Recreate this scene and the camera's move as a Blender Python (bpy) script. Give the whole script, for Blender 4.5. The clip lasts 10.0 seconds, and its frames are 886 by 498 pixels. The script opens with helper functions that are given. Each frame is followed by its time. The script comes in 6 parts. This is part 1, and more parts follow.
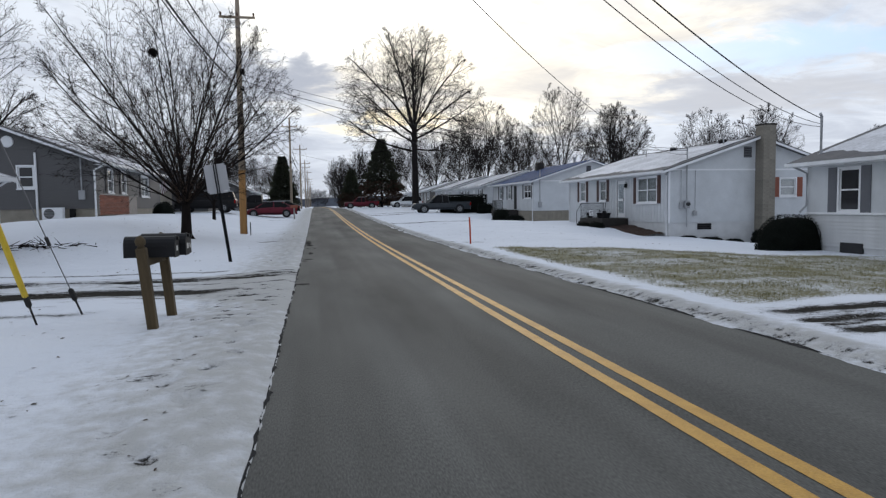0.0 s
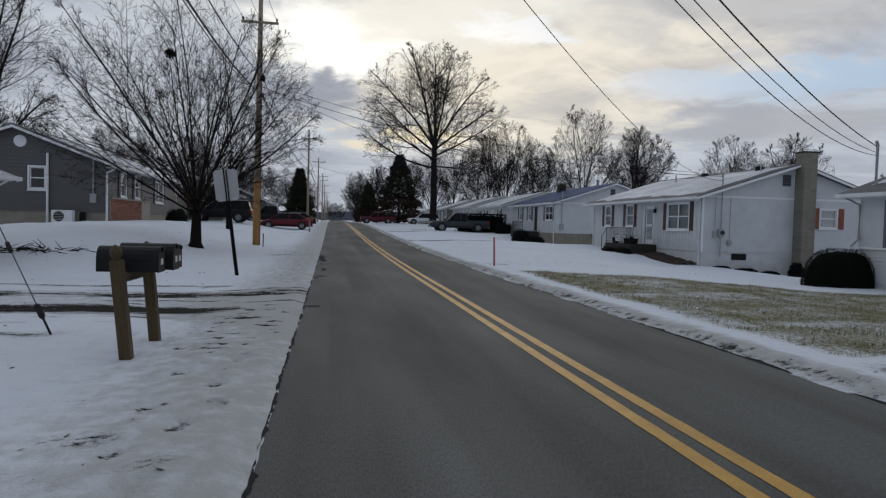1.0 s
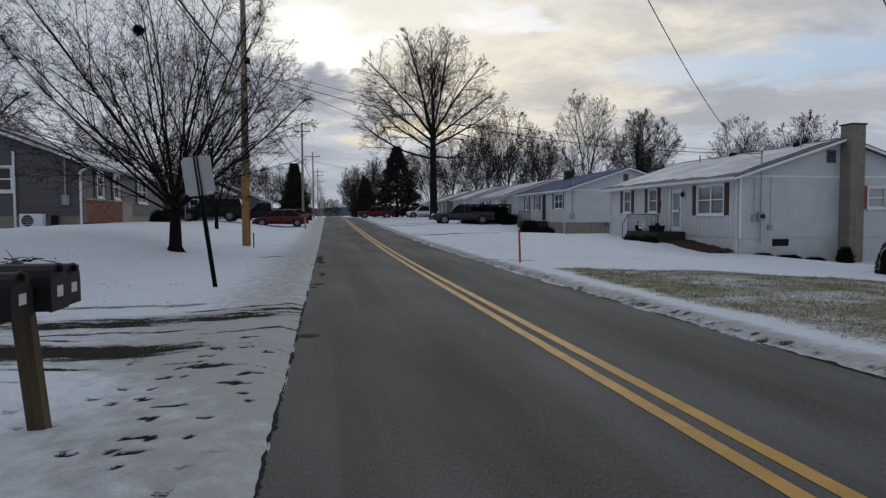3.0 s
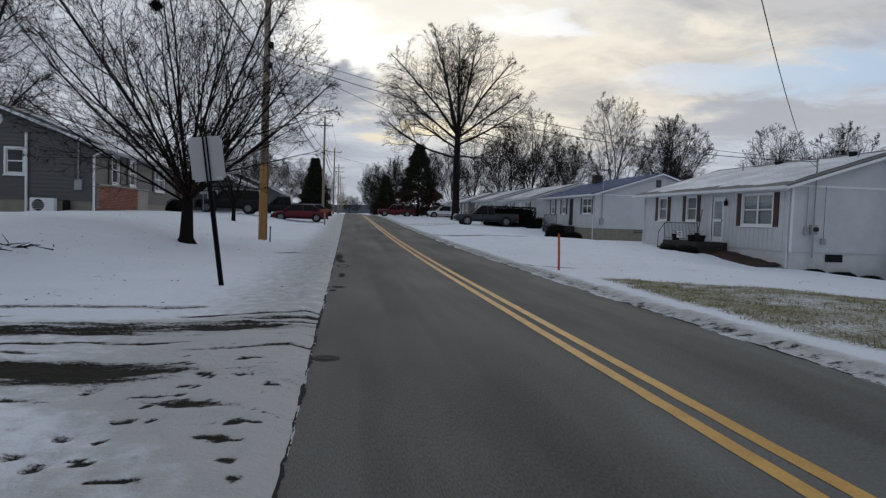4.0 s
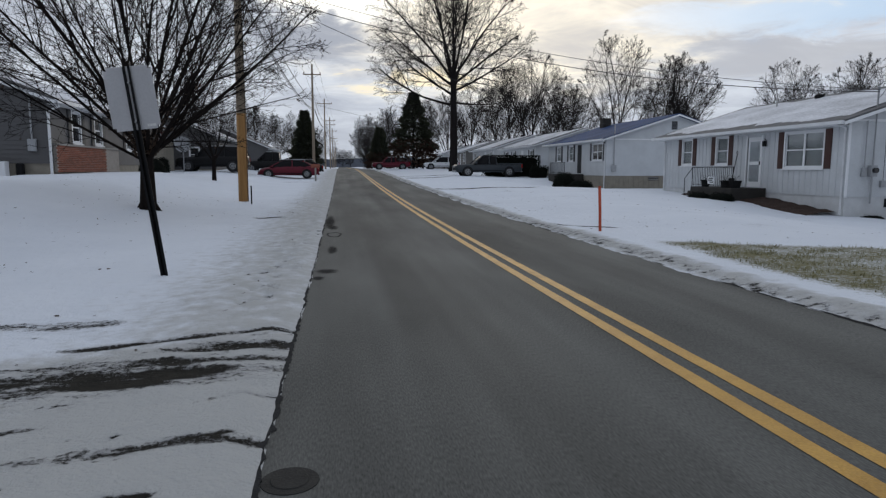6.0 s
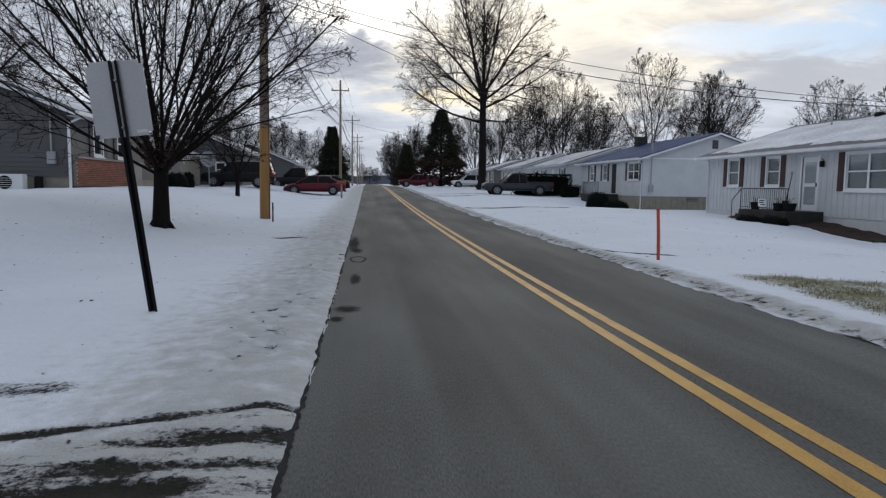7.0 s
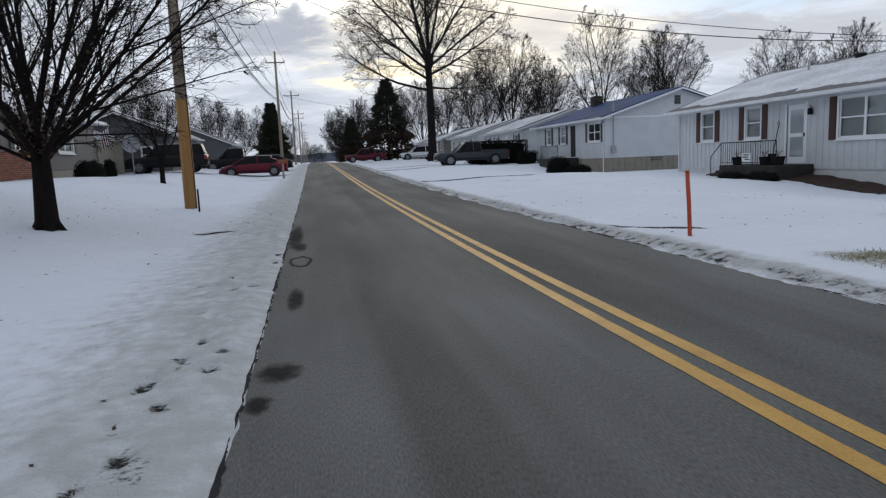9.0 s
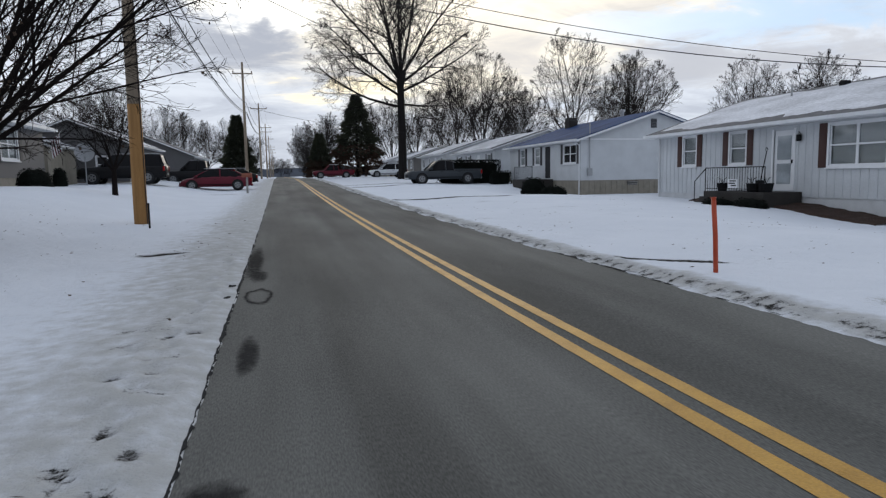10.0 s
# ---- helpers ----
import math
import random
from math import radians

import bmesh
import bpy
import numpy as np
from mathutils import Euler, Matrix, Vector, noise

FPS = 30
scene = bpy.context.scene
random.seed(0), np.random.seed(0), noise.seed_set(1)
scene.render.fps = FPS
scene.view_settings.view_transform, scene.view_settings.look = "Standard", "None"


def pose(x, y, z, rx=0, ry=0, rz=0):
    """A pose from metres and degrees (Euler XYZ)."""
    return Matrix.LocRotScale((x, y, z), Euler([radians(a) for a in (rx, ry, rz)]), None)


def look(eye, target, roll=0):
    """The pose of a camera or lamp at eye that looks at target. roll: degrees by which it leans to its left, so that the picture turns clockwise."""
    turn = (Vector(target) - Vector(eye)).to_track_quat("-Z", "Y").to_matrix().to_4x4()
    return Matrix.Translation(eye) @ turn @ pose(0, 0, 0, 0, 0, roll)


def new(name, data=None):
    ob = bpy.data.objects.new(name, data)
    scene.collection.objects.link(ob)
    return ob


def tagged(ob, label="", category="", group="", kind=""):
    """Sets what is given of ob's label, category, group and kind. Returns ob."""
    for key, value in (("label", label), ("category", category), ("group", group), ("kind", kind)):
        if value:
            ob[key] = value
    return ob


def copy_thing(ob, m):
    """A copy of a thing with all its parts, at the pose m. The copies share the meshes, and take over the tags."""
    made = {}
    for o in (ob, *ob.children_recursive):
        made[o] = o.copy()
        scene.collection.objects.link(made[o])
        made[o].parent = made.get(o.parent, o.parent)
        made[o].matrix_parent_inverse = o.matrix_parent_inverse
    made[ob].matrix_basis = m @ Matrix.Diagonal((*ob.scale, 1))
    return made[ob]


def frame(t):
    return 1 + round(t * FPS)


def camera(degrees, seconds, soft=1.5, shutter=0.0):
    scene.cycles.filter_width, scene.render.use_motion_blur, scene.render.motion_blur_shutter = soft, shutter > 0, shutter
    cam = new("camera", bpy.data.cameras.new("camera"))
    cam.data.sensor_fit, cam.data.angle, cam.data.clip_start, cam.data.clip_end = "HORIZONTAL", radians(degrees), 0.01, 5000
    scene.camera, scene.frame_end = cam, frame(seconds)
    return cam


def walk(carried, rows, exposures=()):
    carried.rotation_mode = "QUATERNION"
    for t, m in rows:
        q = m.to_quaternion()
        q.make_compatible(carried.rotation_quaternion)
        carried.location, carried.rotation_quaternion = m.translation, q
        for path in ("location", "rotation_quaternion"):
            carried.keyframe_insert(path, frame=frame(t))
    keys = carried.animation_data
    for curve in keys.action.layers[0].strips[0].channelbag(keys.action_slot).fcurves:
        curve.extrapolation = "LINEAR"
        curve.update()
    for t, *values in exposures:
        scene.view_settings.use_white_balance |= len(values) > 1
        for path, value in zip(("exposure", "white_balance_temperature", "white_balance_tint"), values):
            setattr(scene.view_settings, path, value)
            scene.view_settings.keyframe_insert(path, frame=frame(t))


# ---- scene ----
cam = camera(68.7, 10.0, soft=1.3)
EXPOSURES = [(0.0, 0.26), (0.3, 0.08), (0.8, -0.3), (2.0, -0.38), (4.0, -0.28), (5.0, -0.13), (7.0, 0.04), (10.0, 0.2)]
PATH = [
    (0, (0.398, -0.109, 1.381), (0.783, 1.849, 1.25), -0.8),
    (0.5, (0.357, 0.646, 1.377), (0.692, 2.614, 1.255), 1.2),
    (1, (0.41, 1.321, 1.367), (0.753, 3.29, 1.292), 1.5),
    (1.5, (0.383, 2.371, 1.34), (0.666, 4.346, 1.197), -0.3),
    (2, (0.38, 2.931, 1.365), (0.632, 4.913, 1.273), 0.4),
    (3.5, (0.363, 5.214, 1.334), (0.748, 7.174, 1.233), -0.5),
    (4, (0.3, 6.025, 1.304), (0.598, 8.0, 1.208), 1.9),
    (4.5, (0.347, 6.861, 1.327), (0.732, 8.821, 1.228), -2.0),
    (5, (0.325, 7.606, 1.311), (0.627, 9.579, 1.184), 1.7),
    (6.5, (0.406, 9.978, 1.346), (0.711, 11.936, 1.078), -0.7),
    (7, (0.4, 10.698, 1.343), (0.635, 12.675, 1.152), 0.8),
    (7.5, (0.41, 11.425, 1.333), (0.692, 13.389, 1.079), -0.4),
    (8, (0.458, 12.17, 1.343), (0.724, 14.133, 1.061), -0.9),
    (8.5, (0.45, 12.946, 1.301), (0.662, 14.906, 0.965), 0.5),
    (9, (0.486, 13.635, 1.305), (0.865, 15.579, 1.029), -2.4),
    (9.5, (0.456, 14.32, 1.283), (0.798, 16.269, 0.992), 1.1),
    (10, (0.516, 15.11, 1.3), (1.0, 17.038, 1.077), -0.9),
]
walk(cam, [(t, look(eye, target, roll)) for t, eye, target, roll in PATH], exposures=EXPOSURES)

# ---- world and light ----
SUN_AZ, SUN_EL = 13.0, 15.0          # degrees right of the road's direction, and above the horizon
sun_dir = Vector((math.sin(radians(SUN_AZ)) * math.cos(radians(SUN_EL)), math.cos(radians(SUN_AZ)) * math.cos(radians(SUN_EL)), math.sin(radians(SUN_EL))))


def make_world():
    w = bpy.data.worlds.new("world")
    scene.world = w
    w.use_nodes = True
    nt = w.node_tree
    nt.nodes.clear()
    N, L = nt.nodes.new, nt.links.new

    def math_node(op, a, b=None, clamp=False):
        n = N("ShaderNodeMath")
        n.operation, n.use_clamp = op, clamp
        for k, v in enumerate((a, b)):
            if v is None:
                continue
            if isinstance(v, (int, float)):
                n.inputs[k].default_value = v
            else:
                L(v, n.inputs[k])
        return n.outputs[0]

    def mix(fac, a, b):
        n = N("ShaderNodeMix")
        n.data_type = "RGBA"
        for k, v in ((0, fac), (6, a), (7, b)):
            if isinstance(v, (int, float)):
                n.inputs[k].default_value = v
            elif isinstance(v, tuple):
                n.inputs[k].default_value = (*v, 1)
            else:
                L(v, n.inputs[k])
        return n.outputs[2]

    def ramp(fac, a, b):
        n = N("ShaderNodeMapRange")
        n.interpolation_type = "SMOOTHSTEP"
        L(fac, n.inputs[0])
        n.inputs[1].default_value, n.inputs[2].default_value = a, b
        return n.outputs[0]

    sky = N("ShaderNodeTexSky")
    sky.sky_type, sky.sun_disc = "NISHITA", False
    sky.sun_elevation, sky.sun_rotation = radians(SUN_EL), radians(SUN_AZ)
    sky.air_density, sky.dust_density = 1.0, 1.5
    clear = N("ShaderNodeVectorMath")
    clear.operation = "SCALE"
    L(sky.outputs[0], clear.inputs[0])
    clear.inputs[3].default_value = 0.11
    tc = N("ShaderNodeTexCoord")
    sep = N("ShaderNodeSeparateXYZ")
    L(tc.outputs["Generated"], sep.inputs[0])
    up = math_node("MAXIMUM", sep.outputs[2], 0.0)
    height = math_node("ADD", up, 0.13)
    # cloud layer seen in perspective: the direction is projected on a level sheet
    flat = N("ShaderNodeCombineXYZ")
    L(math_node("DIVIDE", sep.outputs[0], height), flat.inputs[0])
    L(math_node("DIVIDE", sep.outputs[1], height), flat.inputs[1])

    def clouds(scale, seed, detail=6.0, rough=0.55, dist=0.4):
        m = N("ShaderNodeMapping")
        m.inputs["Location"].default_value = (seed, seed * 1.7, 0)
        m.inputs["Rotation"].default_value = (0, 0, radians(14))
        m.inputs["Scale"].default_value = (scale, scale * 1.15, scale)
        L(flat.outputs[0], m.inputs[0])
        n = N("ShaderNodeTexNoise")
        n.inputs["Scale"].default_value, n.inputs["Detail"].default_value = 1.0, detail
        n.inputs["Roughness"].default_value, n.inputs["Distortion"].default_value = rough, dist
        L(m.outputs[0], n.inputs["Vector"])
        return n.outputs["Fac"]

    # compass bearing from the road's direction and height, in degrees, with ragged cloud edges
    rag1, rag2 = clouds(2.6, 21.3, 7.0, 0.62, 0.6), clouds(2.6, 35.9, 7.0, 0.62, 0.6)
    deg = 180 / math.pi
    bearing = math_node("MULTIPLY", math_node("ARCTAN2", sep.outputs[0], sep.outputs[1]), deg)
    rise = math_node("MULTIPLY", math_node("ARCSINE", sep.outputs[2]), deg)
    wob_b = math_node("MULTIPLY", math_node("SUBTRACT", rag1, 0.5), 22.0)
    wob_r = math_node("MULTIPLY", math_node("SUBTRACT", rag2, 0.5), 7.0)
    bearing, rise_w = math_node("ADD", bearing, wob_b), math_node("ADD", rise, wob_r)

    def bank(b0, r0, wide, high, soft=0.25, slope=0.0):
        """A bank of cloud round a bearing and a height, 1 inside and 0 outside."""
        db = math_node("SUBTRACT", bearing, b0)
        dr = math_node("SUBTRACT", math_node("SUBTRACT", rise_w, r0), math_node("MULTIPLY", db, slope))
        u = math_node("POWER", math_node("ABSOLUTE", math_node("DIVIDE", db, wide)), 2.0)
        v = math_node("POWER", math_node("ABSOLUTE", math_node("DIVIDE", dr, high)), 2.0)
        return ramp(math_node("ADD", u, v), 2.1, soft - 0.25)

    big = clouds(0.75, 3.4)
    small = clouds(1.9, 8.1, 7.0, 0.6, 0.8)
    body_tone = math_node("ADD", math_node("MULTIPLY", big, 0.55), math_node("MULTIPLY", small, 0.45))
    light = ramp(body_tone, 0.38, 0.58)
    cloud = mix(light, (0.49, 0.53, 0.615), (0.70, 0.75, 0.83))
    # thin cloud lit from behind round the hidden sun
    lit = mix(light, (0.64, 0.62, 0.60), (1.18, 1.10, 0.94))
    cloud = mix(bank(14, 15, 15, 8.5), cloud, lit)
    cloud = mix(bank(12, 30, 34, 14, 0.1), cloud, mix(light, (0.60, 0.60, 0.60), (0.95, 0.94, 0.90)))
    cloud = mix(math_node("MULTIPLY", bank(25, 13.0, 13, 3.6), 0.8), cloud, mix(light, (0.74, 0.71, 0.67), (1.15, 1.06, 0.90)))
    cloud = mix(math_node("MULTIPLY", bank(39, 19, 14, 4.0), 0.85), cloud, mix(light, (0.42, 0.42, 0.435), (0.68, 0.67, 0.67)))
    cloud = mix(math_node("MULTIPLY", bank(38, 8.3, 15, 1.2), 0.65), cloud, (0.54, 0.55, 0.585))
    cloud = mix(math_node("MULTIPLY", bank(18, 9.5, 10, 3.0), 0.7), cloud, mix(light, (0.74, 0.71, 0.68), (1.12, 1.04, 0.88)))
    cloud = mix(bank(1.0, 14.8, 5.5, 3.0), cloud, (1.55, 1.52, 1.42))
    cloud = mix(math_node("MULTIPLY", bank(9, 17.5, 8, 2.8), 0.9), cloud, (1.18, 1.13, 1.02))
    cloud = mix(bank(-2.0, 11.0, 5.0, 1.7), cloud, (0.42, 0.45, 0.52))
    cloud = mix(math_node("MULTIPLY", bank(6.4, 7.6, 3.6, 0.8), 0.75), cloud, (1.15, 1.0, 0.68))
    # rifts of clear sky
    blue_gap = mix(0.8, clear.outputs[0], (0.46, 0.66, 0.92))
    gap = math_node("MAXIMUM", bank(15.5, 16.6, 3.6, 1.1, 0.3, 0.12), bank(38, 11.8, 11, 1.5, 0.3))
    out = mix(math_node("MULTIPLY", gap, 0.9), cloud, blue_gap)
    # cloud away from the sun is duller
    away = ramp(sep.outputs[1], 0.45, -0.5)
    out = mix(math_node("MULTIPLY", away, 0.75), out, (0.34, 0.38, 0.46))
    # the deck is even and grey overhead
    zen = ramp(sep.outputs[2], 0.45, 0.9)
    out = mix(math_node("MULTIPLY", zen, 0.8), out, (0.47, 0.54, 0.66))
    low = ramp(rise, 6.5, 0.5)
    out = mix(math_node("MULTIPLY", low, 0.75), out, (0.50, 0.54, 0.615))
    bg = N("ShaderNodeBackground")
    L(out, bg.inputs[0])
    bg.inputs[1].default_value = 1.0
    o = N("ShaderNodeOutputWorld")
    L(bg.outputs[0], o.inputs[0])


make_world()
sun = new("sun", bpy.data.lights.new("sun", "SUN"))
sun.data.energy, sun.data.angle, sun.data.color = 0.5, radians(25), (1.0, 0.93, 0.84)
sun.matrix_world = look(sun_dir * 60, (0, 0, 0))


# ---- materials ----
def mat(name, base, rough=0.7, vary=0.25, scale=4.0, fine=60.0, bump=0.15, metal=0.0, tint=None, spec=0.4, stretch=(1, 1, 1), island=0.0):
    """A surface with variation at two scales: blotches of the given scale, fine grain with relief."""
    m = bpy.data.materials.new(name)
    m.use_nodes = True
    nt = m.node_tree
    N, L = nt.nodes.new, nt.links.new
    b = nt.nodes["Principled BSDF"]
    b.inputs["Roughness"].default_value, b.inputs["Metallic"].default_value = rough, metal
    b.inputs["Specular IOR Level"].default_value = spec
    tc = N("ShaderNodeTexCoord")
    mp = N("ShaderNodeMapping")
    mp.inputs["Scale"].default_value = stretch
    L(tc.outputs["Object"], mp.inputs[0])
    n1, n2 = N("ShaderNodeTexNoise"), N("ShaderNodeTexNoise")
    for n, sc in ((n1, scale), (n2, fine)):
        L(mp.outputs[0], n.inputs["Vector"])
        n.inputs["Scale"].default_value, n.inputs["Detail"].default_value = sc, 4
    dark = tuple(c * (1 - vary) for c in base)
    light = tint or tuple(min(1, c * (1 + vary * 0.7)) for c in base)
    r = N("ShaderNodeValToRGB")
    r.color_ramp.elements[0].position, r.color_ramp.elements[1].position = 0.3, 0.7
    r.color_ramp.elements[0].color, r.color_ramp.elements[1].color = (*dark, 1), (*light, 1)
    mx = N("ShaderNodeMath")
    mx.operation = "MULTIPLY_ADD"
    L(n2.outputs["Fac"], mx.inputs[0])
    mx.inputs[1].default_value = 0.45
    ad = N("ShaderNodeMath")
    ad.operation = "MULTIPLY"
    L(n1.outputs["Fac"], ad.inputs[0])
    ad.inputs[1].default_value = 0.55
    L(ad.outputs[0], mx.inputs[2])
    fac = mx.outputs[0]
    if island:
        g = N("ShaderNodeObjectInfo")
        a2 = N("ShaderNodeMath")
        a2.operation = "MULTIPLY_ADD"
        L(g.outputs["Random"], a2.inputs[0])
        a2.inputs[1].default_value = island
        sb = N("ShaderNodeMath")
        sb.operation = "SUBTRACT"
        L(fac, sb.inputs[0])
        sb.inputs[1].default_value = island / 2
        L(sb.outputs[0], a2.inputs[2])
        fac = a2.outputs[0]
    L(fac, r.inputs[0])
    L(r.outputs[0], b.inputs["Base Color"])
    if bump:
        bp = N("ShaderNodeBump")
        bp.inputs["Strength"].default_value, bp.inputs["Distance"].default_value = bump, 0.02
        L(n2.outputs["Fac"], bp.inputs["Height"])
        L(bp.outputs[0], b.inputs["Normal"])
    return m


def glass_mat(name, tone=0.02, shine=0.5):
    m = bpy.data.materials.new(name)
    m.use_nodes = True
    b = m.node_tree.nodes["Principled BSDF"]
    b.inputs["Base Color"].default_value = (tone, tone, tone * 1.1, 1)
    b.inputs["Roughness"].default_value, b.inputs["Specular IOR Level"].default_value = 0.08, shine
    return m


def ground_mat():
    """Snow that thins out to wet gravel and asphalt where 'bare' is high, and to winter grass where 'grass' is high."""
    m = bpy.data.materials.new("snow_ground")
    m.use_nodes = True
    nt = m.node_tree
    N, L = nt.nodes.new, nt.links.new
    b = nt.nodes["Principled BSDF"]
    b.inputs["Specular IOR Level"].default_value = 0.04
    tc = N("ShaderNodeTexCoord")

    def noise_node(scale, detail=5.0, rough=0.6, stretch=None):
        n = N("ShaderNodeTexNoise")
        n.inputs["Scale"].default_value, n.inputs["Detail"].default_value, n.inputs["Roughness"].default_value = scale, detail, rough
        src = tc.outputs["Object"]
        if stretch:
            mp = N("ShaderNodeMapping")
            mp.inputs["Scale"].default_value = stretch
            L(src, mp.inputs[0])
            src = mp.outputs[0]
        L(src, n.inputs["Vector"])
        return n.outputs["Fac"]

    def mixc(fac, a, c):
        n = N("ShaderNodeMix")
        n.data_type = "RGBA"
        for k, v in ((0, fac), (6, a), (7, c)):
            if isinstance(v, tuple):
                n.inputs[k].default_value = (*v, 1)
            elif isinstance(v, float):
                n.inputs[k].default_value = v
            else:
                L(v, n.inputs[k])
        return n.outputs[2]

    def cover(attr, noise_out, amount, lo, hi):
        a = N("ShaderNodeAttribute")
        a.attribute_name = attr
        s = N("ShaderNodeMath")
        s.operation = "MULTIPLY_ADD"
        L(noise_out, s.inputs[0])
        s.inputs[1].default_value = amount
        L(a.outputs["Fac"], s.inputs[2])
        r = N("ShaderNodeMapRange")
        r.interpolation_type = "SMOOTHSTEP"
        L(s.outputs[0], r.inputs[0])
        r.inputs[1].default_value, r.inputs[2].default_value = lo, hi
        return r.outputs[0]

    n_big, n_mid, n_fine = noise_node(0.5), noise_node(5.0), noise_node(45.0)
    snow = mixc(n_big, (0.63, 0.66, 0.71), (0.75, 0.775, 0.82))
    dirty = cover("dirt", n_mid, 0.8, 0.62, 1.15)
    snow = mixc(dirty, snow, (0.43, 0.43, 0.42))
    slush = cover("bare", noise_node(9.0, 8.0, 0.75, (0.8, 1.4, 1)), 1.4, 0.85, 1.30)
    snow = mixc(slush, snow, (0.30, 0.30, 0.305))
    bare_c = mixc(noise_node(9.0), (0.010, 0.010, 0.010), (0.050, 0.046, 0.038))
    mixed = N("ShaderNodeMath")
    mixed.operation = "MULTIPLY_ADD"
    L(noise_node(5.0, 9.0, 0.78, (0.7, 2.0, 1)), mixed.inputs[0])
    mixed.inputs[1].default_value = 0.5
    iso = N("ShaderNodeMath")
    iso.operation = "MULTIPLY"
    L(noise_node(24.0, 8.0, 0.8), iso.inputs[0])
    iso.inputs[1].default_value = 0.6
    L(iso.outputs[0], mixed.inputs[2])
    bare = cover("bare", mixed.outputs[0], 2.0, 1.40, 1.56)
    grass_c = mixc(noise_node(18.0), (0.075, 0.078, 0.034), (0.26, 0.23, 0.13))
    grass = cover("grass", noise_node(16.0, 8.0, 0.8), 1.9, 1.15, 1.75)
    col = mixc(grass, snow, grass_c)
    col = mixc(bare, col, bare_c)
    L(col, b.inputs["Base Color"])
    rr = N("ShaderNodeMapRange")
    L(bare, rr.inputs[0])
    rr.inputs[3].default_value, rr.inputs[4].default_value = 0.85, 0.95
    L(rr.outputs[0], b.inputs["Roughness"])
    h = N("ShaderNodeMath")
    h.operation = "MULTIPLY_ADD"
    L(n_fine, h.inputs[0])
    h.inputs[1].default_value = 0.35
    L(n_mid, h.inputs[2])
    h2 = N("ShaderNodeMath")
    h2.operation = "SUBTRACT"
    L(h.outputs[0], h2.inputs[0])
    L(bare, h2.inputs[1])
    bp = N("ShaderNodeBump")
    bp.inputs["Strength"].default_value, bp.inputs["Distance"].default_value = 0.75, 0.05
    L(h2.outputs[0], bp.inputs["Height"])
    L(bp.outputs[0], b.inputs["Normal"])
    return m


def road_mat():
    """Weathered asphalt: aggregate, blotches, worn bands along the road."""
    m = mat("asphalt", (0.100, 0.100, 0.094), 0.85, 0.40, 0.75, 110.0, 0.14, tint=(0.165, 0.164, 0.153), spec=0.12, stretch=(1, 0.22, 1))
    nt = m.node_tree
    N, L = nt.nodes.new, nt.links.new
    b = nt.nodes["Principled BSDF"]
    old = b.inputs["Base Color"].links[0].from_socket
    tc = N("ShaderNodeTexCoord")
    sep = N("ShaderNodeSeparateXYZ")
    L(tc.outputs["Object"], sep.inputs[0])
    mp = N("ShaderNodeMapping")
    mp.inputs["Scale"].default_value = (1.15, 0.035, 1)
    L(tc.outputs["Object"], mp.inputs[0])
    n = N("ShaderNodeTexNoise")
    n.inputs["Scale"].default_value, n.inputs["Detail"].default_value = 1.3, 5
    L(mp.outputs[0], n.inputs["Vector"])
    r = N("ShaderNodeMapRange")
    L(n.outputs["Fac"], r.inputs[0])
    r.inputs[1].default_value, r.inputs[2].default_value, r.inputs[3].default_value, r.inputs[4].default_value = 0.32, 0.68, 0.70, 1.22
    mx = N("ShaderNodeVectorMath")
    mx.operation = "SCALE"
    L(old, mx.inputs[0])
    L(r.outputs[0], mx.inputs[3])
    L(mx.outputs[0], b.inputs["Base Color"])
    rr = N("ShaderNodeMapRange")
    L(n.outputs["Fac"], rr.inputs[0])
    rr.inputs[1].default_value, rr.inputs[2].default_value, rr.inputs[3].default_value, rr.inputs[4].default_value = 0.3, 0.7, 0.78, 0.9
    L(rr.outputs[0], b.inputs["Roughness"])
    return m


def patch_mat():
    """Damp tar stain: dark where 'amount' is high, broken up by grain and fading out at its rim."""
    m = mat("tar_stain", (0.024, 0.024, 0.025), 0.9, 0.5, 6.0, 80.0, 0.3, spec=0.05)
    nt = m.node_tree
    N, L = nt.nodes.new, nt.links.new
    b, o = nt.nodes["Principled BSDF"], nt.nodes["Material Output"]
    a, n, tc = N("ShaderNodeAttribute"), N("ShaderNodeTexNoise"), N("ShaderNodeTexCoord")
    a.attribute_name = "amount"
    n.inputs["Scale"].default_value, n.inputs["Detail"].default_value = 13.0, 8
    L(tc.outputs["Object"], n.inputs["Vector"])
    s = N("ShaderNodeMath")
    s.operation = "MULTIPLY_ADD"
    L(n.outputs["Fac"], s.inputs[0])
    s.inputs[1].default_value = 1.1
    L(a.outputs["Fac"], s.inputs[2])
    r = N("ShaderNodeMapRange")
    L(s.outputs[0], r.inputs[0])
    r.inputs[1].default_value, r.inputs[2].default_value, r.inputs[4].default_value = 0.78, 1.5, 0.72
    t, mx = N("ShaderNodeBsdfTransparent"), N("ShaderNodeMixShader")
    L(r.outputs[0], mx.inputs[0])
    L(t.outputs[0], mx.inputs[1])
    L(b.outputs[0], mx.inputs[2])
    L(mx.outputs[0], o.inputs[0])
    return m


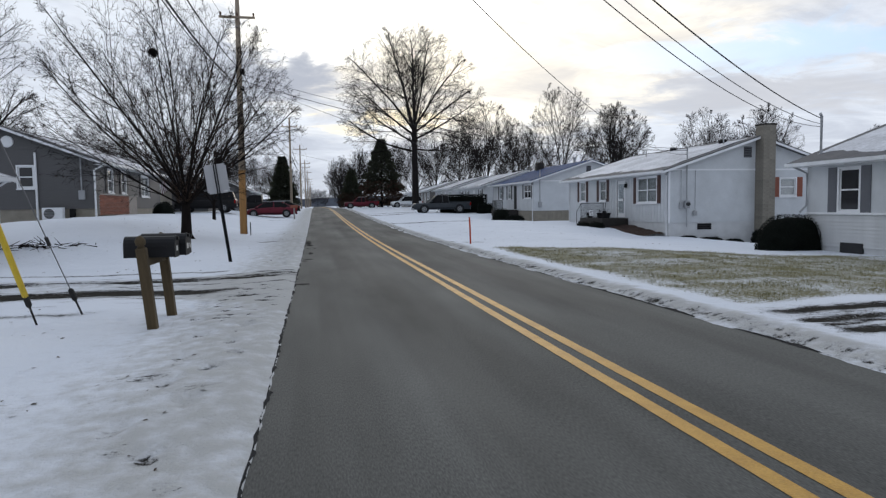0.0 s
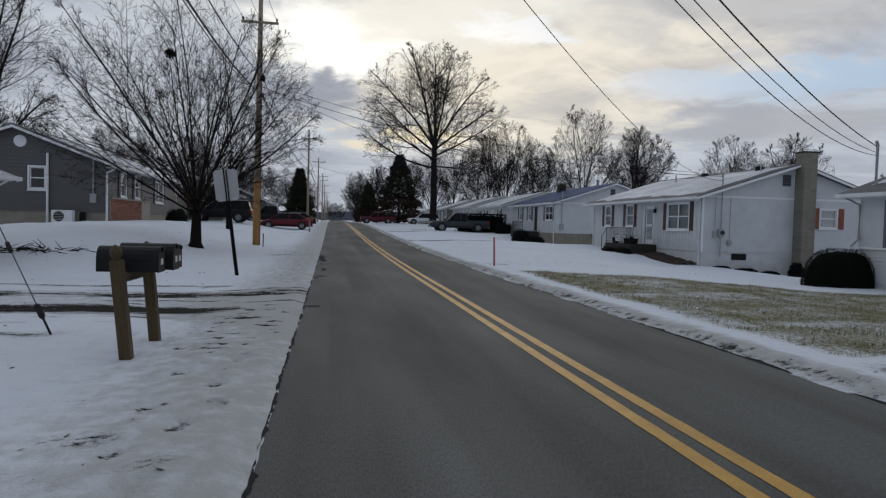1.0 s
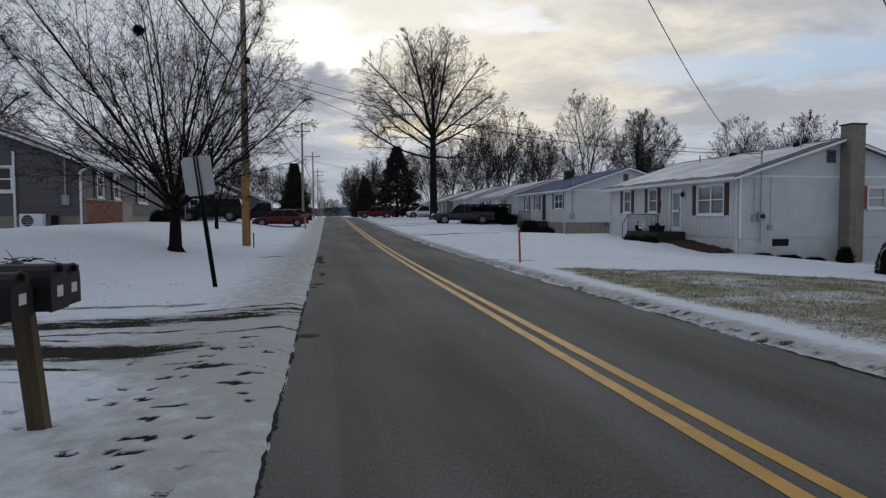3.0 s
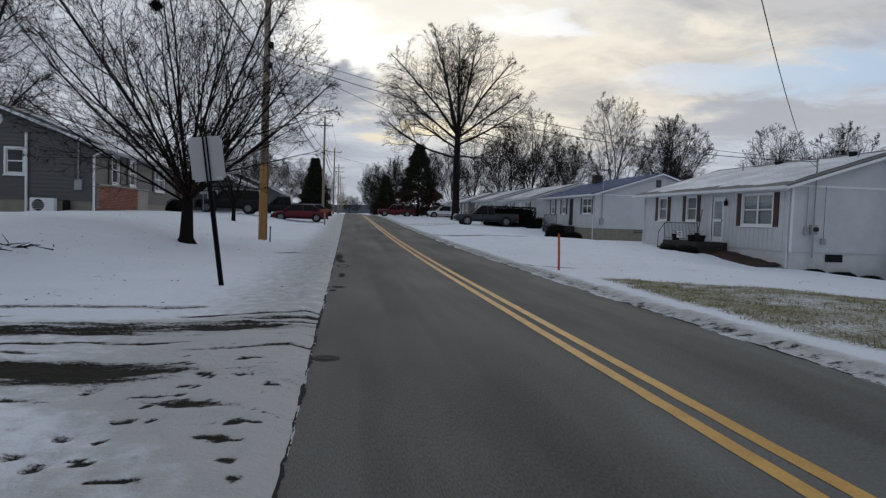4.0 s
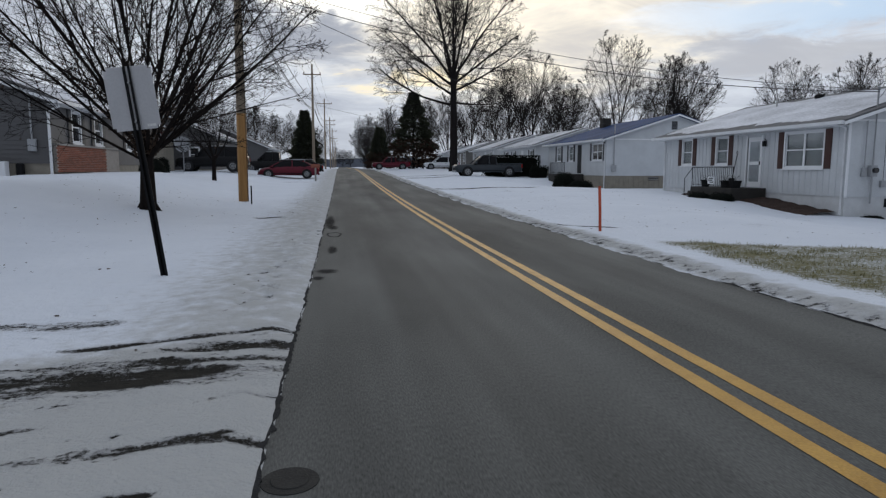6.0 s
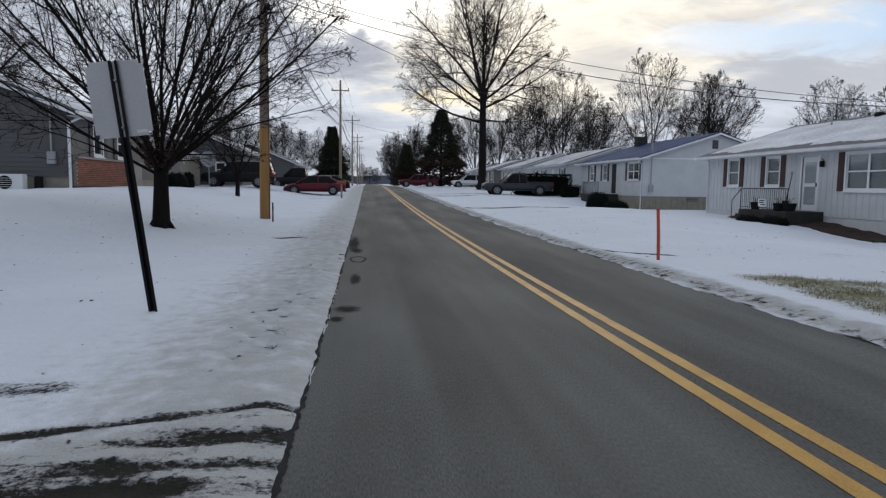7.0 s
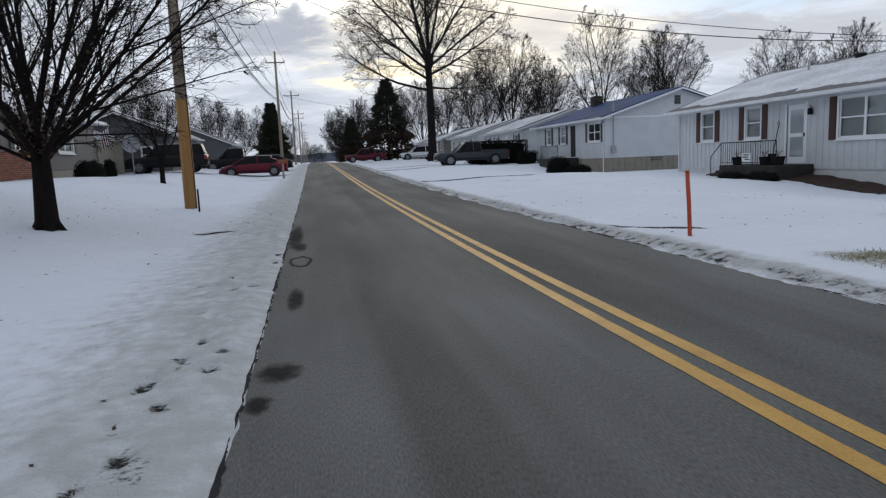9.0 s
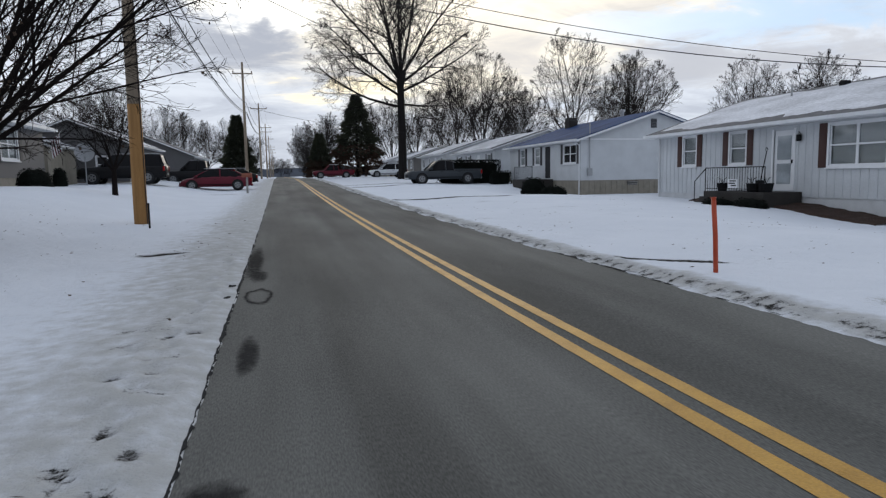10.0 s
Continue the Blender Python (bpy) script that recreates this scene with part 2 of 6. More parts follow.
M_GROUND, M_ROAD = ground_mat(), road_mat()
for node in M_ROAD.node_tree.nodes:
    if node.type == "VALTORGB":
        node.color_ramp.elements[0].position, node.color_ramp.elements[1].position = 0.36, 0.66
M_STAIN = patch_mat()
M_YELLOW = mat("road_paint_yellow", (0.52, 0.27, 0.035), 0.6, 0.35, 3.0, 70.0, 0.2, tint=(0.60, 0.34, 0.06))
M_TAR = mat("tar", (0.030, 0.030, 0.031), 0.9, 0.5, 6.0, 80.0, 0.3, spec=0.05)
M_CAST = mat("cast_iron", (0.035, 0.034, 0.032), 0.8, 0.35, 8.0, 90.0, 0.3, spec=0.1)
M_SNOW = mat("roof_snow", (0.60, 0.61, 0.64), 0.8, 0.45, 1.1, 18.0, 0.3, tint=(0.80, 0.81, 0.85), stretch=(0.6, 0.35, 1))
M_WHITE = mat("white_siding", (0.555, 0.575, 0.59), 0.55, 0.14, 1.5, 30.0, 0.05)
M_WHITE2 = mat("white_painted_block", (0.57, 0.58, 0.585), 0.7, 0.16, 2.5, 40.0, 0.25)
M_TRIM = mat("white_trim", (0.78, 0.79, 0.80), 0.45, 0.06, 2.0, 30.0, 0.03)
M_GUTTER = mat("white_gutter", (0.70, 0.71, 0.72), 0.4, 0.12, 3.0, 30.0, 0.03)
M_SHINGLE = mat("grey_shingle", (0.11, 0.11, 0.115), 0.85, 0.3, 3.0, 25.0, 0.4)
M_SHINGLE_SNOW = mat("snow_dusted_shingle", (0.26, 0.26, 0.28), 0.85, 0.6, 0.7, 14.0, 0.4, tint=(0.62, 0.63, 0.66))
M_BLUE_ROOF = mat("blue_metal_roof", (0.010, 0.032, 0.11), 0.75, 0.5, 0.5, 9.0, 0.1, tint=(0.040, 0.085, 0.20), spec=0.05, stretch=(0.5, 1.6, 1))
M_SHUTTER = mat("brown_shutter", (0.060, 0.024, 0.019), 0.55, 0.25, 5.0, 50.0, 0.1)
M_SHUTTER_RED = mat("faded_red_shutter", (0.24, 0.075, 0.045), 0.6, 0.3, 3.0, 40.0, 0.1)
M_SHUTTER_GREY = mat("grey_shutter", (0.13, 0.135, 0.15), 0.55, 0.15, 5.0, 50.0, 0.08)
M_SHUTTER_BLACK = mat("black_shutter", (0.03, 0.03, 0.034), 0.5, 0.2, 5.0, 50.0, 0.08)
M_GLASS = glass_mat("window_glass", 0.025)
M_CURTAIN = mat("pale_curtain", (0.60, 0.60, 0.575), 0.9, 0.2, 3.0, 20.0, 0.1, stretch=(1, 8, 0.4))
# near-black stand-in for the shade in rooms and vent openings; also on one door
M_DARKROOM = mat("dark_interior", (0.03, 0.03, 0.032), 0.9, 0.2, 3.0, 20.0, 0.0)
M_GREY_SIDING = mat("grey_vinyl_siding", (0.100, 0.098, 0.099), 0.6, 0.12, 1.2, 30.0, 0.05)
M_TAN_BLOCK = mat("tan_concrete_block", (0.27, 0.245, 0.20), 0.85, 0.25, 3.0, 35.0, 0.3)
M_CONCRETE = mat("concrete", (0.30, 0.29, 0.27), 0.85, 0.25, 1.5, 40.0, 0.3)
M_DARKCONC = mat("damp_dark_concrete", (0.034, 0.031, 0.028), 0.9, 0.35, 2.5, 40.0, 0.3)
M_CHIMNEY = mat("weathered_concrete_block", (0.23, 0.21, 0.175), 0.9, 0.4, 0.9, 26.0, 0.35, island=0.10, stretch=(1, 1, 0.35))
M_BRICK = mat("red_brick", (0.22, 0.075, 0.046), 0.85, 0.3, 3.0, 40.0, 0.25, island=0.5)
M_MORTAR = mat("mortar", (0.34, 0.31, 0.28), 0.9, 0.2, 5.0, 40.0, 0.2)
M_IRON = mat("black_iron", (0.011, 0.011, 0.012), 0.7, 0.3, 8.0, 60.0, 0.1, spec=0.12)
M_GALV = mat("galvanised_steel", (0.33, 0.34, 0.35), 0.45, 0.2, 6.0, 50.0, 0.08, metal=0.6)
M_ALU = mat("sign_aluminium", (0.42, 0.42, 0.43), 0.45, 0.12, 2.0, 40.0, 0.03, metal=0.5)
M_GREYBOX = mat("grey_meter_paint", (0.34, 0.35, 0.36), 0.5, 0.15, 6.0, 40.0, 0.05)
M_POLE = mat("weathered_pole_wood", (0.31, 0.25, 0.185), 0.85, 0.3, 2.0, 30.0, 0.4, stretch=(6, 6, 0.4))
M_POLE_NEW = mat("treated_pole_wood", (0.36, 0.19, 0.065), 0.8, 0.3, 2.0, 30.0, 0.4, stretch=(6, 6, 0.4))
M_POST = mat("treated_post_wood", (0.085, 0.060, 0.030), 0.85, 0.4, 5.0, 60.0, 0.4, stretch=(5, 5, 0.5))
M_MAILBOX = mat("black_mailbox_steel", (0.012, 0.012, 0.013), 0.5, 0.3, 6.0, 60.0, 0.06, spec=0.2)
M_PAPER = mat("worn_sticker", (0.6, 0.6, 0.58), 0.7, 0.2, 30.0, 90.0, 0.0)
M_ORANGE = mat("orange_plastic", (0.46, 0.065, 0.022), 0.5, 0.2, 5.0, 50.0, 0.05)
M_YELLOW_PLASTIC = mat("yellow_plastic", (0.62, 0.43, 0.03), 0.5, 0.2, 5.0, 50.0, 0.05)
M_WIRE = mat("wire_black", (0.018, 0.018, 0.02), 0.6, 0.2, 5.0, 40.0, 0.0)
M_CABLE = mat("steel_cable", (0.16, 0.16, 0.165), 0.5, 0.2, 5.0, 40.0, 0.1, metal=0.6)
M_PORCELAIN = mat("brown_porcelain", (0.10, 0.05, 0.03), 0.3, 0.2, 8.0, 40.0, 0.0)
M_BARK = mat("dark_bark", (0.015, 0.012, 0.011), 0.95, 0.4, 3.0, 40.0, 0.6, stretch=(3, 3, 0.6), spec=0.05)
M_BARK2 = mat("grey_bark", (0.020, 0.018, 0.0175), 0.95, 0.4, 1.5, 20.0, 0.6, stretch=(3, 3, 0.5), spec=0.05)
M_NEEDLE = mat("dark_conifer_needles", (0.022, 0.030, 0.019), 0.85, 0.5, 1.0, 12.0, 0.2, tint=(0.05, 0.055, 0.03))
M_NEEDLE_BROWN = mat("browning_conifer", (0.060, 0.034, 0.022), 0.9, 0.4, 1.0, 12.0, 0.2)
M_HEDGE = mat("dark_yew_leaves", (0.009, 0.011, 0.009), 0.95, 0.5, 2.0, 18.0, 0.2, spec=0.05)
M_MULCH = mat("brown_mulch", (0.040, 0.021, 0.014), 0.95, 0.5, 8.0, 50.0, 0.7)
M_GRASS = mat("winter_grass", (0.16, 0.155, 0.06), 0.85, 0.45, 6.0, 30.0, 0.0, tint=(0.30, 0.27, 0.13))
M_LEAF_DEAD = mat("dead_leaf", (0.055, 0.034, 0.022), 0.9, 0.4, 6.0, 40.0, 0.0)
M_RUBBER = mat("tyre_rubber", (0.016, 0.016, 0.017), 0.8, 0.3, 8.0, 60.0, 0.1)
M_RIM = mat("alloy_rim", (0.26, 0.265, 0.27), 0.35, 0.1, 6.0, 60.0, 0.0, metal=0.8)
M_CARGLASS = glass_mat("car_glass", 0.010, 0.08)
M_CARGLASS.node_tree.nodes["Principled BSDF"].inputs["Roughness"].default_value = 0.35
M_REDLAMP = mat("red_lamp_plastic", (0.30, 0.012, 0.01), 0.25, 0.1, 8.0, 40.0, 0.0)
M_CLEARLAMP = mat("headlamp_plastic", (0.55, 0.56, 0.58), 0.2, 0.1, 8.0, 40.0, 0.0)
M_BLACKPLASTIC = mat("black_plastic", (0.014, 0.014, 0.015), 0.7, 0.2, 6.0, 50.0, 0.05, spec=0.1)
M_RED = mat("red_car_paint", (0.115, 0.005, 0.017), 0.32, 0.12, 1.5, 30.0, 0.0, spec=0.3)
M_DKGREY = mat("dark_grey_car_paint", (0.030, 0.036, 0.042), 0.35, 0.15, 1.5, 30.0, 0.0, spec=0.35)
M_BLACK = mat("black_car_paint", (0.008, 0.008, 0.009), 0.35, 0.15, 1.5, 30.0, 0.0, spec=0.2)
M_WHITECAR = mat("white_car_paint", (0.68, 0.69, 0.70), 0.3, 0.06, 1.5, 30.0, 0.0, spec=0.6)
M_FARHOUSE = mat("far_house_siding", (0.20, 0.19, 0.175), 0.8, 0.2, 1.0, 20.0, 0.0)
# the distance haze is put into this blue-grey
M_FAR = mat("far_hills", (0.10, 0.11, 0.13), 0.95, 0.25, 0.02, 0.2, 0.0)
M_FLAG_R = mat("flag_red", (0.12, 0.02, 0.03), 0.8, 0.1, 3.0, 40.0, 0.0)
M_FLAG_W = mat("flag_white", (0.72, 0.72, 0.72), 0.8, 0.05, 3.0, 40.0, 0.0)


# ---- building blocks ----
def smooth(u):
    u = max(0.0, min(1.0, u))
    return u * u * (3 - 2 * u)


def thing(name, place=(0, 0, 0), turn=0.0):
    e = new(name)
    e.empty_display_size = 0.2
    e.matrix_basis = pose(*place, 0, 0, turn)
    return e


def part(name, bm, material, parent=None, label="", flat=True):
    """Links a bmesh as one mesh object, under a thing or a part."""
    me = bpy.data.meshes.new(name)
    bm.to_mesh(me)
    bm.free()
    me.materials.append(material)
    if not flat:
        for p in me.polygons:
            p.use_smooth = True
    ob = new(name, me)
    ob.parent = parent
    if label:
        ob["label"] = label
    return ob


def raw(name, verts, faces, material, parent=None, label="", soft=False):
    me = bpy.data.meshes.new(name)
    me.from_pydata(verts, [], faces)
    me.update()
    me.materials.append(material)
    if soft:
        me.polygons.foreach_set("use_smooth", [True] * len(me.polygons))
    ob = new(name, me)
    ob.parent = parent
    if label:
        ob["label"] = label
    return ob


def share(name, me, parent, m):
    """One more object on a mesh that exists already."""
    ob = new(name, me)
    ob.parent = parent
    ob.matrix_basis = m
    return ob


def box(bm, x0, x1, y0, y1, z0, z1, bevel=0.0):
    r = bmesh.ops.create_cube(bm, size=1.0)
    vs = r["verts"]
    for v in vs:
        v.co = Vector((x0 + (v.co.x + 0.5) * (x1 - x0), y0 + (v.co.y + 0.5) * (y1 - y0), z0 + (v.co.z + 0.5) * (z1 - z0)))
    if bevel:
        es = list({e for v in vs for e in v.link_edges})
        bmesh.ops.bevel(bm, geom=es, offset=bevel, segments=1, affect="EDGES")
    return vs


def boxed(*a, bevel=0.0):
    bm = bmesh.new()
    box(bm, *a, bevel=bevel)
    return bm


def tube(bm, pts, radii, sides=8, cap=True):
    """A tube along points."""
    rings = []
    pts = [Vector(p) for p in pts]
    if isinstance(radii, (int, float)):
        radii = [radii] * len(pts)
    for i, p in enumerate(pts):
        d = (pts[min(i + 1, len(pts) - 1)] - pts[max(i - 1, 0)]).normalized()
        a = d.orthogonal().normalized() if abs(d.z) < 0.999 else Vector((1, 0, 0))
        if abs(d.z) < 0.999:
            a = d.cross(Vector((0, 0, 1))).normalized()
        b = d.cross(a)
        rings.append([bm.verts.new(p + (a * math.cos(k * 2 * math.pi / sides) + b * math.sin(k * 2 * math.pi / sides)) * radii[i]) for k in range(sides)])
    for r0, r1 in zip(rings, rings[1:]):
        for k in range(sides):
            bm.faces.new((r0[k], r0[(k + 1) % sides], r1[(k + 1) % sides], r1[k]))
    if cap:
        bm.faces.new(rings[0][::-1])
        bm.faces.new(rings[-1])
    bmesh.ops.recalc_face_normals(bm, faces=bm.faces[:])
    return bm


def tubed(pts, radii, sides=8):
    return tube(bmesh.new(), pts, radii, sides)


def prism(bm, outline, axis, a0, a1):
    """An outline in two coordinates, drawn out along the third (axis 0, 1 or 2)."""
    def put(u, v, w):
        c = [u, v]
        c.insert(axis, w)
        return bm.verts.new(c)
    lo = [put(u, v, a0) for u, v in outline]
    hi = [put(u, v, a1) for u, v in outline]
    n = len(outline)
    bm.faces.new(lo)
    bm.faces.new(hi[::-1])
    for k in range(n):
        bm.faces.new((lo[k], hi[k], hi[(k + 1) % n], lo[(k + 1) % n]))
    bmesh.ops.recalc_face_normals(bm, faces=bm.faces[:])
    return bm


def prismed(outline, axis, a0, a1):
    return prism(bmesh.new(), outline, axis, a0, a1)


# ---- the lie of the land ----
ROAD_L, ROAD_R = 0.0, 4.9


def road_z(y):
    return 1.3 * smooth((y - 18) / 95) + 0.75 * smooth((y - 95) / 230) - 1.5 * smooth((y - 340) / 300)


def ground_z(x, y):
    z = road_z(y)
    if x < 0:
        z += (0.95 - 0.35 * smooth((y - 42) / 10)) * smooth((-x - 2.8) / 6.2) * smooth((y - 19) / 11) - 0.05 * smooth((-x - 0.3) / 1.5)
        z -= 0.38 * smooth((-x - 11.6) / 3) * (1 - smooth((y - 43) / 8)) * smooth((y - 22) / 6)
    else:
        z -= (0.35 * smooth((x - 8) / 8) + 0.38 * smooth((x - 17.6) / 4) * (1 - smooth((y - 40) / 8))) * (1 - smooth((y - 53) / 8))
        z += 0.33 * smooth((x - 9) / 6) * smooth((y - 28.8) / 5) * (1 - smooth((y - 43) / 6))
        z += 0.12 * smooth((x - 6) / 4) * (1 - smooth((x - 11) / 5)) * smooth((y - 18) / 8)
    return z


# ---- ground, road ----
def steps(stops):
    """Coordinates from a list of (start, step), ..., (end, 0)."""
    out = []
    for (a, d), (b, _) in zip(stops, stops[1:]):
        n = max(1, round((b - a) / d))
        out += [a + (b - a) * k / n for k in range(n)]
    return out + [stops[-1][0]]


def spread(a, b, n, power=2.2):
    return [a + (b - a) * (k / n) ** power for k in range(1, n + 1)]


print_rng = random.Random(31)
PRINTS = []          # trodden places: x, y, heading, how dark the sole is painted


def track(x, y, n, stride, sway, drift=0.0):
    for k in range(n):
        PRINTS.append((x + drift * k + (sway if k % 2 else -sway) + print_rng.gauss(0, 0.05), y + stride * k + print_rng.gauss(0, 0.05), print_rng.gauss(0.1, 0.35), print_rng.uniform(0.2, 0.6)))


track(-0.52, 15.7, 16, 0.33, 0.09, 0.004)
track(-0.25, 17.9, 22, 0.42, 0.06)
track(-1.9, 8.7, 7, 0.36, 0.16, 0.11)
track(-1.5, 8.2, 5, 0.45, 0.12, 0.1)
track(-0.75, 2.2, 12, 0.5, 0.16, 0.01)
PRINT_ROWS = {}
for p in PRINTS:
    for row in range(int(p[1] - 0.4), int(p[1] + 0.4) + 1):
        PRINT_ROWS.setdefault(row, []).append(p)


def trodden(x, y):
    """How deep the snow is pressed at a place, and how far painted shade and a little bare ground darken it."""
    deep = dark = 0.0
    for cx, cy, a, d in PRINT_ROWS.get(int(y), ()):
        dx, dy = x - cx, y - cy
        if abs(dx) < 0.3 and abs(dy) < 0.3:
            u = (dx * math.cos(a) + dy * math.sin(a)) / 0.075
            v = (dy * math.cos(a) - dx * math.sin(a)) / 0.15
            q = u * u + v * v
            deep = max(deep, math.exp(-q * q) - 0.3 * math.exp(-(q - 2.4) ** 2))
            # off-centre crescent: mostly the print's shade put into colour
            dark = max(dark, d * math.exp(-((u + 0.2) ** 2 + (v + 0.35) ** 2) * 1.6))
    return deep, dark


def snow_masks(x, y):
    """How bare, how grassy and how dirty the ground is at a place."""
    bare = grass = dirt = 0.0
    if x < 0.4:
        # drive between the mailboxes and the sign: two muddy wheel tracks that flare out at the road
        w = 0.16 * noise.noise((x * 0.5, y * 0.7, 3.0)) + 0.06 * noise.noise((x * 2.2, y * 2.0, 6.0))
        yy = y + w
        mouth = math.exp(-max(0.0, -x - 0.2) / 0.9)
        streak = noise.noise((x * 0.6, y * 4.5, 4.0)) + 0.6 * noise.noise((x * 1.6, y * 10.0, 9.0))
        crumbs = noise.noise((x * 4.0, y * 6.0, 2.5))
        far_track = math.exp(-((yy - 13.35 - 0.55 * mouth) / (0.42 + 0.25 * mouth)) ** 4)
        near_track = math.exp(-((yy - 11.55 + 0.5 * mouth) / (0.50 - 0.15 * mouth)) ** 4) * (0.35 + 0.65 * smooth((-x - 0.7) / 0.9))
        bare = max(far_track * (0.44 - 0.10 * mouth + 0.45 * streak + 0.14 * crumbs), near_track * (0.62 + 0.32 * streak + 0.14 * crumbs))
        for c, wd, bend, k in ((12.25, 0.07, 0.1, 0.50), (12.62, 0.06, 0.35, 0.55), (10.75, 0.07, -0.6, 0.50), (14.2, 0.09, 0.35, 0.46), (10.3, 0.06, -0.3, 0.38), (11.0, 0.05, -0.9, 0.45)):
            d = (yy - c - bend * mouth) / wd
            bare = max(bare, (k + 0.35 * streak) * math.exp(-d * d) * smooth(0.5 + 1.4 * noise.noise((x * 0.9, c * 3.0, 1.0))))
        # tread blocks pressed into the snow beside the road
        if -1.25 < x < -0.1 and 7.9 < y < 12.6:
            lug = math.cos(2 * math.pi * (y / 0.30 + 0.6 * x + 0.5 * noise.noise((x * 2.5, y * 1.6, 8.0))))
            gate = noise.noise((x * 4.5, y * 2.0, 12.0)) + 0.4 * noise.noise((x * 9.0, y * 7.0, 1.0)) - 0.12
            bare = max(bare, 0.72 * smooth((lug - 0.5) / 0.35) * smooth((gate + 0.05) / 0.25) * smooth((-x - 0.1) / 0.1) * smooth((x + 1.25) / 0.2))
        inside = smooth((y - 10.6 + 2.0 * mouth) / 0.6) * smooth((14.4 - y) / 0.6)
        bare = max(bare, 0.34 * math.exp(-((yy - 9.4) / 0.25) ** 2) * smooth((-x - 2.0) / 1.0), 0.36 * math.exp(-((yy - 15.05) / 0.22) ** 2) * smooth((-x - 1.2) / 0.5))
        dirt = 0.52 * math.exp(-((x + 0.3) / 1.4) ** 2) + 0.34 * inside + 0.12
        # thin places along the verge and by the guy wires
        p = noise.noise((x * 2.6, y * 2.2, 1.5))
        if -1.5 < x < -0.25:
            zone = smooth((y - 1) / 2) * smooth((9 - y) / 2) + smooth((y - 15.4) / 0.6) * smooth((26 - y) / 4)
            bare = max(bare, zone * (0.05 + 0.45 * max(0.0, p - 0.2)))
        # prints go in as bare ground, though mostly painted shade
        bare = max(bare, trodden(x, y)[1])
        if x < -1.2 and y < 11:
            bare = max(bare, 0.62 * max(0.0, noise.noise((x * 0.8, y * 0.9, 8.2)) - 0.28))
        bare = max(bare, 0.75 * math.exp(-(((x + 1.45) / 0.45) ** 2 + ((y - 26.9) / 0.18) ** 2)))
        for cx, cy, r in ((-3.3, 61.4, 1.8), (-8.5, 60.0, 3.0), (-2.6, 55.0, 1.2)):
            bare = max(bare, 0.5 * math.exp(-(((x - cx) / r) ** 2 + ((y - cy) / 0.5) ** 2)))
    else:
        edge = noise.noise((x * 0.4, y * 0.4, 6.0))
        side = smooth((x - 5.5 - 0.3 * edge) / 0.6) * smooth((y - 7.3 + edge) / 0.8) * smooth((20.2 + 0.5 * edge - 0.28 * max(0, x - 6) - y) / 0.6) * smooth((19 - x) / 4)
        grass = side * (0.64 + 0.18 * noise.noise((x * 0.55, y * 0.7, 2.0)) + 0.16 * noise.noise((x * 1.7, y * 1.9, 5.0)))
        a = smooth((y - 5.1) / 0.4) * smooth((7.4 - y) / 0.4) * smooth((x - 5.3) / 0.7)
        yw = y + 0.30 * noise.noise((x * 0.5, y * 0.8, 13.0)) + 0.10 * noise.noise((x * 2.2, y * 2.0, 16.0)) + 0.3 * math.exp(5 - x)
        rut = max(math.exp(-((yw - c) / w) ** 2) for c, w in ((5.5, 0.12), (5.95, 0.07), (6.3, 0.14), (6.9, 0.16)))
        streak = noise.noise((x * 0.45, y * 3.0, 14.0))
        bare = a * (0.20 + 0.34 * rut + 0.45 * streak)
        dirt = 0.70 * math.exp(-((x - 5.1) / 0.38) ** 2) + 0.35 * a
        crumb = 0.6 * noise.noise((x * 9.0, y * 8.0, 21.0)) + 0.35 * noise.noise((x * 2.0, y * 1.3, 8.0))
        bare = max(bare, (0.25 + 0.5 * crumb) * math.exp(-((x - 5.02) / 0.24) ** 2))
        bare = max(bare, 0.42 * max(0.0, noise.noise((x * 0.9, y * 0.9, 3.7)) - 0.2) * smooth((y - 19) / 3))
        d = y - 23.0 + 0.9 * (x - 6.2) + 0.15 * edge
        bare = max(bare, 0.85 * math.exp(-(d / 0.16) ** 2) * smooth((x - 5.25) / 0.2) * smooth((6.6 - x) / 0.3))
        for cy, x1 in ((43.8, 12.0), (62.0, 10.5), (65.8, 12.0), (77.0, 14.0), (92.0, 13.0)):
            bare = max(bare, 0.80 * math.exp(-((y - cy) / 0.35) ** 2) * smooth((x - 5.2) / 0.5) * smooth((x1 - x) / 2))
    return bare, grass, dirt


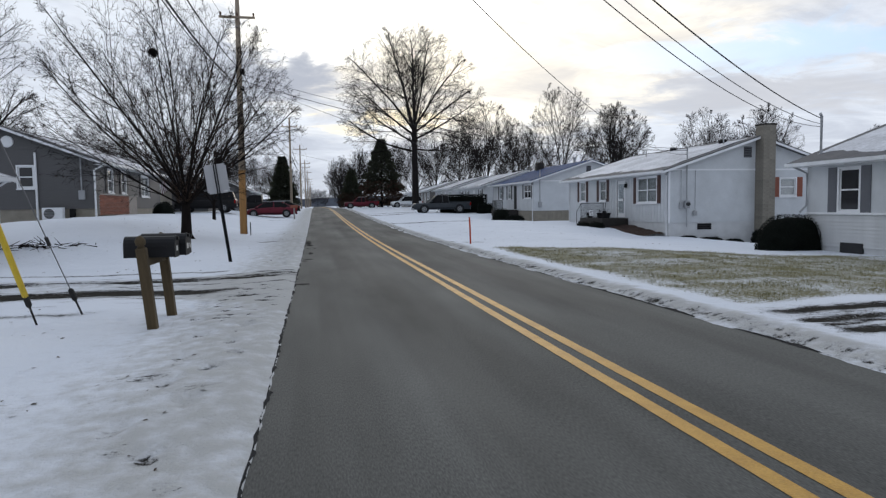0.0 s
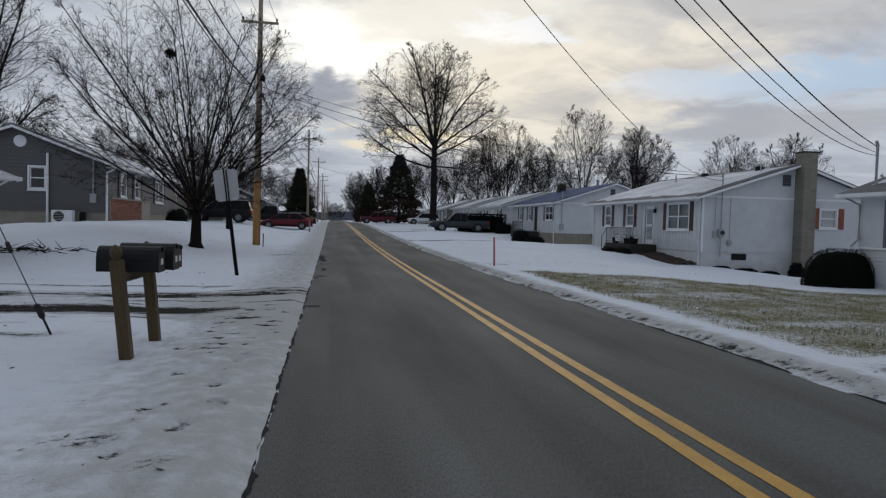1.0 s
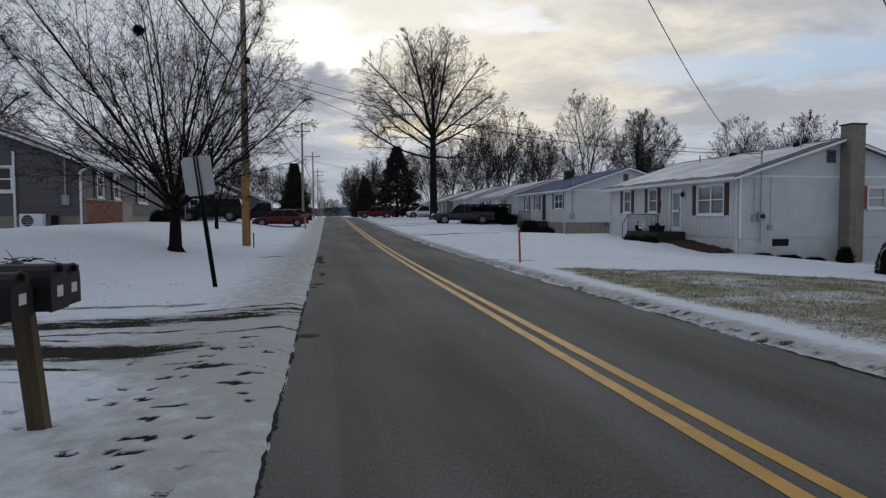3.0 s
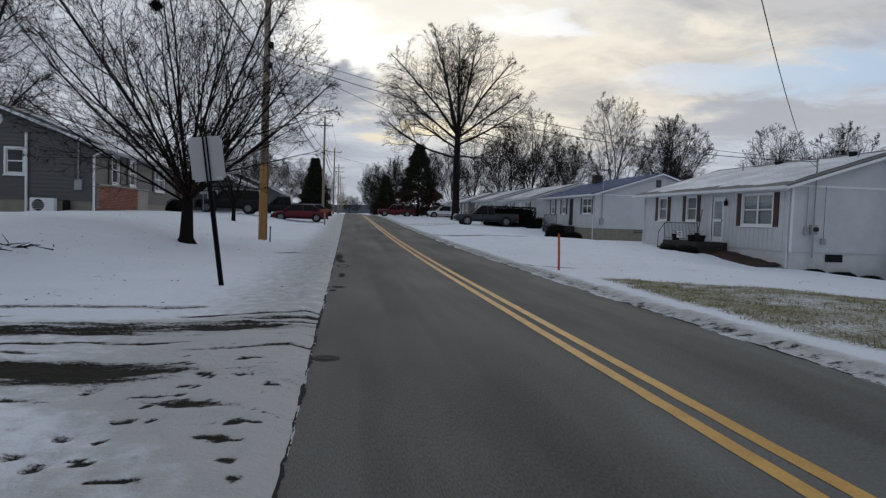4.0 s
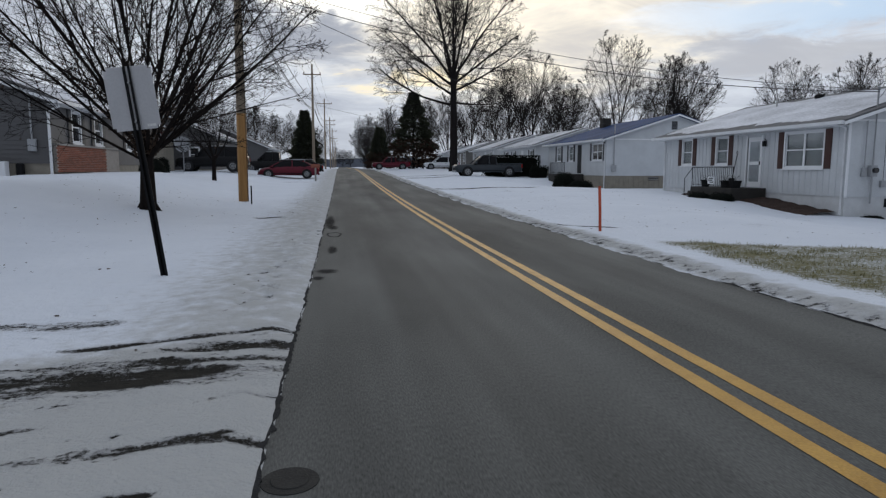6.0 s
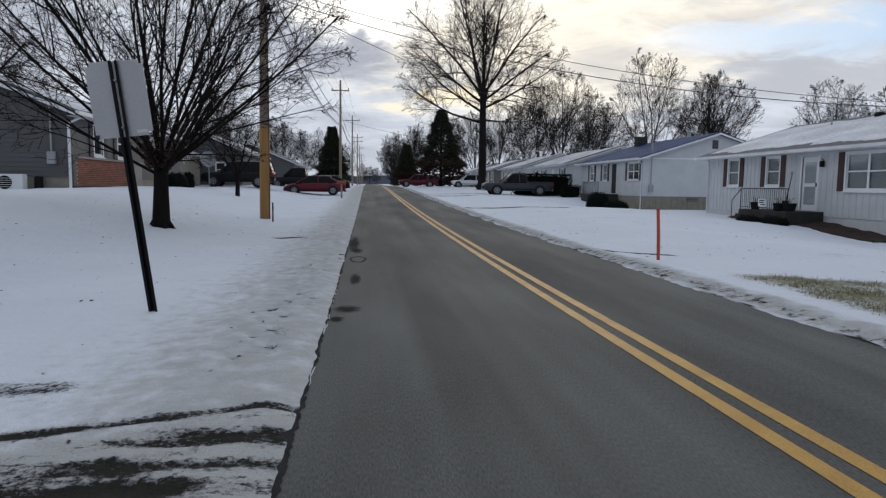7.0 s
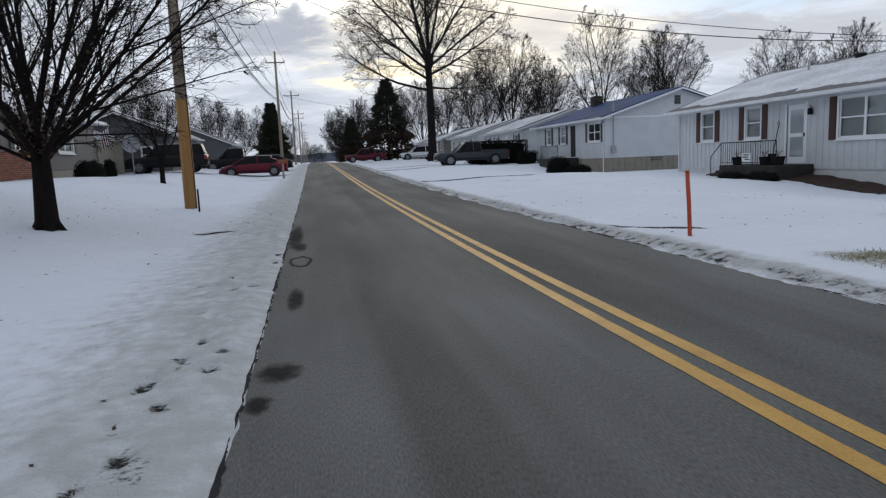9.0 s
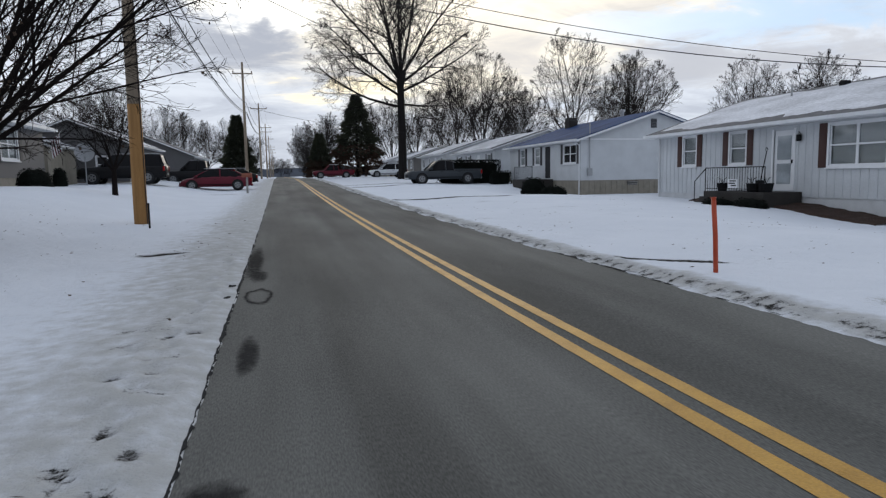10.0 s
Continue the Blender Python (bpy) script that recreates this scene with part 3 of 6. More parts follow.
def snow_z(x, y):
    """The snow's surface: it thins out raggedly over the road's edges and is pressed down in the ruts."""
    z = ground_z(x, y)
    rag = 0.03 * noise.noise((y * 1.3, 3.3, 0.5)) + 0.035 * noise.noise((y * 6.0, 7.1, x))
    wide = 0.09 * noise.noise((y * 0.9, 1.1, 6.5)) if x > 2.5 else 0.0
    depth = min((ROAD_L - x + 0.55 * rag + 0.02) / 0.2 if x < 2.5 else (x - ROAD_R + rag * 1.4 + wide) / 0.3, 1.0)
    z += 0.045 * max(-1.6, depth)
    if depth > -0.5:
        z += (0.012 * noise.noise((x * 3.0, y * 3.0, 0.4)) + 0.03 * noise.noise((x * 0.6, y * 0.6, 2.4))) * smooth(depth)
        if -1.6 < x < 0.2:
            z += 0.011 * noise.noise((x * 4.0, y * 3.2, 5.5)) * smooth(depth) * smooth((x + 1.6) / 0.8)
        if -3.2 < x < 0.0 and y < 32:
            z -= 0.032 * trodden(x, y)[0]
        if x > 4:
            z += math.exp(-((x - 5.3) / 0.32) ** 2) * (0.02 + 0.022 * noise.noise((x * 5, y * 3.3, 9.0)) + 0.025 * noise.noise((x * 3, y * 1.7, 4.0)))
    return z


def make_ground():
    xs = sorted([-x for x in spread(16, 700, 22)])[::1] + steps([(-16, 0.8), (-7, 0.14), (-3.2, 0.055), (0.25, 0.6), (4.6, 0.06), (5.6, 0.1), (7, 0.18), (13, 0.5), (30, 1.5), (40, 0)]) + [40 + v for v in spread(0, 700, 22)]
    ys = [-60, -40, -25, -15, -10] + steps([(-7, 0.3), (0, 0.1), (7.8, 0.055), (15.5, 0.07), (24, 0.13), (32, 0.24), (48, 0.6), (75, 1.5), (140, 0)]) + [140 + v for v in spread(0, 1100, 30)]
    verts, bare, grass, dirt = [], [], [], []
    for y in ys:
        for x in xs:
            verts.append((x, y, snow_z(x, y)))
            m = snow_masks(x, y) if -20 < x < 30 and -8 < y < 140 else (0, 0, 0)
            bare.append(m[0]), grass.append(m[1]), dirt.append(m[2])
            if m[0] > 0.3:
                verts[-1] = (x, y, verts[-1][2] - 0.016 * smooth((m[0] - 0.3) / 0.3))
    n = len(xs)
    faces = [(j * n + i, j * n + i + 1, (j + 1) * n + i + 1, (j + 1) * n + i) for j in range(len(ys) - 1) for i in range(n - 1)]
    ob = raw("ground", verts, faces, M_GROUND, soft=True)
    for key, values in (("bare", bare), ("grass", grass), ("dirt", dirt)):
        a = ob.data.attributes.new(key, "FLOAT", "POINT")
        a.data.foreach_set("value", values)
    tagged(ob, "snow-covered lawns and verges with bare ruts and thin grass", "ground", kind="structure")


def strip(name, x0, x1, y0, y1, dz, material, parent=None, label="", thick=0.0, wob=0.0):
    """A strip along the road that follows its rise."""
    ys = steps([(y0, 0.25), (40, 1.0), (60, 2.5), (y1, 0)]) if y1 > 60 else steps([(y0, 0.5), (y1, 0)])
    verts, faces = [], []
    for y in ys:
        o0, o1 = (wob * noise.noise((y * 3.2, 1.0, 5.0)), wob * noise.noise((y * 3.2, 4.0, 5.0))) if wob else (0, 0)
        for x in (x0 + o0, x1 + o1):
            verts.append((x, y, road_z(y) + dz))
    for k in range(len(ys) - 1):
        faces.append((2 * k, 2 * k + 1, 2 * k + 3, 2 * k + 2))
    if thick:
        n = len(verts)
        verts += [(x, y, z - thick) for x, y, z in verts]
        faces += [tuple(i + n for i in f[::-1]) for f in faces]
        for k in range(len(ys) - 1):
            faces += [(2 * k + 2, 2 * k + n + 2, 2 * k + n, 2 * k), (2 * k + 1, 2 * k + 1 + n, 2 * k + 3 + n, 2 * k + 3)]
    return raw(name, verts, faces, material, parent, label)


def blob(name, cx, cy, rx, ry, dz, parent, seed, ring=False, label=""):
    """A thin irregular stain, or a ring, lying on the road, strongest in the middle."""
    n, rows = 30, (0.0, 0.35, 0.7, 1.0, 1.25) if not ring else (0.45, 0.65, 0.85, 1.0, 1.2)
    level = (1.0, 1.0, 0.75, 0.4, 0.0) if not ring else (0.0, 0.3, 1.0, 0.3, 0.0)
    verts, amount = [], []
    for f, v in zip(rows, level):
        for k in range(n):
            a = k * 2 * math.pi / n
            r = f * (1 + 0.22 * noise.noise((math.cos(a) * 1.6, math.sin(a) * 1.6, seed)))
            x, y = cx + rx * r * math.cos(a), cy + ry * r * math.sin(a)
            verts.append((x, y, road_z(y) + dz))
            amount.append(v)
    faces = [(j * n + k, j * n + (k + 1) % n, (j + 1) * n + (k + 1) % n, (j + 1) * n + k) for j in range(len(rows) - 1) for k in range(n)]
    ob = raw(name, verts, faces, M_STAIN, parent, label)
    ob.data.attributes.new("amount", "FLOAT", "POINT").data.foreach_set("value", amount)
    return ob


make_ground()
road = tagged(strip("road", -0.12, 5.2, -60, 560, 0.0, M_ROAD, thick=0.3), "worn grey asphalt two-lane road with double yellow line", "road", kind="structure")
for cx in (2.61, 2.85):
    strip("yellow_line", cx - 0.06, cx + 0.06, -60, 420, 0.004, M_YELLOW, road, "worn yellow painted line", wob=0.008)


def edge_crust(x, side, y1):
    """The crumbling edge of the asphalt: a thin dark band with a toothed rim."""
    verts, faces = [], []
    y, k = -4.0, 0
    while y < y1:
        tooth = 0.022 * noise.noise((y * 9.0, side, 2.0)) + 0.018 * noise.noise((y * 23.0, side, 4.0)) + 0.03 * noise.noise((y * 2.0, side, 7.0))
        verts += [(x - side * 0.12, y, road_z(y) + 0.004), (x + side * max(0.004, 0.022 + tooth), y, road_z(y) + 0.004)]
        if k:
            faces.append((2 * k - 2, 2 * k - 1, 2 * k + 1, 2 * k) if side > 0 else (2 * k - 1, 2 * k - 2, 2 * k, 2 * k + 1))
        y, k = y + (0.025 if y < 32 else 0.2), k + 1
    raw("edge_crust", verts, faces, M_TAR, road, "dark crumbling asphalt edge")


edge_crust(0.0, 1, 70)
edge_crust(4.9, -1, 70)
blob("damp_stain", 0.20, 17.74, 0.15, 0.20, 0.005, road, 1.0, label="dark damp stain")
blob("damp_stain", 0.10, 17.2, 0.08, 0.14, 0.005, road, 2.0)
blob("tar_ring", 0.25, 22.5, 0.165, 0.48, 0.005, road, 3.0, True, "dark tar ring")
blob("damp_stain", 0.12, 25.6, 0.12, 1.9, 0.005, road, 4.0)
blob("damp_stain", 0.22, 24.0, 0.12, 0.5, 0.006, road, 8.0)
blob("damp_stain", 0.24, 20.0, 0.08, 0.55, 0.005, road, 9.0)
bm = bmesh.new()
tube(bm, [(0, 0, -0.01), (0, 0, 0.004)], [0.13, 0.125], 28)
cover = part("valve_cover", bm, M_CAST)
cover.matrix_basis = pose(0.15, 11.92, road_z(11.9))
tagged(cover, "round cast iron cover set flush in the asphalt", "manhole cover")
part("cover_ridge", tubed([(0, 0, 0.004), (0, 0, 0.008)], [0.085, 0.08], 24), M_CAST, cover)

# far ground lines: low wooded hills beyond the end of the road
for k, (y, h) in enumerate(((640, 13), (950, 24))):
    pts = steps([(-700, 3), (900, 0)])
    verts = [(x, y, -6) for x in pts] + [(x, y, 1.5 + h * (0.6 + 0.35 * noise.noise((x * 0.006, k * 3.0, 0))) + 1.8 * noise.noise((x * 0.05, k, 3)) + 1.4 * noise.noise((x * 0.21, k, 8))) for x in pts]
    n = len(pts)
    hill = raw("backdrop", verts, [(i, i + 1, n + i + 1, n + i) for i in range(n - 1)], M_FAR)
    tagged(hill, "hazy blue-grey wooded hills on the horizon", "hills", kind="structure")


# ---- houses ----
def wall_cells(bm, axis, at, thick, a0, a1, z0, z1, holes):
    """A wall in the plane axis = at .. at + thick, from a0 to a1, in one piece, with rectangular holes (a, a', z, z')."""
    us = sorted({a0, a1, *[h[0] for h in holes], *[h[1] for h in holes]})
    zs = sorted({z0, z1, *[h[2] for h in holes], *[h[3] for h in holes]})
    made = {}

    def vert(i, j, s):
        if (i, j, s) not in made:
            c = (at + s * thick, us[i], zs[j]) if axis == 0 else (us[i], at + s * thick, zs[j])
            made[i, j, s] = bm.verts.new(c)
        return made[i, j, s]

    def solid(i, j):
        if not (0 <= i < len(us) - 1 and 0 <= j < len(zs) - 1):
            return False
        return not any(h[0] <= us[i] and us[i + 1] <= h[1] and h[2] <= zs[j] and zs[j + 1] <= h[3] for h in holes)

    for i in range(len(us) - 1):
        for j in range(len(zs) - 1):
            if not solid(i, j):
                continue
            for s in (0, 1):
                bm.faces.new([vert(i, j, s), vert(i + 1, j, s), vert(i + 1, j + 1, s), vert(i, j + 1, s)])
            for di, dj, p, q in ((-1, 0, (i, j), (i, j + 1)), (1, 0, (i + 1, j), (i + 1, j + 1)), (0, -1, (i, j), (i + 1, j)), (0, 1, (i, j + 1), (i + 1, j + 1))):
                if not solid(i + di, j + dj):
                    bm.faces.new([vert(*p, 0), vert(*q, 0), vert(*q, 1), vert(*p, 1)])
    bmesh.ops.recalc_face_normals(bm, faces=bm.faces[:])


def flat_box(axis, at, out, d0, d1, a0, a1, z0, z1, bevel=0.0):
    """A box on a wall: d0 .. d1 metres out from the plane axis = at, out is +1 or -1."""
    lo, hi = sorted((at + out * d0, at + out * d1))
    return boxed(lo, hi, a0, a1, z0, z1, bevel=bevel) if axis == 0 else boxed(a0, a1, lo, hi, z0, z1, bevel=bevel)


SLAT = {}


def slat_mesh(material):
    bm = boxed(-0.5, 0.5, -0.5, 0.5, 0, 1)
    me = bpy.data.meshes.new("slat")
    bm.to_mesh(me)
    bm.free()
    me.materials.append(material)
    return me


def add_window(house, axis, at, out, a0, a1, z0, z1, sashes=1, shutters=None, shutter_w=0.34, curtain_or_dark=True):
    """A window in its opening: frame, sill, sashes with glass, and shutters beside it. at is the wall's outer face."""
    f = 0.07
    bm = bmesh.new()
    wall_cells(bm, axis, at + out * 0.03, -out * 0.027, a0 - f, a1 + f, z0 - f, z1 + f, [(a0, a1, z0, z1)])
    win = part("window", bm, M_TRIM, house)
    part("window_sill", flat_box(axis, at, out, 0.031, 0.08, a0 - f - 0.02, a1 + f + 0.02, z0 - f - 0.035, z0 - f), M_TRIM, win)
    w = (a1 - a0) / sashes
    for k in range(sashes):
        s0, s1 = a0 + k * w + 0.002, a0 + (k + 1) * w - 0.002
        bm = bmesh.new()
        mid = (z0 + z1) / 2
        wall_cells(bm, axis, at - out * 0.02, -out * 0.03, s0, s1, z0, z1, [(s0 + 0.045, s1 - 0.045, z0 + 0.045, mid - 0.025), (s0 + 0.045, s1 - 0.045, mid + 0.025, z1 - 0.045)])
        part("sash", bm, M_TRIM, win)
        for z in ((z0 + 0.045, mid - 0.025), (mid + 0.025, z1 - 0.045)):
            part("pane", flat_box(axis, at, out, -0.041, -0.033, s0 + 0.045, s1 - 0.045, *z), M_PANE if curtain_or_dark else M_GLASS, win)
        # uncurtained windows get a near-black sheet that paints the room's shade
        part("curtain_or_dark", flat_box(axis, at, out, -0.115, -0.10, s0 + 0.02, s1 - 0.02, z0, z1), M_CURTAIN if curtain_or_dark else M_DARKROOM, win)
    if shutters:
        for s0 in (a0 - f - shutter_w, a1 + f):
            bm = flat_box(axis, at, out, 0.003, 0.035, s0 + 0.01, s0 + shutter_w - 0.01, z0 - f, z1 + f, bevel=0.006)
            sh = part("shutter", bm, shutters, house)
            for z in (z0 + 0.06, (z0 + z1) / 2 + 0.04):
                n = 6
                for k in range(n):
                    zz = z + k * ((z1 - z0) / 2 - 0.12) / n
                    c = at + out * 0.041
                    o = share("slat", SLAT.get(shutters.name) or SLAT.setdefault(shutters.name, slat_mesh(shutters)), sh, Matrix.Translation((c, s0 + shutter_w / 2, zz) if axis == 0 else (s0 + shutter_w / 2, c, zz)) @ Matrix.Diagonal((0.011, shutter_w - 0.1, 0.05, 1) if axis == 0 else (shutter_w - 0.1, 0.011, 0.05, 1)))
    return win


def see_through_pane():
    m = bpy.data.materials.new("clear_pane")
    m.use_nodes = True
    nt = m.node_tree
    nt.nodes.clear()
    N, L = nt.nodes.new, nt.links.new
    t, g, mx, o = N("ShaderNodeBsdfTransparent"), N("ShaderNodeBsdfGlossy"), N("ShaderNodeMixShader"), N("ShaderNodeOutputMaterial")
    t.inputs[0].default_value = (0.86, 0.88, 0.89, 1)
    g.inputs["Roughness"].default_value = 0.04
    mx.inputs[0].default_value = 0.14
    L(t.outputs[0], mx.inputs[1])
    L(g.outputs[0], mx.inputs[2])
    L(mx.outputs[0], o.inputs[0])
    return m


M_PANE = see_through_pane()


def gable_outline(x0, x1, eave, ridge, base):
    return [(x0, base), (x1, base), (x1, eave), ((x0 + x1) / 2, ridge), (x0, eave)]


def ranch(name, label, x0, x1, y0, y1, base, sill, eave, rise, wall_m, found_m, roof_m, front, holes_f, holes_g, over=0.45, snow=None):
    """A one-storey gabled house, ridge along the road. front: the x of the wall that faces the road (x0 or x1)."""
    h = tagged(thing(name), label, "house")
    out = -1 if front == x0 else 1
    back = x1 if front == x0 else x0
    t = 0.16
    mid = (x0 + x1) / 2
    ridge = eave + rise
    bm = bmesh.new()
    wall_cells(bm, 0, front, -out * t, y0 + t, y1 - t, sill, eave, [q for q in holes_f])
    part("wall", bm, wall_m, h)
    part("wall", boxed(*sorted((back, back + out * t)), y0 + t, y1 - t, sill, eave), wall_m, h)
    bm = bmesh.new()
    wall_cells(bm, 1, y0, t, x0, x1, sill, eave, holes_g)
    part("wall", bm, wall_m, h)
    part("wall", boxed(x0, x1, y1 - t, y1, sill, eave), wall_m, h)
    for yy in (y0, y1 - t):
        part("gable", prismed([(x0, eave), (x1, eave), (mid, ridge)], 1, yy, yy + t), wall_m, h)
    part("foundation", boxed(x0 + 0.03, x1 - 0.03, y0 + 0.03, y1 - 0.03, base, sill), found_m, h)
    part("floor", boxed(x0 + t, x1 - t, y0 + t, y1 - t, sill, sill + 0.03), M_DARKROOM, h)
    # two roof slopes with thickness
    k = rise / ((x1 - x0) / 2)
    for sgn, xe in ((-1, x0), (1, x1)):
        xo = xe + sgn * over
        zo = eave - over * k
        up = 0.14
        bm = prismed([(xo, zo), (mid, ridge), (mid, ridge + up), (xo, zo + up)] if sgn < 0 else [(mid, ridge), (xo, zo), (xo, zo + up), (mid, ridge + up)], 1, y0 - 0.35, y1 + 0.35)
        roof = part("roof", bm, roof_m, h)
        part("gutter", boxed(*sorted((xo, xo + sgn * 0.11)), y0 - 0.35, y1 + 0.35, zo + 0.0, zo + 0.12), M_GUTTER, roof)
        part("soffit", boxed(*sorted((xo, xe)), y0, y1, zo - 0.02, zo - 0.002), M_TRIM, roof)
        for yy in (y0 - 0.37, y1 + 0.352):
            part("rake_board", prismed([(xo, zo - 0.03), (mid, ridge - 0.03), (mid, ridge + up - 0.06), (xo, zo + up - 0.06)] if sgn < 0 else [(mid, ridge - 0.03), (xo, zo - 0.03), (xo, zo + up - 0.06), (mid, ridge + up - 0.06)], 1, yy, yy + 0.018), M_TRIM, roof)
        if snow:
            # a ragged snow sheet that leaves the eave and part of the ridge bare
            n, mrow = 60, 7
            verts, faces = [], []
            for i in range(n + 1):
                y = y0 + 0.15 + (y1 - y0 - 0.3) * i / n + 0.12 * (noise.noise((sgn, i, 1)) if i in (0, n) else 0)
                lo = snow[0] + 0.10 * noise.noise((y * 0.5, sgn, 2)) + 0.05 * noise.noise((y * 2.3, sgn, 6))
                hi = snow[1] + 0.06 * noise.noise((y * 0.6, sgn, 9))
                for j in range(mrow + 1):
                    f = lo + (hi - lo) * j / mrow
                    x = xo + (mid - xo) * f
                    edge = 0.028 * smooth(min(j, mrow - j) / 1.0) + 0.012 * noise.noise((x, y, 5))
                    verts.append((x, y, zo + up + (ridge - zo) * f + 0.004 + max(0, edge)))
            for i in range(n):
                for j in range(mrow):
                    a = i * (mrow + 1) + j
                    faces.append((a, a + 1, a + mrow + 2, a + mrow + 1))
            raw("roof_snow", verts, faces, M_SNOW, roof, "thin ragged snow", soft=True)
    return h


def railing(house, x0, x1, y0, y1, z, h=0.85):
    """An iron stoop railing round three sides of a slab."""
    r = part("railing", tubed([(x0, y0, z + h), (x0, y1, z + h)], 0.018, 6), M_IRON, house, "black wrought iron railing")
    part("lower_rail", tubed([(x0, y0, z + 0.1), (x0, y1, z + 0.1)], 0.012, 6), M_IRON, r)
    n = int((y1 - y0) / 0.13)
    for k in range(n + 1):
        y = y0 + (y1 - y0) * k / n
        part("baluster", tubed([(x0, y, z), (x0, y, z + h)], 0.018 if k in (0, n) else 0.009, 5), M_IRON, r)
    return r


# white house with brown shutters, nearest on the far side of the road
FX = 17.45
holes = [(38.98, 39.85, 1.60, 2.78), (36.0, 36.88, 1.60, 2.76), (33.66, 34.58, 0.64, 2.68), (30.18, 32.2, 1.45, 2.72)]
gable_holes = [(23.66, 24.54, 1.70, 2.56)]
h1 = ranch("ranch_house", "white board-and-batten ranch house with brown shutters and snowy roof", FX, 27.1, 29.05, 41.75, -1.1, 0.42, 3.02, 1.55,
           M_WHITE, M_WHITE2, M_SHINGLE, FX, holes, gable_holes, over=0.5, snow=(0.10, 0.93))
for q, n in ((holes[0], 1), (holes[1], 1), (holes[3], 2)):
    add_window(h1, 0, FX, -1, *q, sashes=n, shutters=M_SHUTTER)
add_window(h1, 1, 29.05, -1, *gable_holes[0], shutters=M_SHUTTER_RED)
door = part("door", boxed(FX + 0.03, FX + 0.08, 33.66, 34.58, 0.64, 2.68), M_TRIM, h1, "white storm door with tall panes")
part("door_frame", boxed(FX - 0.03, FX + 0.03, 33.58, 33.66, 0.64, 2.74), M_TRIM, door)
part("door_frame", boxed(FX - 0.03, FX + 0.03, 34.58, 34.66, 0.64, 2.74), M_TRIM, door)
for z0, z1 in ((0.85, 1.55), (1.68, 2.5)):
    part("pane", boxed(FX + 0.018, FX + 0.028, 33.8, 34.44, z0, z1), M_PANE, door)
part("door_handle", boxed(FX - 0.02, FX + 0.03, 33.72, 33.76, 1.55, 1.68), M_IRON, door)
# battens on the front, band and upper panel on the gable
bm = boxed(-0.016, 0, -0.02, 0.02, 0, 1)
batten = part("batten", bm, M_WHITE, h1)
y = 29.2
first = True
while y < 41.7:
    spans = [(0.42, 3.0)]
    for q in holes:
        if q[0] - 0.1 < y < q[1] + 0.1:
            spans = [(0.42, q[2] - 0.12), (q[3] + 0.1, 3.0)]
    for z0, z1 in spans:
        if z1 - z0 > 0.1:
            m = Matrix.Translation((FX, y, z0)) @ Matrix.Diagonal((1, 1, z1 - z0, 1))
            if first:
                batten.matrix_basis = m
                first = False
            else:
                share("batten", batten.data, h1, m)
    y += 0.305
part("gable_band", boxed(FX - 0.02, 27.12, 29.025, 29.05, 2.98, 3.06), M_TRIM, h1)
part("corner_board", boxed(FX - 0.02, FX + 0.08, 29.03, 29.05, 0.4, 3.0), M_TRIM, h1)
part("downspout", tubed([(FX - 0.05, 29.15, -0.2), (FX - 0.05, 29.15, 2.75), (FX - 0.4, 29.2, 2.9)], 0.035, 6), M_GUTTER, h1)
part("downspout", tubed([(FX - 0.05, 41.6, 0.1), (FX - 0.05, 41.6, 2.75), (FX - 0.4, 41.6, 2.9)], 0.035, 6), M_GUTTER, h1)


def louvre(house, x0, x1, yface, z0, z1, material, n=6):
    # near-black backing paints the shade behind the slats
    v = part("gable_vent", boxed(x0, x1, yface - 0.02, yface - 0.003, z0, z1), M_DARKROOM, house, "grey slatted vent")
    for k in range(n):
        z = z0 + (z1 - z0) * (k + 0.2) / n
        part("slat", boxed(x0, x1, yface - 0.045, yface - 0.021, z, z + (z1 - z0) / n * 0.45), material, v)


louvre(h1, 21.55, 21.98, 29.05, 3.62, 4.16, M_SHUTTER_GREY)
louvre(h1, 19.04, 19.8, 29.08, 0.06, 0.36, M_IRON, 3)
# chimney of blocks
ch = part("chimney", boxed(22.209, 22.886, 28.439, 29.045, -1.2, 5.18), M_CHIMNEY, h1, "weathered concrete block chimney")
block = None
for k in range(31):
    z = -1.1 + k * 0.2
    if z > 4.95:
        break
    for j in range(2):
        if block is None:
            block = part("chimney_block", boxed(0, 0.335, 0, 0.6, 0, 0.19, bevel=0.006), M_CHIMNEY, ch)
            block.matrix_basis = pose(22.205, 28.435, z + 0.005)
        else:
            share("chimney_block", block.data, ch, pose(22.205 + j * 0.345, 28.435, z + 0.005))
part("chimney_cap", boxed(22.16, 22.94, 28.39, 29.1, 5.18, 5.25, bevel=0.015), M_DARKCONC, ch)
# electric service
meter = part("electric_meter", boxed(18.25, 18.5, 28.86, 29.045, 1.12, 1.5, bevel=0.01), M_GREYBOX, h1, "grey electric meter box")
bm = bmesh.new()
tube(bm, [(18.37, 28.86, 1.33), (18.37, 28.75, 1.33)], 0.09, 14)
part("meter_dial", bm, M_GLASS, meter)
part("conduit", tubed([(18.37, 28.95, 0.2), (18.37, 28.95, 1.12)], 0.03, 8), M_GREYBOX, meter)
part("service_mast", tubed([(18.37, 28.95, 1.5), (18.37, 28.95, 4.05), (18.3, 28.85, 4.13)], 0.035, 8), M_GREYBOX, h1)
part("junction_box", boxed(18.0, 18.16, 28.94, 29.045, 1.1, 1.42, bevel=0.008), M_GREYBOX, h1)
part("conduit", tubed([(18.08, 28.98, 1.42), (18.08, 28.98, 3.0)], 0.02, 6), M_GREYBOX, h1)
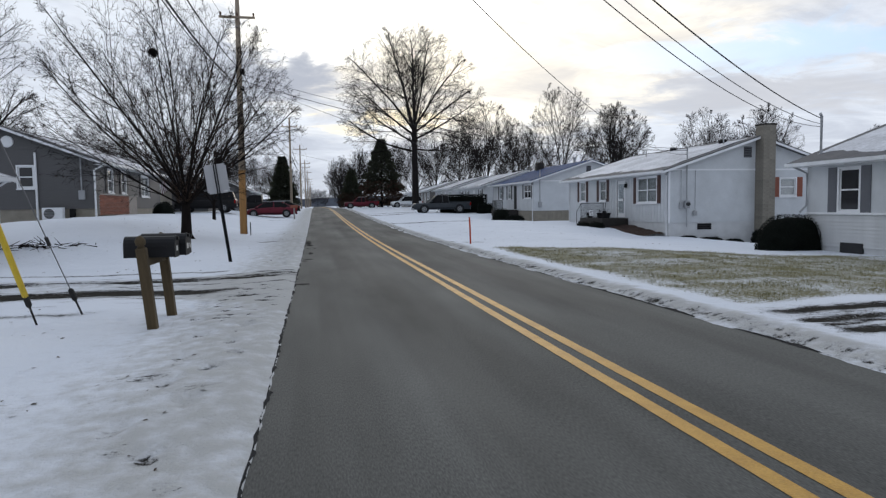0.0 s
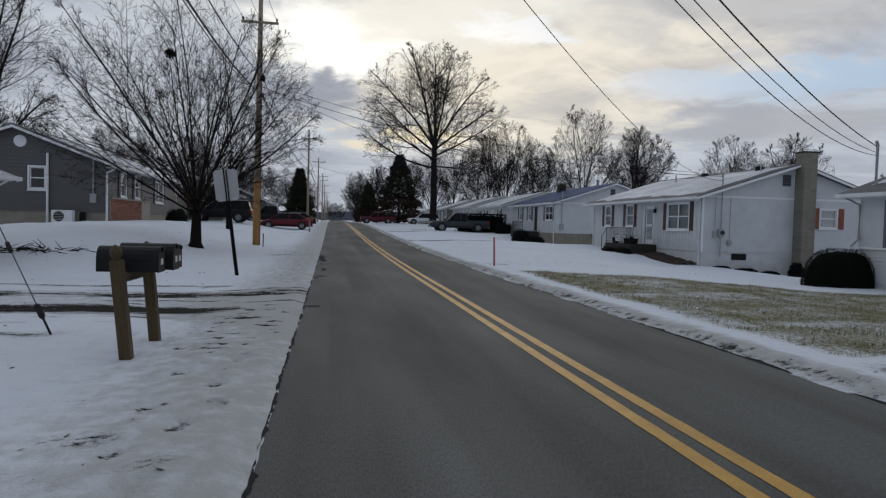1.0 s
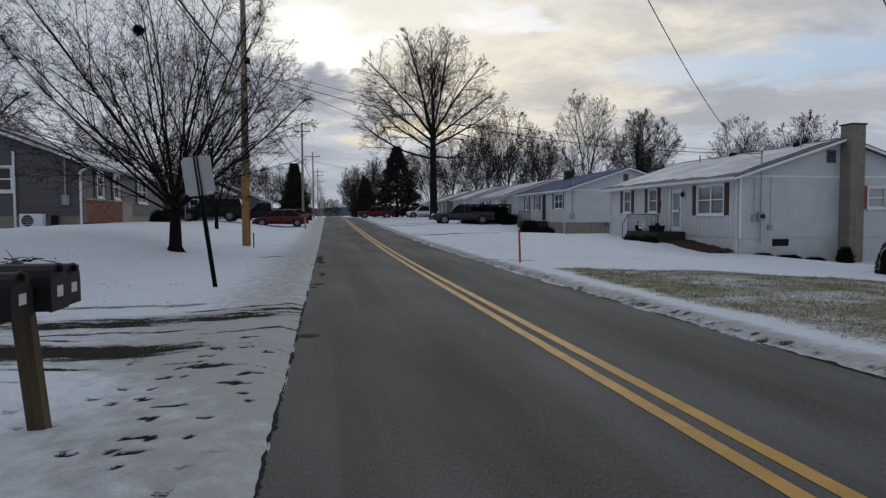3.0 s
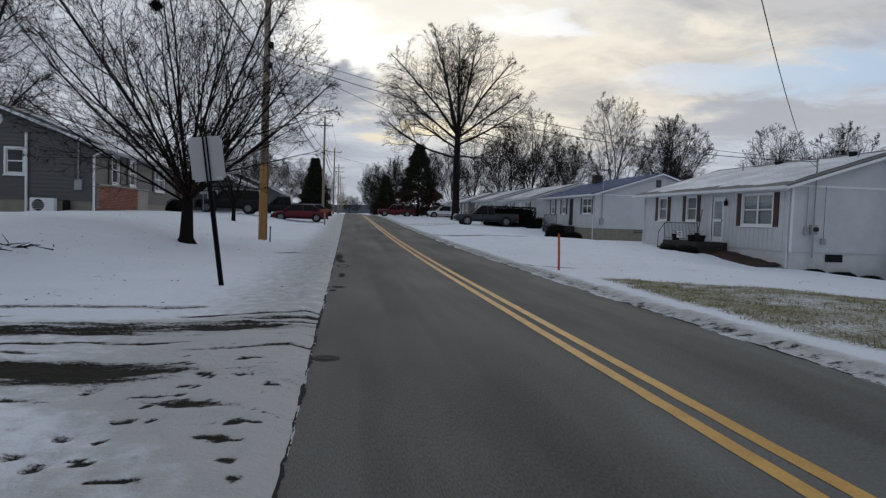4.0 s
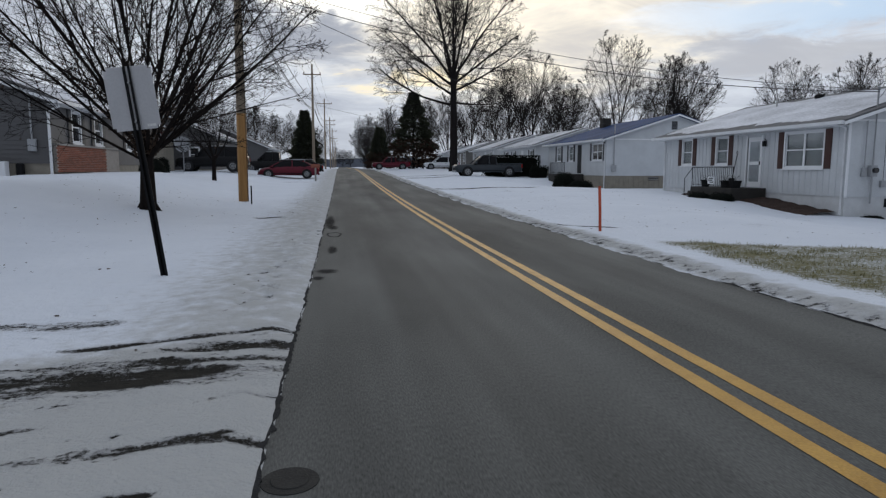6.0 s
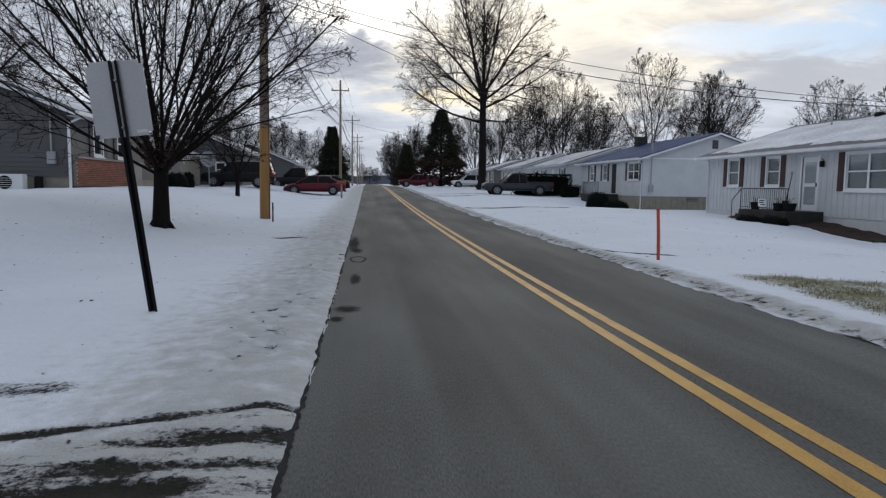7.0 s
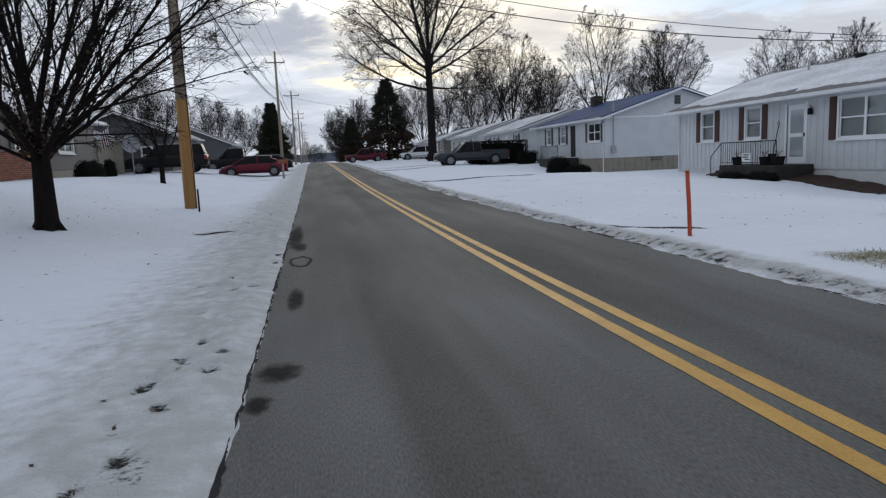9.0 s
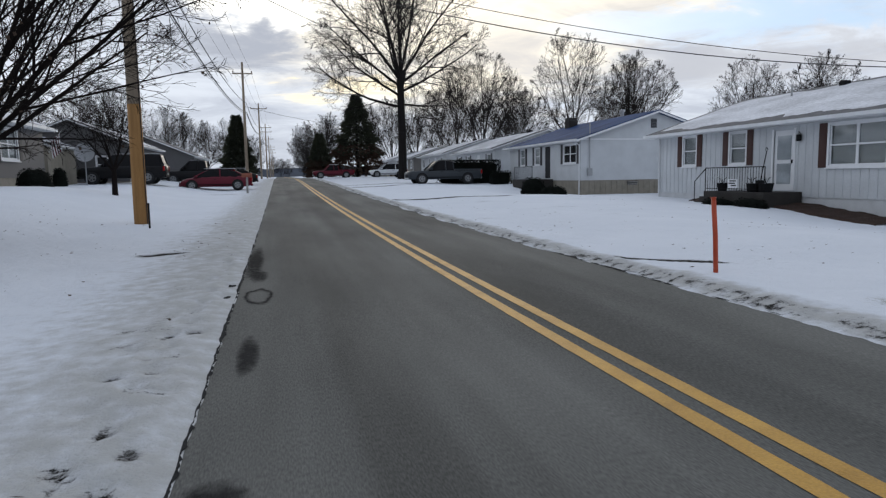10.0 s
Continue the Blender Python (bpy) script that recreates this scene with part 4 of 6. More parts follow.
part("junction_box", boxed(18.75, 18.95, 28.94, 29.045, 0.75, 0.98, bevel=0.008), M_GREYBOX, h1)
part("conduit", tubed([(18.85, 28.99, 0.98), (18.85, 28.99, 3.0)], 0.008, 5), M_WIRE, h1)
lamp = part("wall_lantern", boxed(FX - 0.16, FX - 0.03, 33.3, 33.44, 2.28, 2.5, bevel=0.02), M_IRON, h1)
part("lantern_arm", tubed([(FX, 33.37, 2.5), (FX - 0.1, 33.37, 2.6), (FX - 0.1, 33.37, 2.5)], 0.012, 6), M_IRON, lamp)
# vents on the roof
for y, x in ((36.0, 21.8), (31.0, 21.7)):
    part("roof_vent", boxed(x - 0.16, x + 0.16, y - 0.16, y + 0.16, 4.45, 4.72, bevel=0.04), M_IRON, h1)
part("vent_pipe", tubed([(21.0, 37.8, 4.1), (21.0, 37.8, 4.75)], 0.04, 8), M_GALV, h1)
part("vent_pipe", tubed([(21.2, 30.2, 4.1), (21.2, 30.2, 4.9)], 0.03, 8), M_GALV, h1)
# stoop
stoop = part("stoop", boxed(15.9, FX - 0.005, 33.2, 36.3, -0.5, 0.60, bevel=0.02), M_DARKCONC, h1, "dark concrete stoop")
part("step", boxed(15.95, FX - 0.3, 36.3, 36.62, -0.5, 0.40, bevel=0.015), M_DARKCONC, stoop)
part("step", boxed(15.95, FX - 0.3, 36.62, 36.95, -0.5, 0.20, bevel=0.015), M_DARKCONC, stoop)
railing(h1, 15.98, FX, 33.25, 36.3, 0.60)
rail_side = part("railing", tubed([(15.98, 36.28, 1.45), (15.98, 36.95, 0.95)], 0.018, 6), M_IRON, h1)
part("baluster", tubed([(15.98, 36.95, 0.1), (15.98, 36.95, 0.96)], 0.018, 6), M_IRON, rail_side)

# house with the blue roof
FX2 = 18.1
holes2 = [(60.05, 60.95, 2.0, 3.12), (57.25, 58.15, 2.0, 3.12), (55.5, 56.4, 1.05, 3.15), (51.6, 53.4, 2.0, 3.10)]
h2 = ranch("ranch_house", "white ranch house with blue metal roof and black shutters", FX2, 28.1, 51.0, 63.2, -0.7, 0.92, 3.38, 1.6, M_WHITE, M_TAN_BLOCK, M_BLUE_ROOF, FX2, holes2, [], over=0.4)
for q, n in ((holes2[0], 1), (holes2[1], 1), (holes2[3], 2)):
    add_window(h2, 0, FX2, -1, *q, sashes=n, shutters=M_SHUTTER_BLACK, curtain_or_dark=n == 1)
part("door", boxed(FX2 + 0.03, FX2 + 0.08, 55.5, 56.4, 1.05, 3.15), M_DARKROOM, h2)
part("gable_band", boxed(FX2 - 0.02, 28.12, 50.975, 51.0, 3.33, 3.41), M_TRIM, h2)
louvre(h2, 22.75, 23.15, 51.0, 4.05, 4.6, M_SHUTTER_GREY)
for k in range(26):
    part("foundation_rib", boxed(FX2 + 0.2 + k * 0.37, FX2 + 0.26 + k * 0.37, 51.0, 51.029, -0.5, 0.86), M_TAN_BLOCK, h2)
louvre(h2, 21.2, 21.9, 51.0, 0.6, 0.85, M_CONCRETE, 2)
part("downspout", tubed([(FX2 - 0.05, 51.1, -0.2), (FX2 - 0.05, 51.1, 3.0), (FX2 - 0.3, 51.1, 3.2)], 0.035, 6), M_GUTTER, h2)
part("electric_meter", boxed(18.5, 18.8, 50.82, 50.995, 1.2, 1.65, bevel=0.02), M_GREYBOX, h2)
part("service_mast", tubed([(18.65, 50.93, 1.65), (18.65, 50.93, 4.3)], 0.035, 8), M_GREYBOX, h2)
part("flue", tubed([(24.2, 57.0, 4.4), (24.2, 57.0, 5.6), (24.2, 57.0, 5.62), (24.2, 57.0, 5.75)], [0.13, 0.13, 0.2, 0.2], 10), M_GALV, h2)
part("chimney", boxed(22.0, 22.7, 61.0, 61.7, 4.4, 5.55), M_DARKCONC, h2)
stoop = part("stoop", boxed(16.6, FX2 - 0.005, 55.0, 58.6, -0.3, 1.0, bevel=0.02), M_DARKCONC, h2)
railing(h2, 16.7, FX2, 55.2, 58.5, 1.0)

# houses further up on that side
def far_house(label, y0, y1, x0, eave, wall_m, dark=False):
    base = road_z((y0 + y1) / 2)
    n = 4
    hs = []
    for k in range(n):
        c = y0 + (y1 - y0) * (k + 0.5) / n
        hs.append((c - 0.5, c + 0.5, base + 1.25, base + 2.3) if k != 1 else (c - 0.45, c + 0.45, base + 0.5, base + 2.35))
    h = ranch("ranch_house", label, x0, x0 + 9.4, y0, y1, base - 1.2, base + 0.45, base + eave, 1.5, wall_m, M_TAN_BLOCK, M_SHINGLE, x0, hs, [], over=0.45, snow=(0.03, 0.97))
    for k, q in enumerate(hs):
        if k == 1:
            part("door", boxed(x0 + 0.03, x0 + 0.08, *q), M_TRIM, h)
        else:
            add_window(h, 0, x0, -1, *q, shutters=M_SHUTTER_BLACK if not dark else None, curtain_or_dark=k % 2 == 0)
    part("downspout", tubed([(x0 - 0.05, y0 + 0.1, base), (x0 - 0.05, y0 + 0.1, base + eave - 0.25)], 0.035, 6), M_GUTTER, h)
    part("stoop", boxed(x0 - 1.3, x0 - 0.005, hs[1][0] - 0.5, hs[1][1] + 0.5, base - 0.5, base + 0.5), M_CONCRETE, h)
    part("roof_vent", boxed(x0 + 4.2, x0 + 4.6, y0 + 3, y0 + 3.4, base + eave + 1.2, base + eave + 1.75), M_IRON, h)
    return h


far_house("white ranch house with black shutters and snow on its roof", 67.5, 80.0, 18.3, 2.75, M_WHITE)
far_house("pale ranch house with a snow-covered roof", 85.5, 98.0, 18.6, 2.7, M_WHITE2, True)
far_house("pale ranch house with a snow-covered roof", 104.0, 116.5, 18.8, 2.7, M_FARHOUSE, True)
far_house("pale ranch house with a snow-covered roof", 124.0, 136.0, 18.8, 2.7, M_WHITE2, True)

# white house with grey shutters beside the start
FX0 = 17.4
holes0 = [(17.62, 18.42, 1.06, 2.42), (11.5, 13.3, 1.06, 2.42)]
h0 = ranch("ranch_house", "white house with grey shutters above pale lap siding", FX0, 26.4, 6.5, 19.85, -1.2, 0.98, 2.78, 1.6, M_WHITE, M_WHITE2, M_SHINGLE, FX0, holes0, [], over=0.55, snow=(0.14, 0.88))
add_window(h0, 0, FX0, -1, *holes0[0], shutters=M_SHUTTER_GREY, shutter_w=0.4, curtain_or_dark=False)
add_window(h0, 0, FX0, -1, *holes0[1], sashes=2, shutters=M_SHUTTER_GREY, shutter_w=0.4)
part("ledge", boxed(FX0 - 0.07, FX0, 6.5, 19.85, 0.93, 1.0), M_TRIM, h0)
lap = part("lap_board", prismed([(FX0 + 0.028, 0.0), (FX0 - 0.02, 0.0), (FX0 + 0.005, 0.115), (FX0 + 0.028, 0.115)], 1, 6.5, 19.85), M_WHITE2, h0)
lap.matrix_basis = pose(0, 0, 0.81)
for k in range(1, 9):
    share("lap_board", lap.data, h0, pose(0, 0, 0.81 - k * 0.117))
# near-black box paints the shade of the vent opening
part("foundation_vent", boxed(FX0 - 0.04, FX0 + 0.02, 17.4, 18.3, -0.32, 0.02), M_DARKROOM, h0)
part("downspout", tubed([(FX0 - 0.5, 19.9, 2.58), (FX0 - 0.3, 19.9, 2.5), (FX0 - 0.06, 19.8, 2.35), (FX0 - 0.06, 19.8, 1.25), (FX0 - 0.25, 19.9, 1.0)], 0.04, 8), M_GALV, h0)
part("service_mast", tubed([(17.7, 19.6, 2.9), (17.7, 19.6, 4.3), (17.6, 19.55, 4.4)], 0.05, 8), M_GREYBOX, h0)

# grey house across from it, gable end towards the start
GX = -9.15
holesL = [(33.0, 33.75, 2.3, 3.35), (35.2, 35.95, 2.3, 3.35), (39.0, 40.6, 2.2, 3.3)]
hg = [(-12.15, -11.55, 2.45, 3.35)]
hl = ranch("grey_house", "dark grey vinyl-sided house with brick front and white trim", -16.2, GX, 31.0, 43.5, -0.3, 1.5, 3.62, 1.35, M_GREY_SIDING, M_TAN_BLOCK, M_SHINGLE, GX, holesL, hg, over=0.4, snow=(0.05, 0.9))
for q in holesL[:2]:
    add_window(hl, 0, GX, 1, *q, shutters=M_SHUTTER_BLACK, curtain_or_dark=False)
add_window(hl, 0, GX, 1, *holesL[2], sashes=2, shutters=M_SHUTTER_BLACK)
add_window(hl, 1, 31.0, -1, *hg[0], curtain_or_dark=False)
lap = part("siding_board", prismed([(30.998, 0.0), (30.975, 0.0), (30.99, 0.15), (30.998, 0.15)], 0, 0, 1), M_GREY_SIDING, hl)
first = True
for k in range(24):
    z = 1.5 + k * 0.152
    lim = -16.2, GX
    if z > 3.55:
        f = (z + 0.15 - 3.62) / 1.35
        lim = (-16.2 + f * 3.52, GX - f * 3.52)
    if lim[1] - lim[0] < 0.4:
        break
    spans = [lim]
    if 2.25 < z < 3.42:
        spans = [(lim[0], -12.24), (-11.46, lim[1])]
    for a, b in spans:
        m = Matrix.Translation((a, 0, z)) @ Matrix.Diagonal((b - a, 1, 1, 1))
        if first:
            lap.matrix_basis = m
            first = False
        else:
            share("siding_board", lap.data, hl, m)
bm = bmesh.new()
tube(bm, [(-12.5, 30.99, 4.42), (-12.5, 30.93, 4.42)], [0.26, 0.24], 20)
part("round_vent", bm, M_TRIM, hl, "round white gable vent")
part("vent_pipe", tubed([(-11.42, 30.9, 0.9), (-11.42, 30.9, 3.95)], 0.05, 8), M_TRIM, hl, "tall white plastic pipe")
part("downspout", tubed([(GX + 0.4, 31.0, 3.4), (GX + 0.07, 30.92, 3.2), (GX + 0.07, 30.92, 1.15), (GX - 0.2, 30.7, 1.02), (GX - 1.1, 29.9, 0.86)], 0.045, 8), M_TRIM, hl)
part("drain_hose", tubed([(GX - 1.1, 29.9, 0.86), (GX - 1.6, 29.5, 0.82)], 0.06, 8), M_BLACKPLASTIC, hl)
part("meter_box", boxed(-9.75, -9.5, 30.85, 30.97, 1.9, 2.3, bevel=0.01), M_GREYBOX, hl)
part("conduit", tubed([(-9.62, 30.9, 2.3), (-9.62, 30.9, 4.0)], 0.03, 6), M_GREYBOX, hl)
part("gas_meter", boxed(-10.1, -9.9, 30.7, 30.95, 1.0, 1.5, bevel=0.04), M_BLACKPLASTIC, hl)
# brick wainscot on the front
bp = part("brick_facing", boxed(GX + 0.002, GX + 0.10, 31.3, 37.6, 1.2, 2.12), M_MORTAR, hl, "low red brick facing")
brick = part("brick", boxed(0, 0.012, 0, 0.2, 0, 0.057), M_BRICK, bp)
brick.matrix_basis = pose(GX + 0.1, 31.305, 1.21)
for r in range(14):
    for c in range(30):
        a = 31.305 + c * 0.212 + (0.106 if r % 2 else 0)
        if (r or c) and a < 37.38 and r * 30 + c < 420:
            if c < 22:
                share("brick", brick.data, bp, pose(GX + 0.1, a, 1.21 + r * 0.065))
part("brick_cap", boxed(GX + 0.002, GX + 0.15, 31.28, 37.62, 2.12, 2.18), M_CONCRETE, bp)

# the whole house stands back from the street on its own rise
hl.matrix_basis = Matrix.Translation((-0.089, 0.15, -0.30)) @ Matrix.Scale(1.222, 4)

# cooling unit on the gable side
ac = tagged(thing("air_conditioner", (-13.1, 37.4, ground_z(-13.1, 37.4) + 0.02)), "white outdoor cooling unit standing by the grey wall", "air conditioner")
ac.scale = (1.18, 1.18, 1.18)
part("casing", boxed(-0.42, 0.42, -0.16, 0.16, 0.08, 0.62, bevel=0.02), M_TRIM, ac)
bm = bmesh.new()
tube(bm, [(-0.12, -0.162, 0.35), (-0.12, -0.175, 0.35)], [0.22, 0.21], 20)
g = part("fan_grille", bm, M_BLACKPLASTIC, ac)
for k in range(5):
    part("grille_bar", boxed(-0.33, 0.09, -0.185, -0.176, 0.2 + k * 0.07, 0.212 + k * 0.07), M_TRIM, g)
for x in (-0.35, 0.29):
    part("foot", boxed(x, x + 0.06, -0.16, 0.16, 0, 0.08), M_IRON, ac)

# small pale house at the edge, nearer
hs_ = ranch("cottage", "pale brick cottage with snow on its eaves", -17.5, -9.3, 14.5, 22.4, -0.6, 0.4, 2.5, 1.5, M_MORTAR, M_TAN_BLOCK, M_SHINGLE_SNOW, -9.3, [(17.0, 18.2, 1.0, 2.1)], [], over=0.45, snow=(0.0, 0.9))
add_window(hs_, 0, -9.3, 1, 17.0, 18.2, 1.0, 2.1)
part("downspout", tubed([(-9.22, 22.3, 0.2), (-9.22, 22.3, 2.15), (-8.95, 22.35, 2.35)], 0.04, 6), M_TRIM, hs_)

# houses further up on that side
lh3 = ranch("grey_house", "dark grey gabled house behind parked cars", -16.5, -9.4, 64.0, 76.0, 0.2, 1.3, 3.95, 1.5, M_GREY_SIDING, M_TAN_BLOCK, M_SHINGLE, -9.4, [(66.5, 67.6, 2.0, 3.2), (71.5, 72.6, 2.0, 3.2)], [(-13.7, -12.9, 1.9, 3.0), (-11.4, -10.7, 1.9, 3.0)], over=0.4, snow=(0.05, 0.95))
add_window(lh3, 0, -9.4, 1, 66.5, 67.6, 2.0, 3.2, curtain_or_dark=False)
add_window(lh3, 0, -9.4, 1, 71.5, 72.6, 2.0, 3.2, curtain_or_dark=False)
add_window(lh3, 1, 64.0, -1, -13.7, -12.9, 1.9, 3.0, curtain_or_dark=False)
add_window(lh3, 1, 64.0, -1, -11.4, -10.7, 1.9, 3.0, curtain_or_dark=False)
lh4 = ranch("grey_house", "dark gabled house behind bare shrubs", -17, -7.5, 84, 96, 0.8, 1.7, 3.7, 2.0, M_GREY_SIDING, M_TAN_BLOCK, M_SHINGLE, -7.5, [(87, 88, 2.3, 3.3)], [(-13, -12, 2.3, 3.3)], over=0.4)
add_window(lh4, 0, -7.5, 1, 87, 88, 2.3, 3.3)
add_window(lh4, 1, 84, -1, -13, -12, 2.3, 3.3)
gar = ranch("garage", "low tan block garage with a snow-dusted roof", -17.9, -12.3, 57.2, 62.6, 0.3, 1.15, 3.45, 1.0, M_TAN_BLOCK, M_TAN_BLOCK, M_SHINGLE_SNOW, -12.3, [], [], over=0.25)


# ---- poles and wires ----
def utility_pole(label, x, y, top, r=0.15, new_butt=0.0, arm=0.0, arm_z=0.0, lean=(0, 0), arms=1):
    z = ground_z(x, y)
    p = tagged(thing("utility_pole", (x, y, z)), label, "utility pole", group="poles along the street")
    h = top - z

    def at(f):
        return (lean[0] * f, lean[1] * f, h * f)
    f0 = new_butt / h if new_butt else 0.0
    if new_butt:
        part("butt", tubed([(0, 0, -0.6), at(f0 * 0.5), at(f0)], [r * 1.12, r * 1.1, r * 1.06], 14), M_POLE_NEW, p, "orange-brown treated lower end", flat=False)
    part("shaft", tubed([at(f0) if new_butt else (0, 0, -0.6), at(0.4 + f0 / 2), at(1)], [r * 1.05, r * 0.88, r * 0.62], 14), M_POLE, p, "weathered grey wood", flat=False)
    for k in range(arms if arm else 0):
        za = arm_z - z - k * 0.9
        fx, fy = lean[0] * za / h, lean[1] * za / h
        a = part("crossarm", boxed(fx - arm / 2, fx + arm / 2, fy - r - 0.09, fy - r, za - 0.05, za + 0.06), M_POLE, p)
        for dx in (-arm / 2 + 0.08, 0.0, arm / 2 - 0.08):
            bm = bmesh.new()
            tube(bm, [(fx + dx, fy - r - 0.045, za + 0.06), (fx + dx, fy - r - 0.045, za + 0.12), (fx + dx, fy - r - 0.045, za + 0.2), (fx + dx, fy - r - 0.045, za + 0.25)], [0.018, 0.05, 0.055, 0.02], 8)
            part("insulator", bm, M_PORCELAIN, a)
        for sg in (-1, 1):
            part("brace", tubed([(fx, fy - r, za - 0.45), (fx + sg * arm * 0.33, fy - r - 0.045, za - 0.05)], 0.015, 5), M_GALV, a)
    return p


def wire(a, b, sag, r=0.012, material=None, name="overhead_wire", label="black overhead wire between poles"):
    a, b = Vector(a), Vector(b)
    n = 22
    pts = [a.lerp(b, k / n) - Vector((0, 0, 4 * sag * (k / n) * (1 - k / n))) for k in range(n + 1)]
    return tagged(part(name, tubed(pts, r, 5), material or M_WIRE), label, "wire", group="overhead wires")


P0, P1, P2 = (-3.3, 3.6), (-3.2, 34.5), (-2.25, 78.5)
utility_pole("wooden utility pole with guy wires beside the drive", *P0, 11.5, arm=1.9, arm_z=10.7)
pole1 = utility_pole("tall wooden utility pole with treated orange-brown base", *P1, 12.4, 0.165, new_butt=3.3, arm=1.75, arm_z=10.95, lean=(0.05, 0))
part("cable_clamp", boxed(0.1, 0.32, -0.22, 0.0, 8.1, 8.35, bevel=0.02), M_BLACKPLASTIC, pole1)
part("cable_clamp", boxed(0.1, 0.28, -0.2, 0.0, 7.3, 7.5, bevel=0.02), M_BLACKPLASTIC, pole1)
part("ground_wire", tubed([(0.18, -0.1, 0.0), (0.17, -0.1, 6.0), (0.14, -0.08, 10.5)], 0.012, 5), M_WIRE, pole1)
utility_pole("wooden utility pole further up the street", *P2, 11.95, 0.15, arm=1.8, arm_z=10.9)
for k, (px, py) in enumerate(((-1.9, 118), (-1.6, 155), (-1.5, 195), (-1.4, 240), (-1.2, 290))):
    utility_pole("wooden utility pole far up the street", px, py, 12.6, 0.15, arm=2.4, arm_z=11.8, arms=2 if k % 2 else 1)
stops = [(-3.6, -34, 11.0), (*P0, 10.95), (*P1, 11.2), (*P2, 11.15), (-1.9, 118, 12.05), (-1.6, 155, 12.05), (-1.5, 195, 12.05)]
for a, b in zip(stops, stops[1:]):
    for dx in (-0.78, 0.0, 0.78):
        wire((a[0] + dx, a[1] - 0.2, a[2]), (b[0] + dx, b[1] - 0.2, b[2]), 0.55, 0.009)
    for z, r in ((-2.9, 0.022), (-3.75, 0.03), (-3.9, 0.016)):
        wire((a[0] + 0.22, a[1] - 0.1, a[2] + z), (b[0] + 0.22, b[1] - 0.1, b[2] + z), 0.8, r)
# service drops to the houses
wire((P0[0], P0[1], 7.35), (18.33, 28.9, 3.75), 1.5, 0.008, label="service wire to the white house")
for z, sag, r in ((4.25, 0.72, 0.016), (4.05, 1.05, 0.010), (3.95, 1.3, 0.010)):
    wire((P0[0], P0[1], 7.35), (17.6, 19.55, z), sag, r, label="service wire to the house beside the start")
wire((P1[0] + 0.1, P1[1], 7.9), (18.35, 28.88, 3.95), 0.9, 0.014, label="service wire crossing the road")
wire((P1[0] + 0.1, P1[1], 8.2), (18.4, 28.9, 4.02), 0.75, 0.01, label="service wire crossing the road")
wire((P1[0] + 0.2, P1[1], 7.9), (18.65, 50.93, 4.25), 0.7, 0.012, label="service wire crossing the road")
wire((P1[0], P1[1], 7.8), (-11.84, 37.9, 4.6), 0.3, 0.012, label="service wire to the grey house")
wire((P2[0], P2[1], 8.0), (18.3, 68.0, 4.8), 0.8, 0.012, label="service wire crossing the road")
# guy wires from the first pole to their anchors
for (ax, ay), z, guard in (((-2.71, 9.37), 7.4, False), ((-3.02, 8.7), 8.2, True)):
    g = tagged(thing("guy_wire", (ax, ay, ground_z(ax, ay))), "steel guy wire with yellow plastic guard" if guard else "steel guy wire anchored in the snow", "guy wire", group="guy wires")
    d = (Vector((P0[0], P0[1], z)) - Vector((ax, ay, ground_z(ax, ay)))).normalized()
    L0 = (Vector((P0[0], P0[1], z)) - Vector((ax, ay, ground_z(ax, ay)))).length
    part("strand", tubed([d * 0.35, d * (L0 - 0.05)], 0.007, 5), M_CABLE, g)
    part("anchor_rod", tubed([d * -0.15, d * 0.38], 0.014, 6), M_CAST, g)
    part("turnbuckle", tubed([d * 0.32, d * 0.36, d * 0.52, d * 0.55], [0.015, 0.035, 0.035, 0.012], 7), M_CAST, g)
    if guard:
        part("guard", tubed([d * 0.5, d * 2.6], 0.035, 10), M_YELLOW_PLASTIC, g, "yellow plastic guard")
    else:
        part("clamp", tubed([d * 1.3, d * 1.42], 0.022, 7), M_CAST, g)


# ---- roadside things ----
def sign_and_post():
    x, y = -1.81, 17.72
    s = tagged(thing("street_sign", (x, y, ground_z(x, y) + 0.01)), "grey back of a metal sign on a leaning post", "sign")
    top = Vector((-0.32, 0.0, 2.52))
    bm = bmesh.new()
    prism(bm, [(1.35 * u, 1.35 * v) for u, v in [(-0.032, -0.02), (-0.012, -0.02), (-0.012, 0.012), (0.012, 0.012), (0.012, -0.02), (0.032, -0.02), (0.032, -0.012), (0.02, -0.012), (0.02, 0.02), (-0.02, 0.02), (-0.02, -0.012), (-0.032, -0.012)]], 2, -0.3, 2.62)
    p = part("post", bm, M_IRON, s, "dark steel channel post")
    tilt = math.degrees(math.atan2(-top.x, top.z))
    p.matrix_basis = pose(0, 0, 0, 0, -tilt, 0)
    bm = boxed(-0.275, 0.275, 0.030, 0.034, 1.86, 2.62)
    es = [e for e in bm.edges if abs(e.verts[0].co.y - e.verts[1].co.y) > 0.001]
    bmesh.ops.bevel(bm, geom=es, offset=0.04, segments=4, affect="EDGES")
    plate = part("sign_plate", bm, M_ALU, s, "bare aluminium back of the plate")
    plate.matrix_basis = pose(0, 0, 0, 0, -tilt, 4)
    part("sticker", boxed(0.12, 0.22, 0.0275, 0.0295, 1.89, 1.92), M_PAPER, plate)
    for z in (1.95, 2.42):
        part("bolt", tubed([(0, 0.03, z), (0, -0.03, z)], 0.011, 6), M_GALV, plate)


sign_and_post()


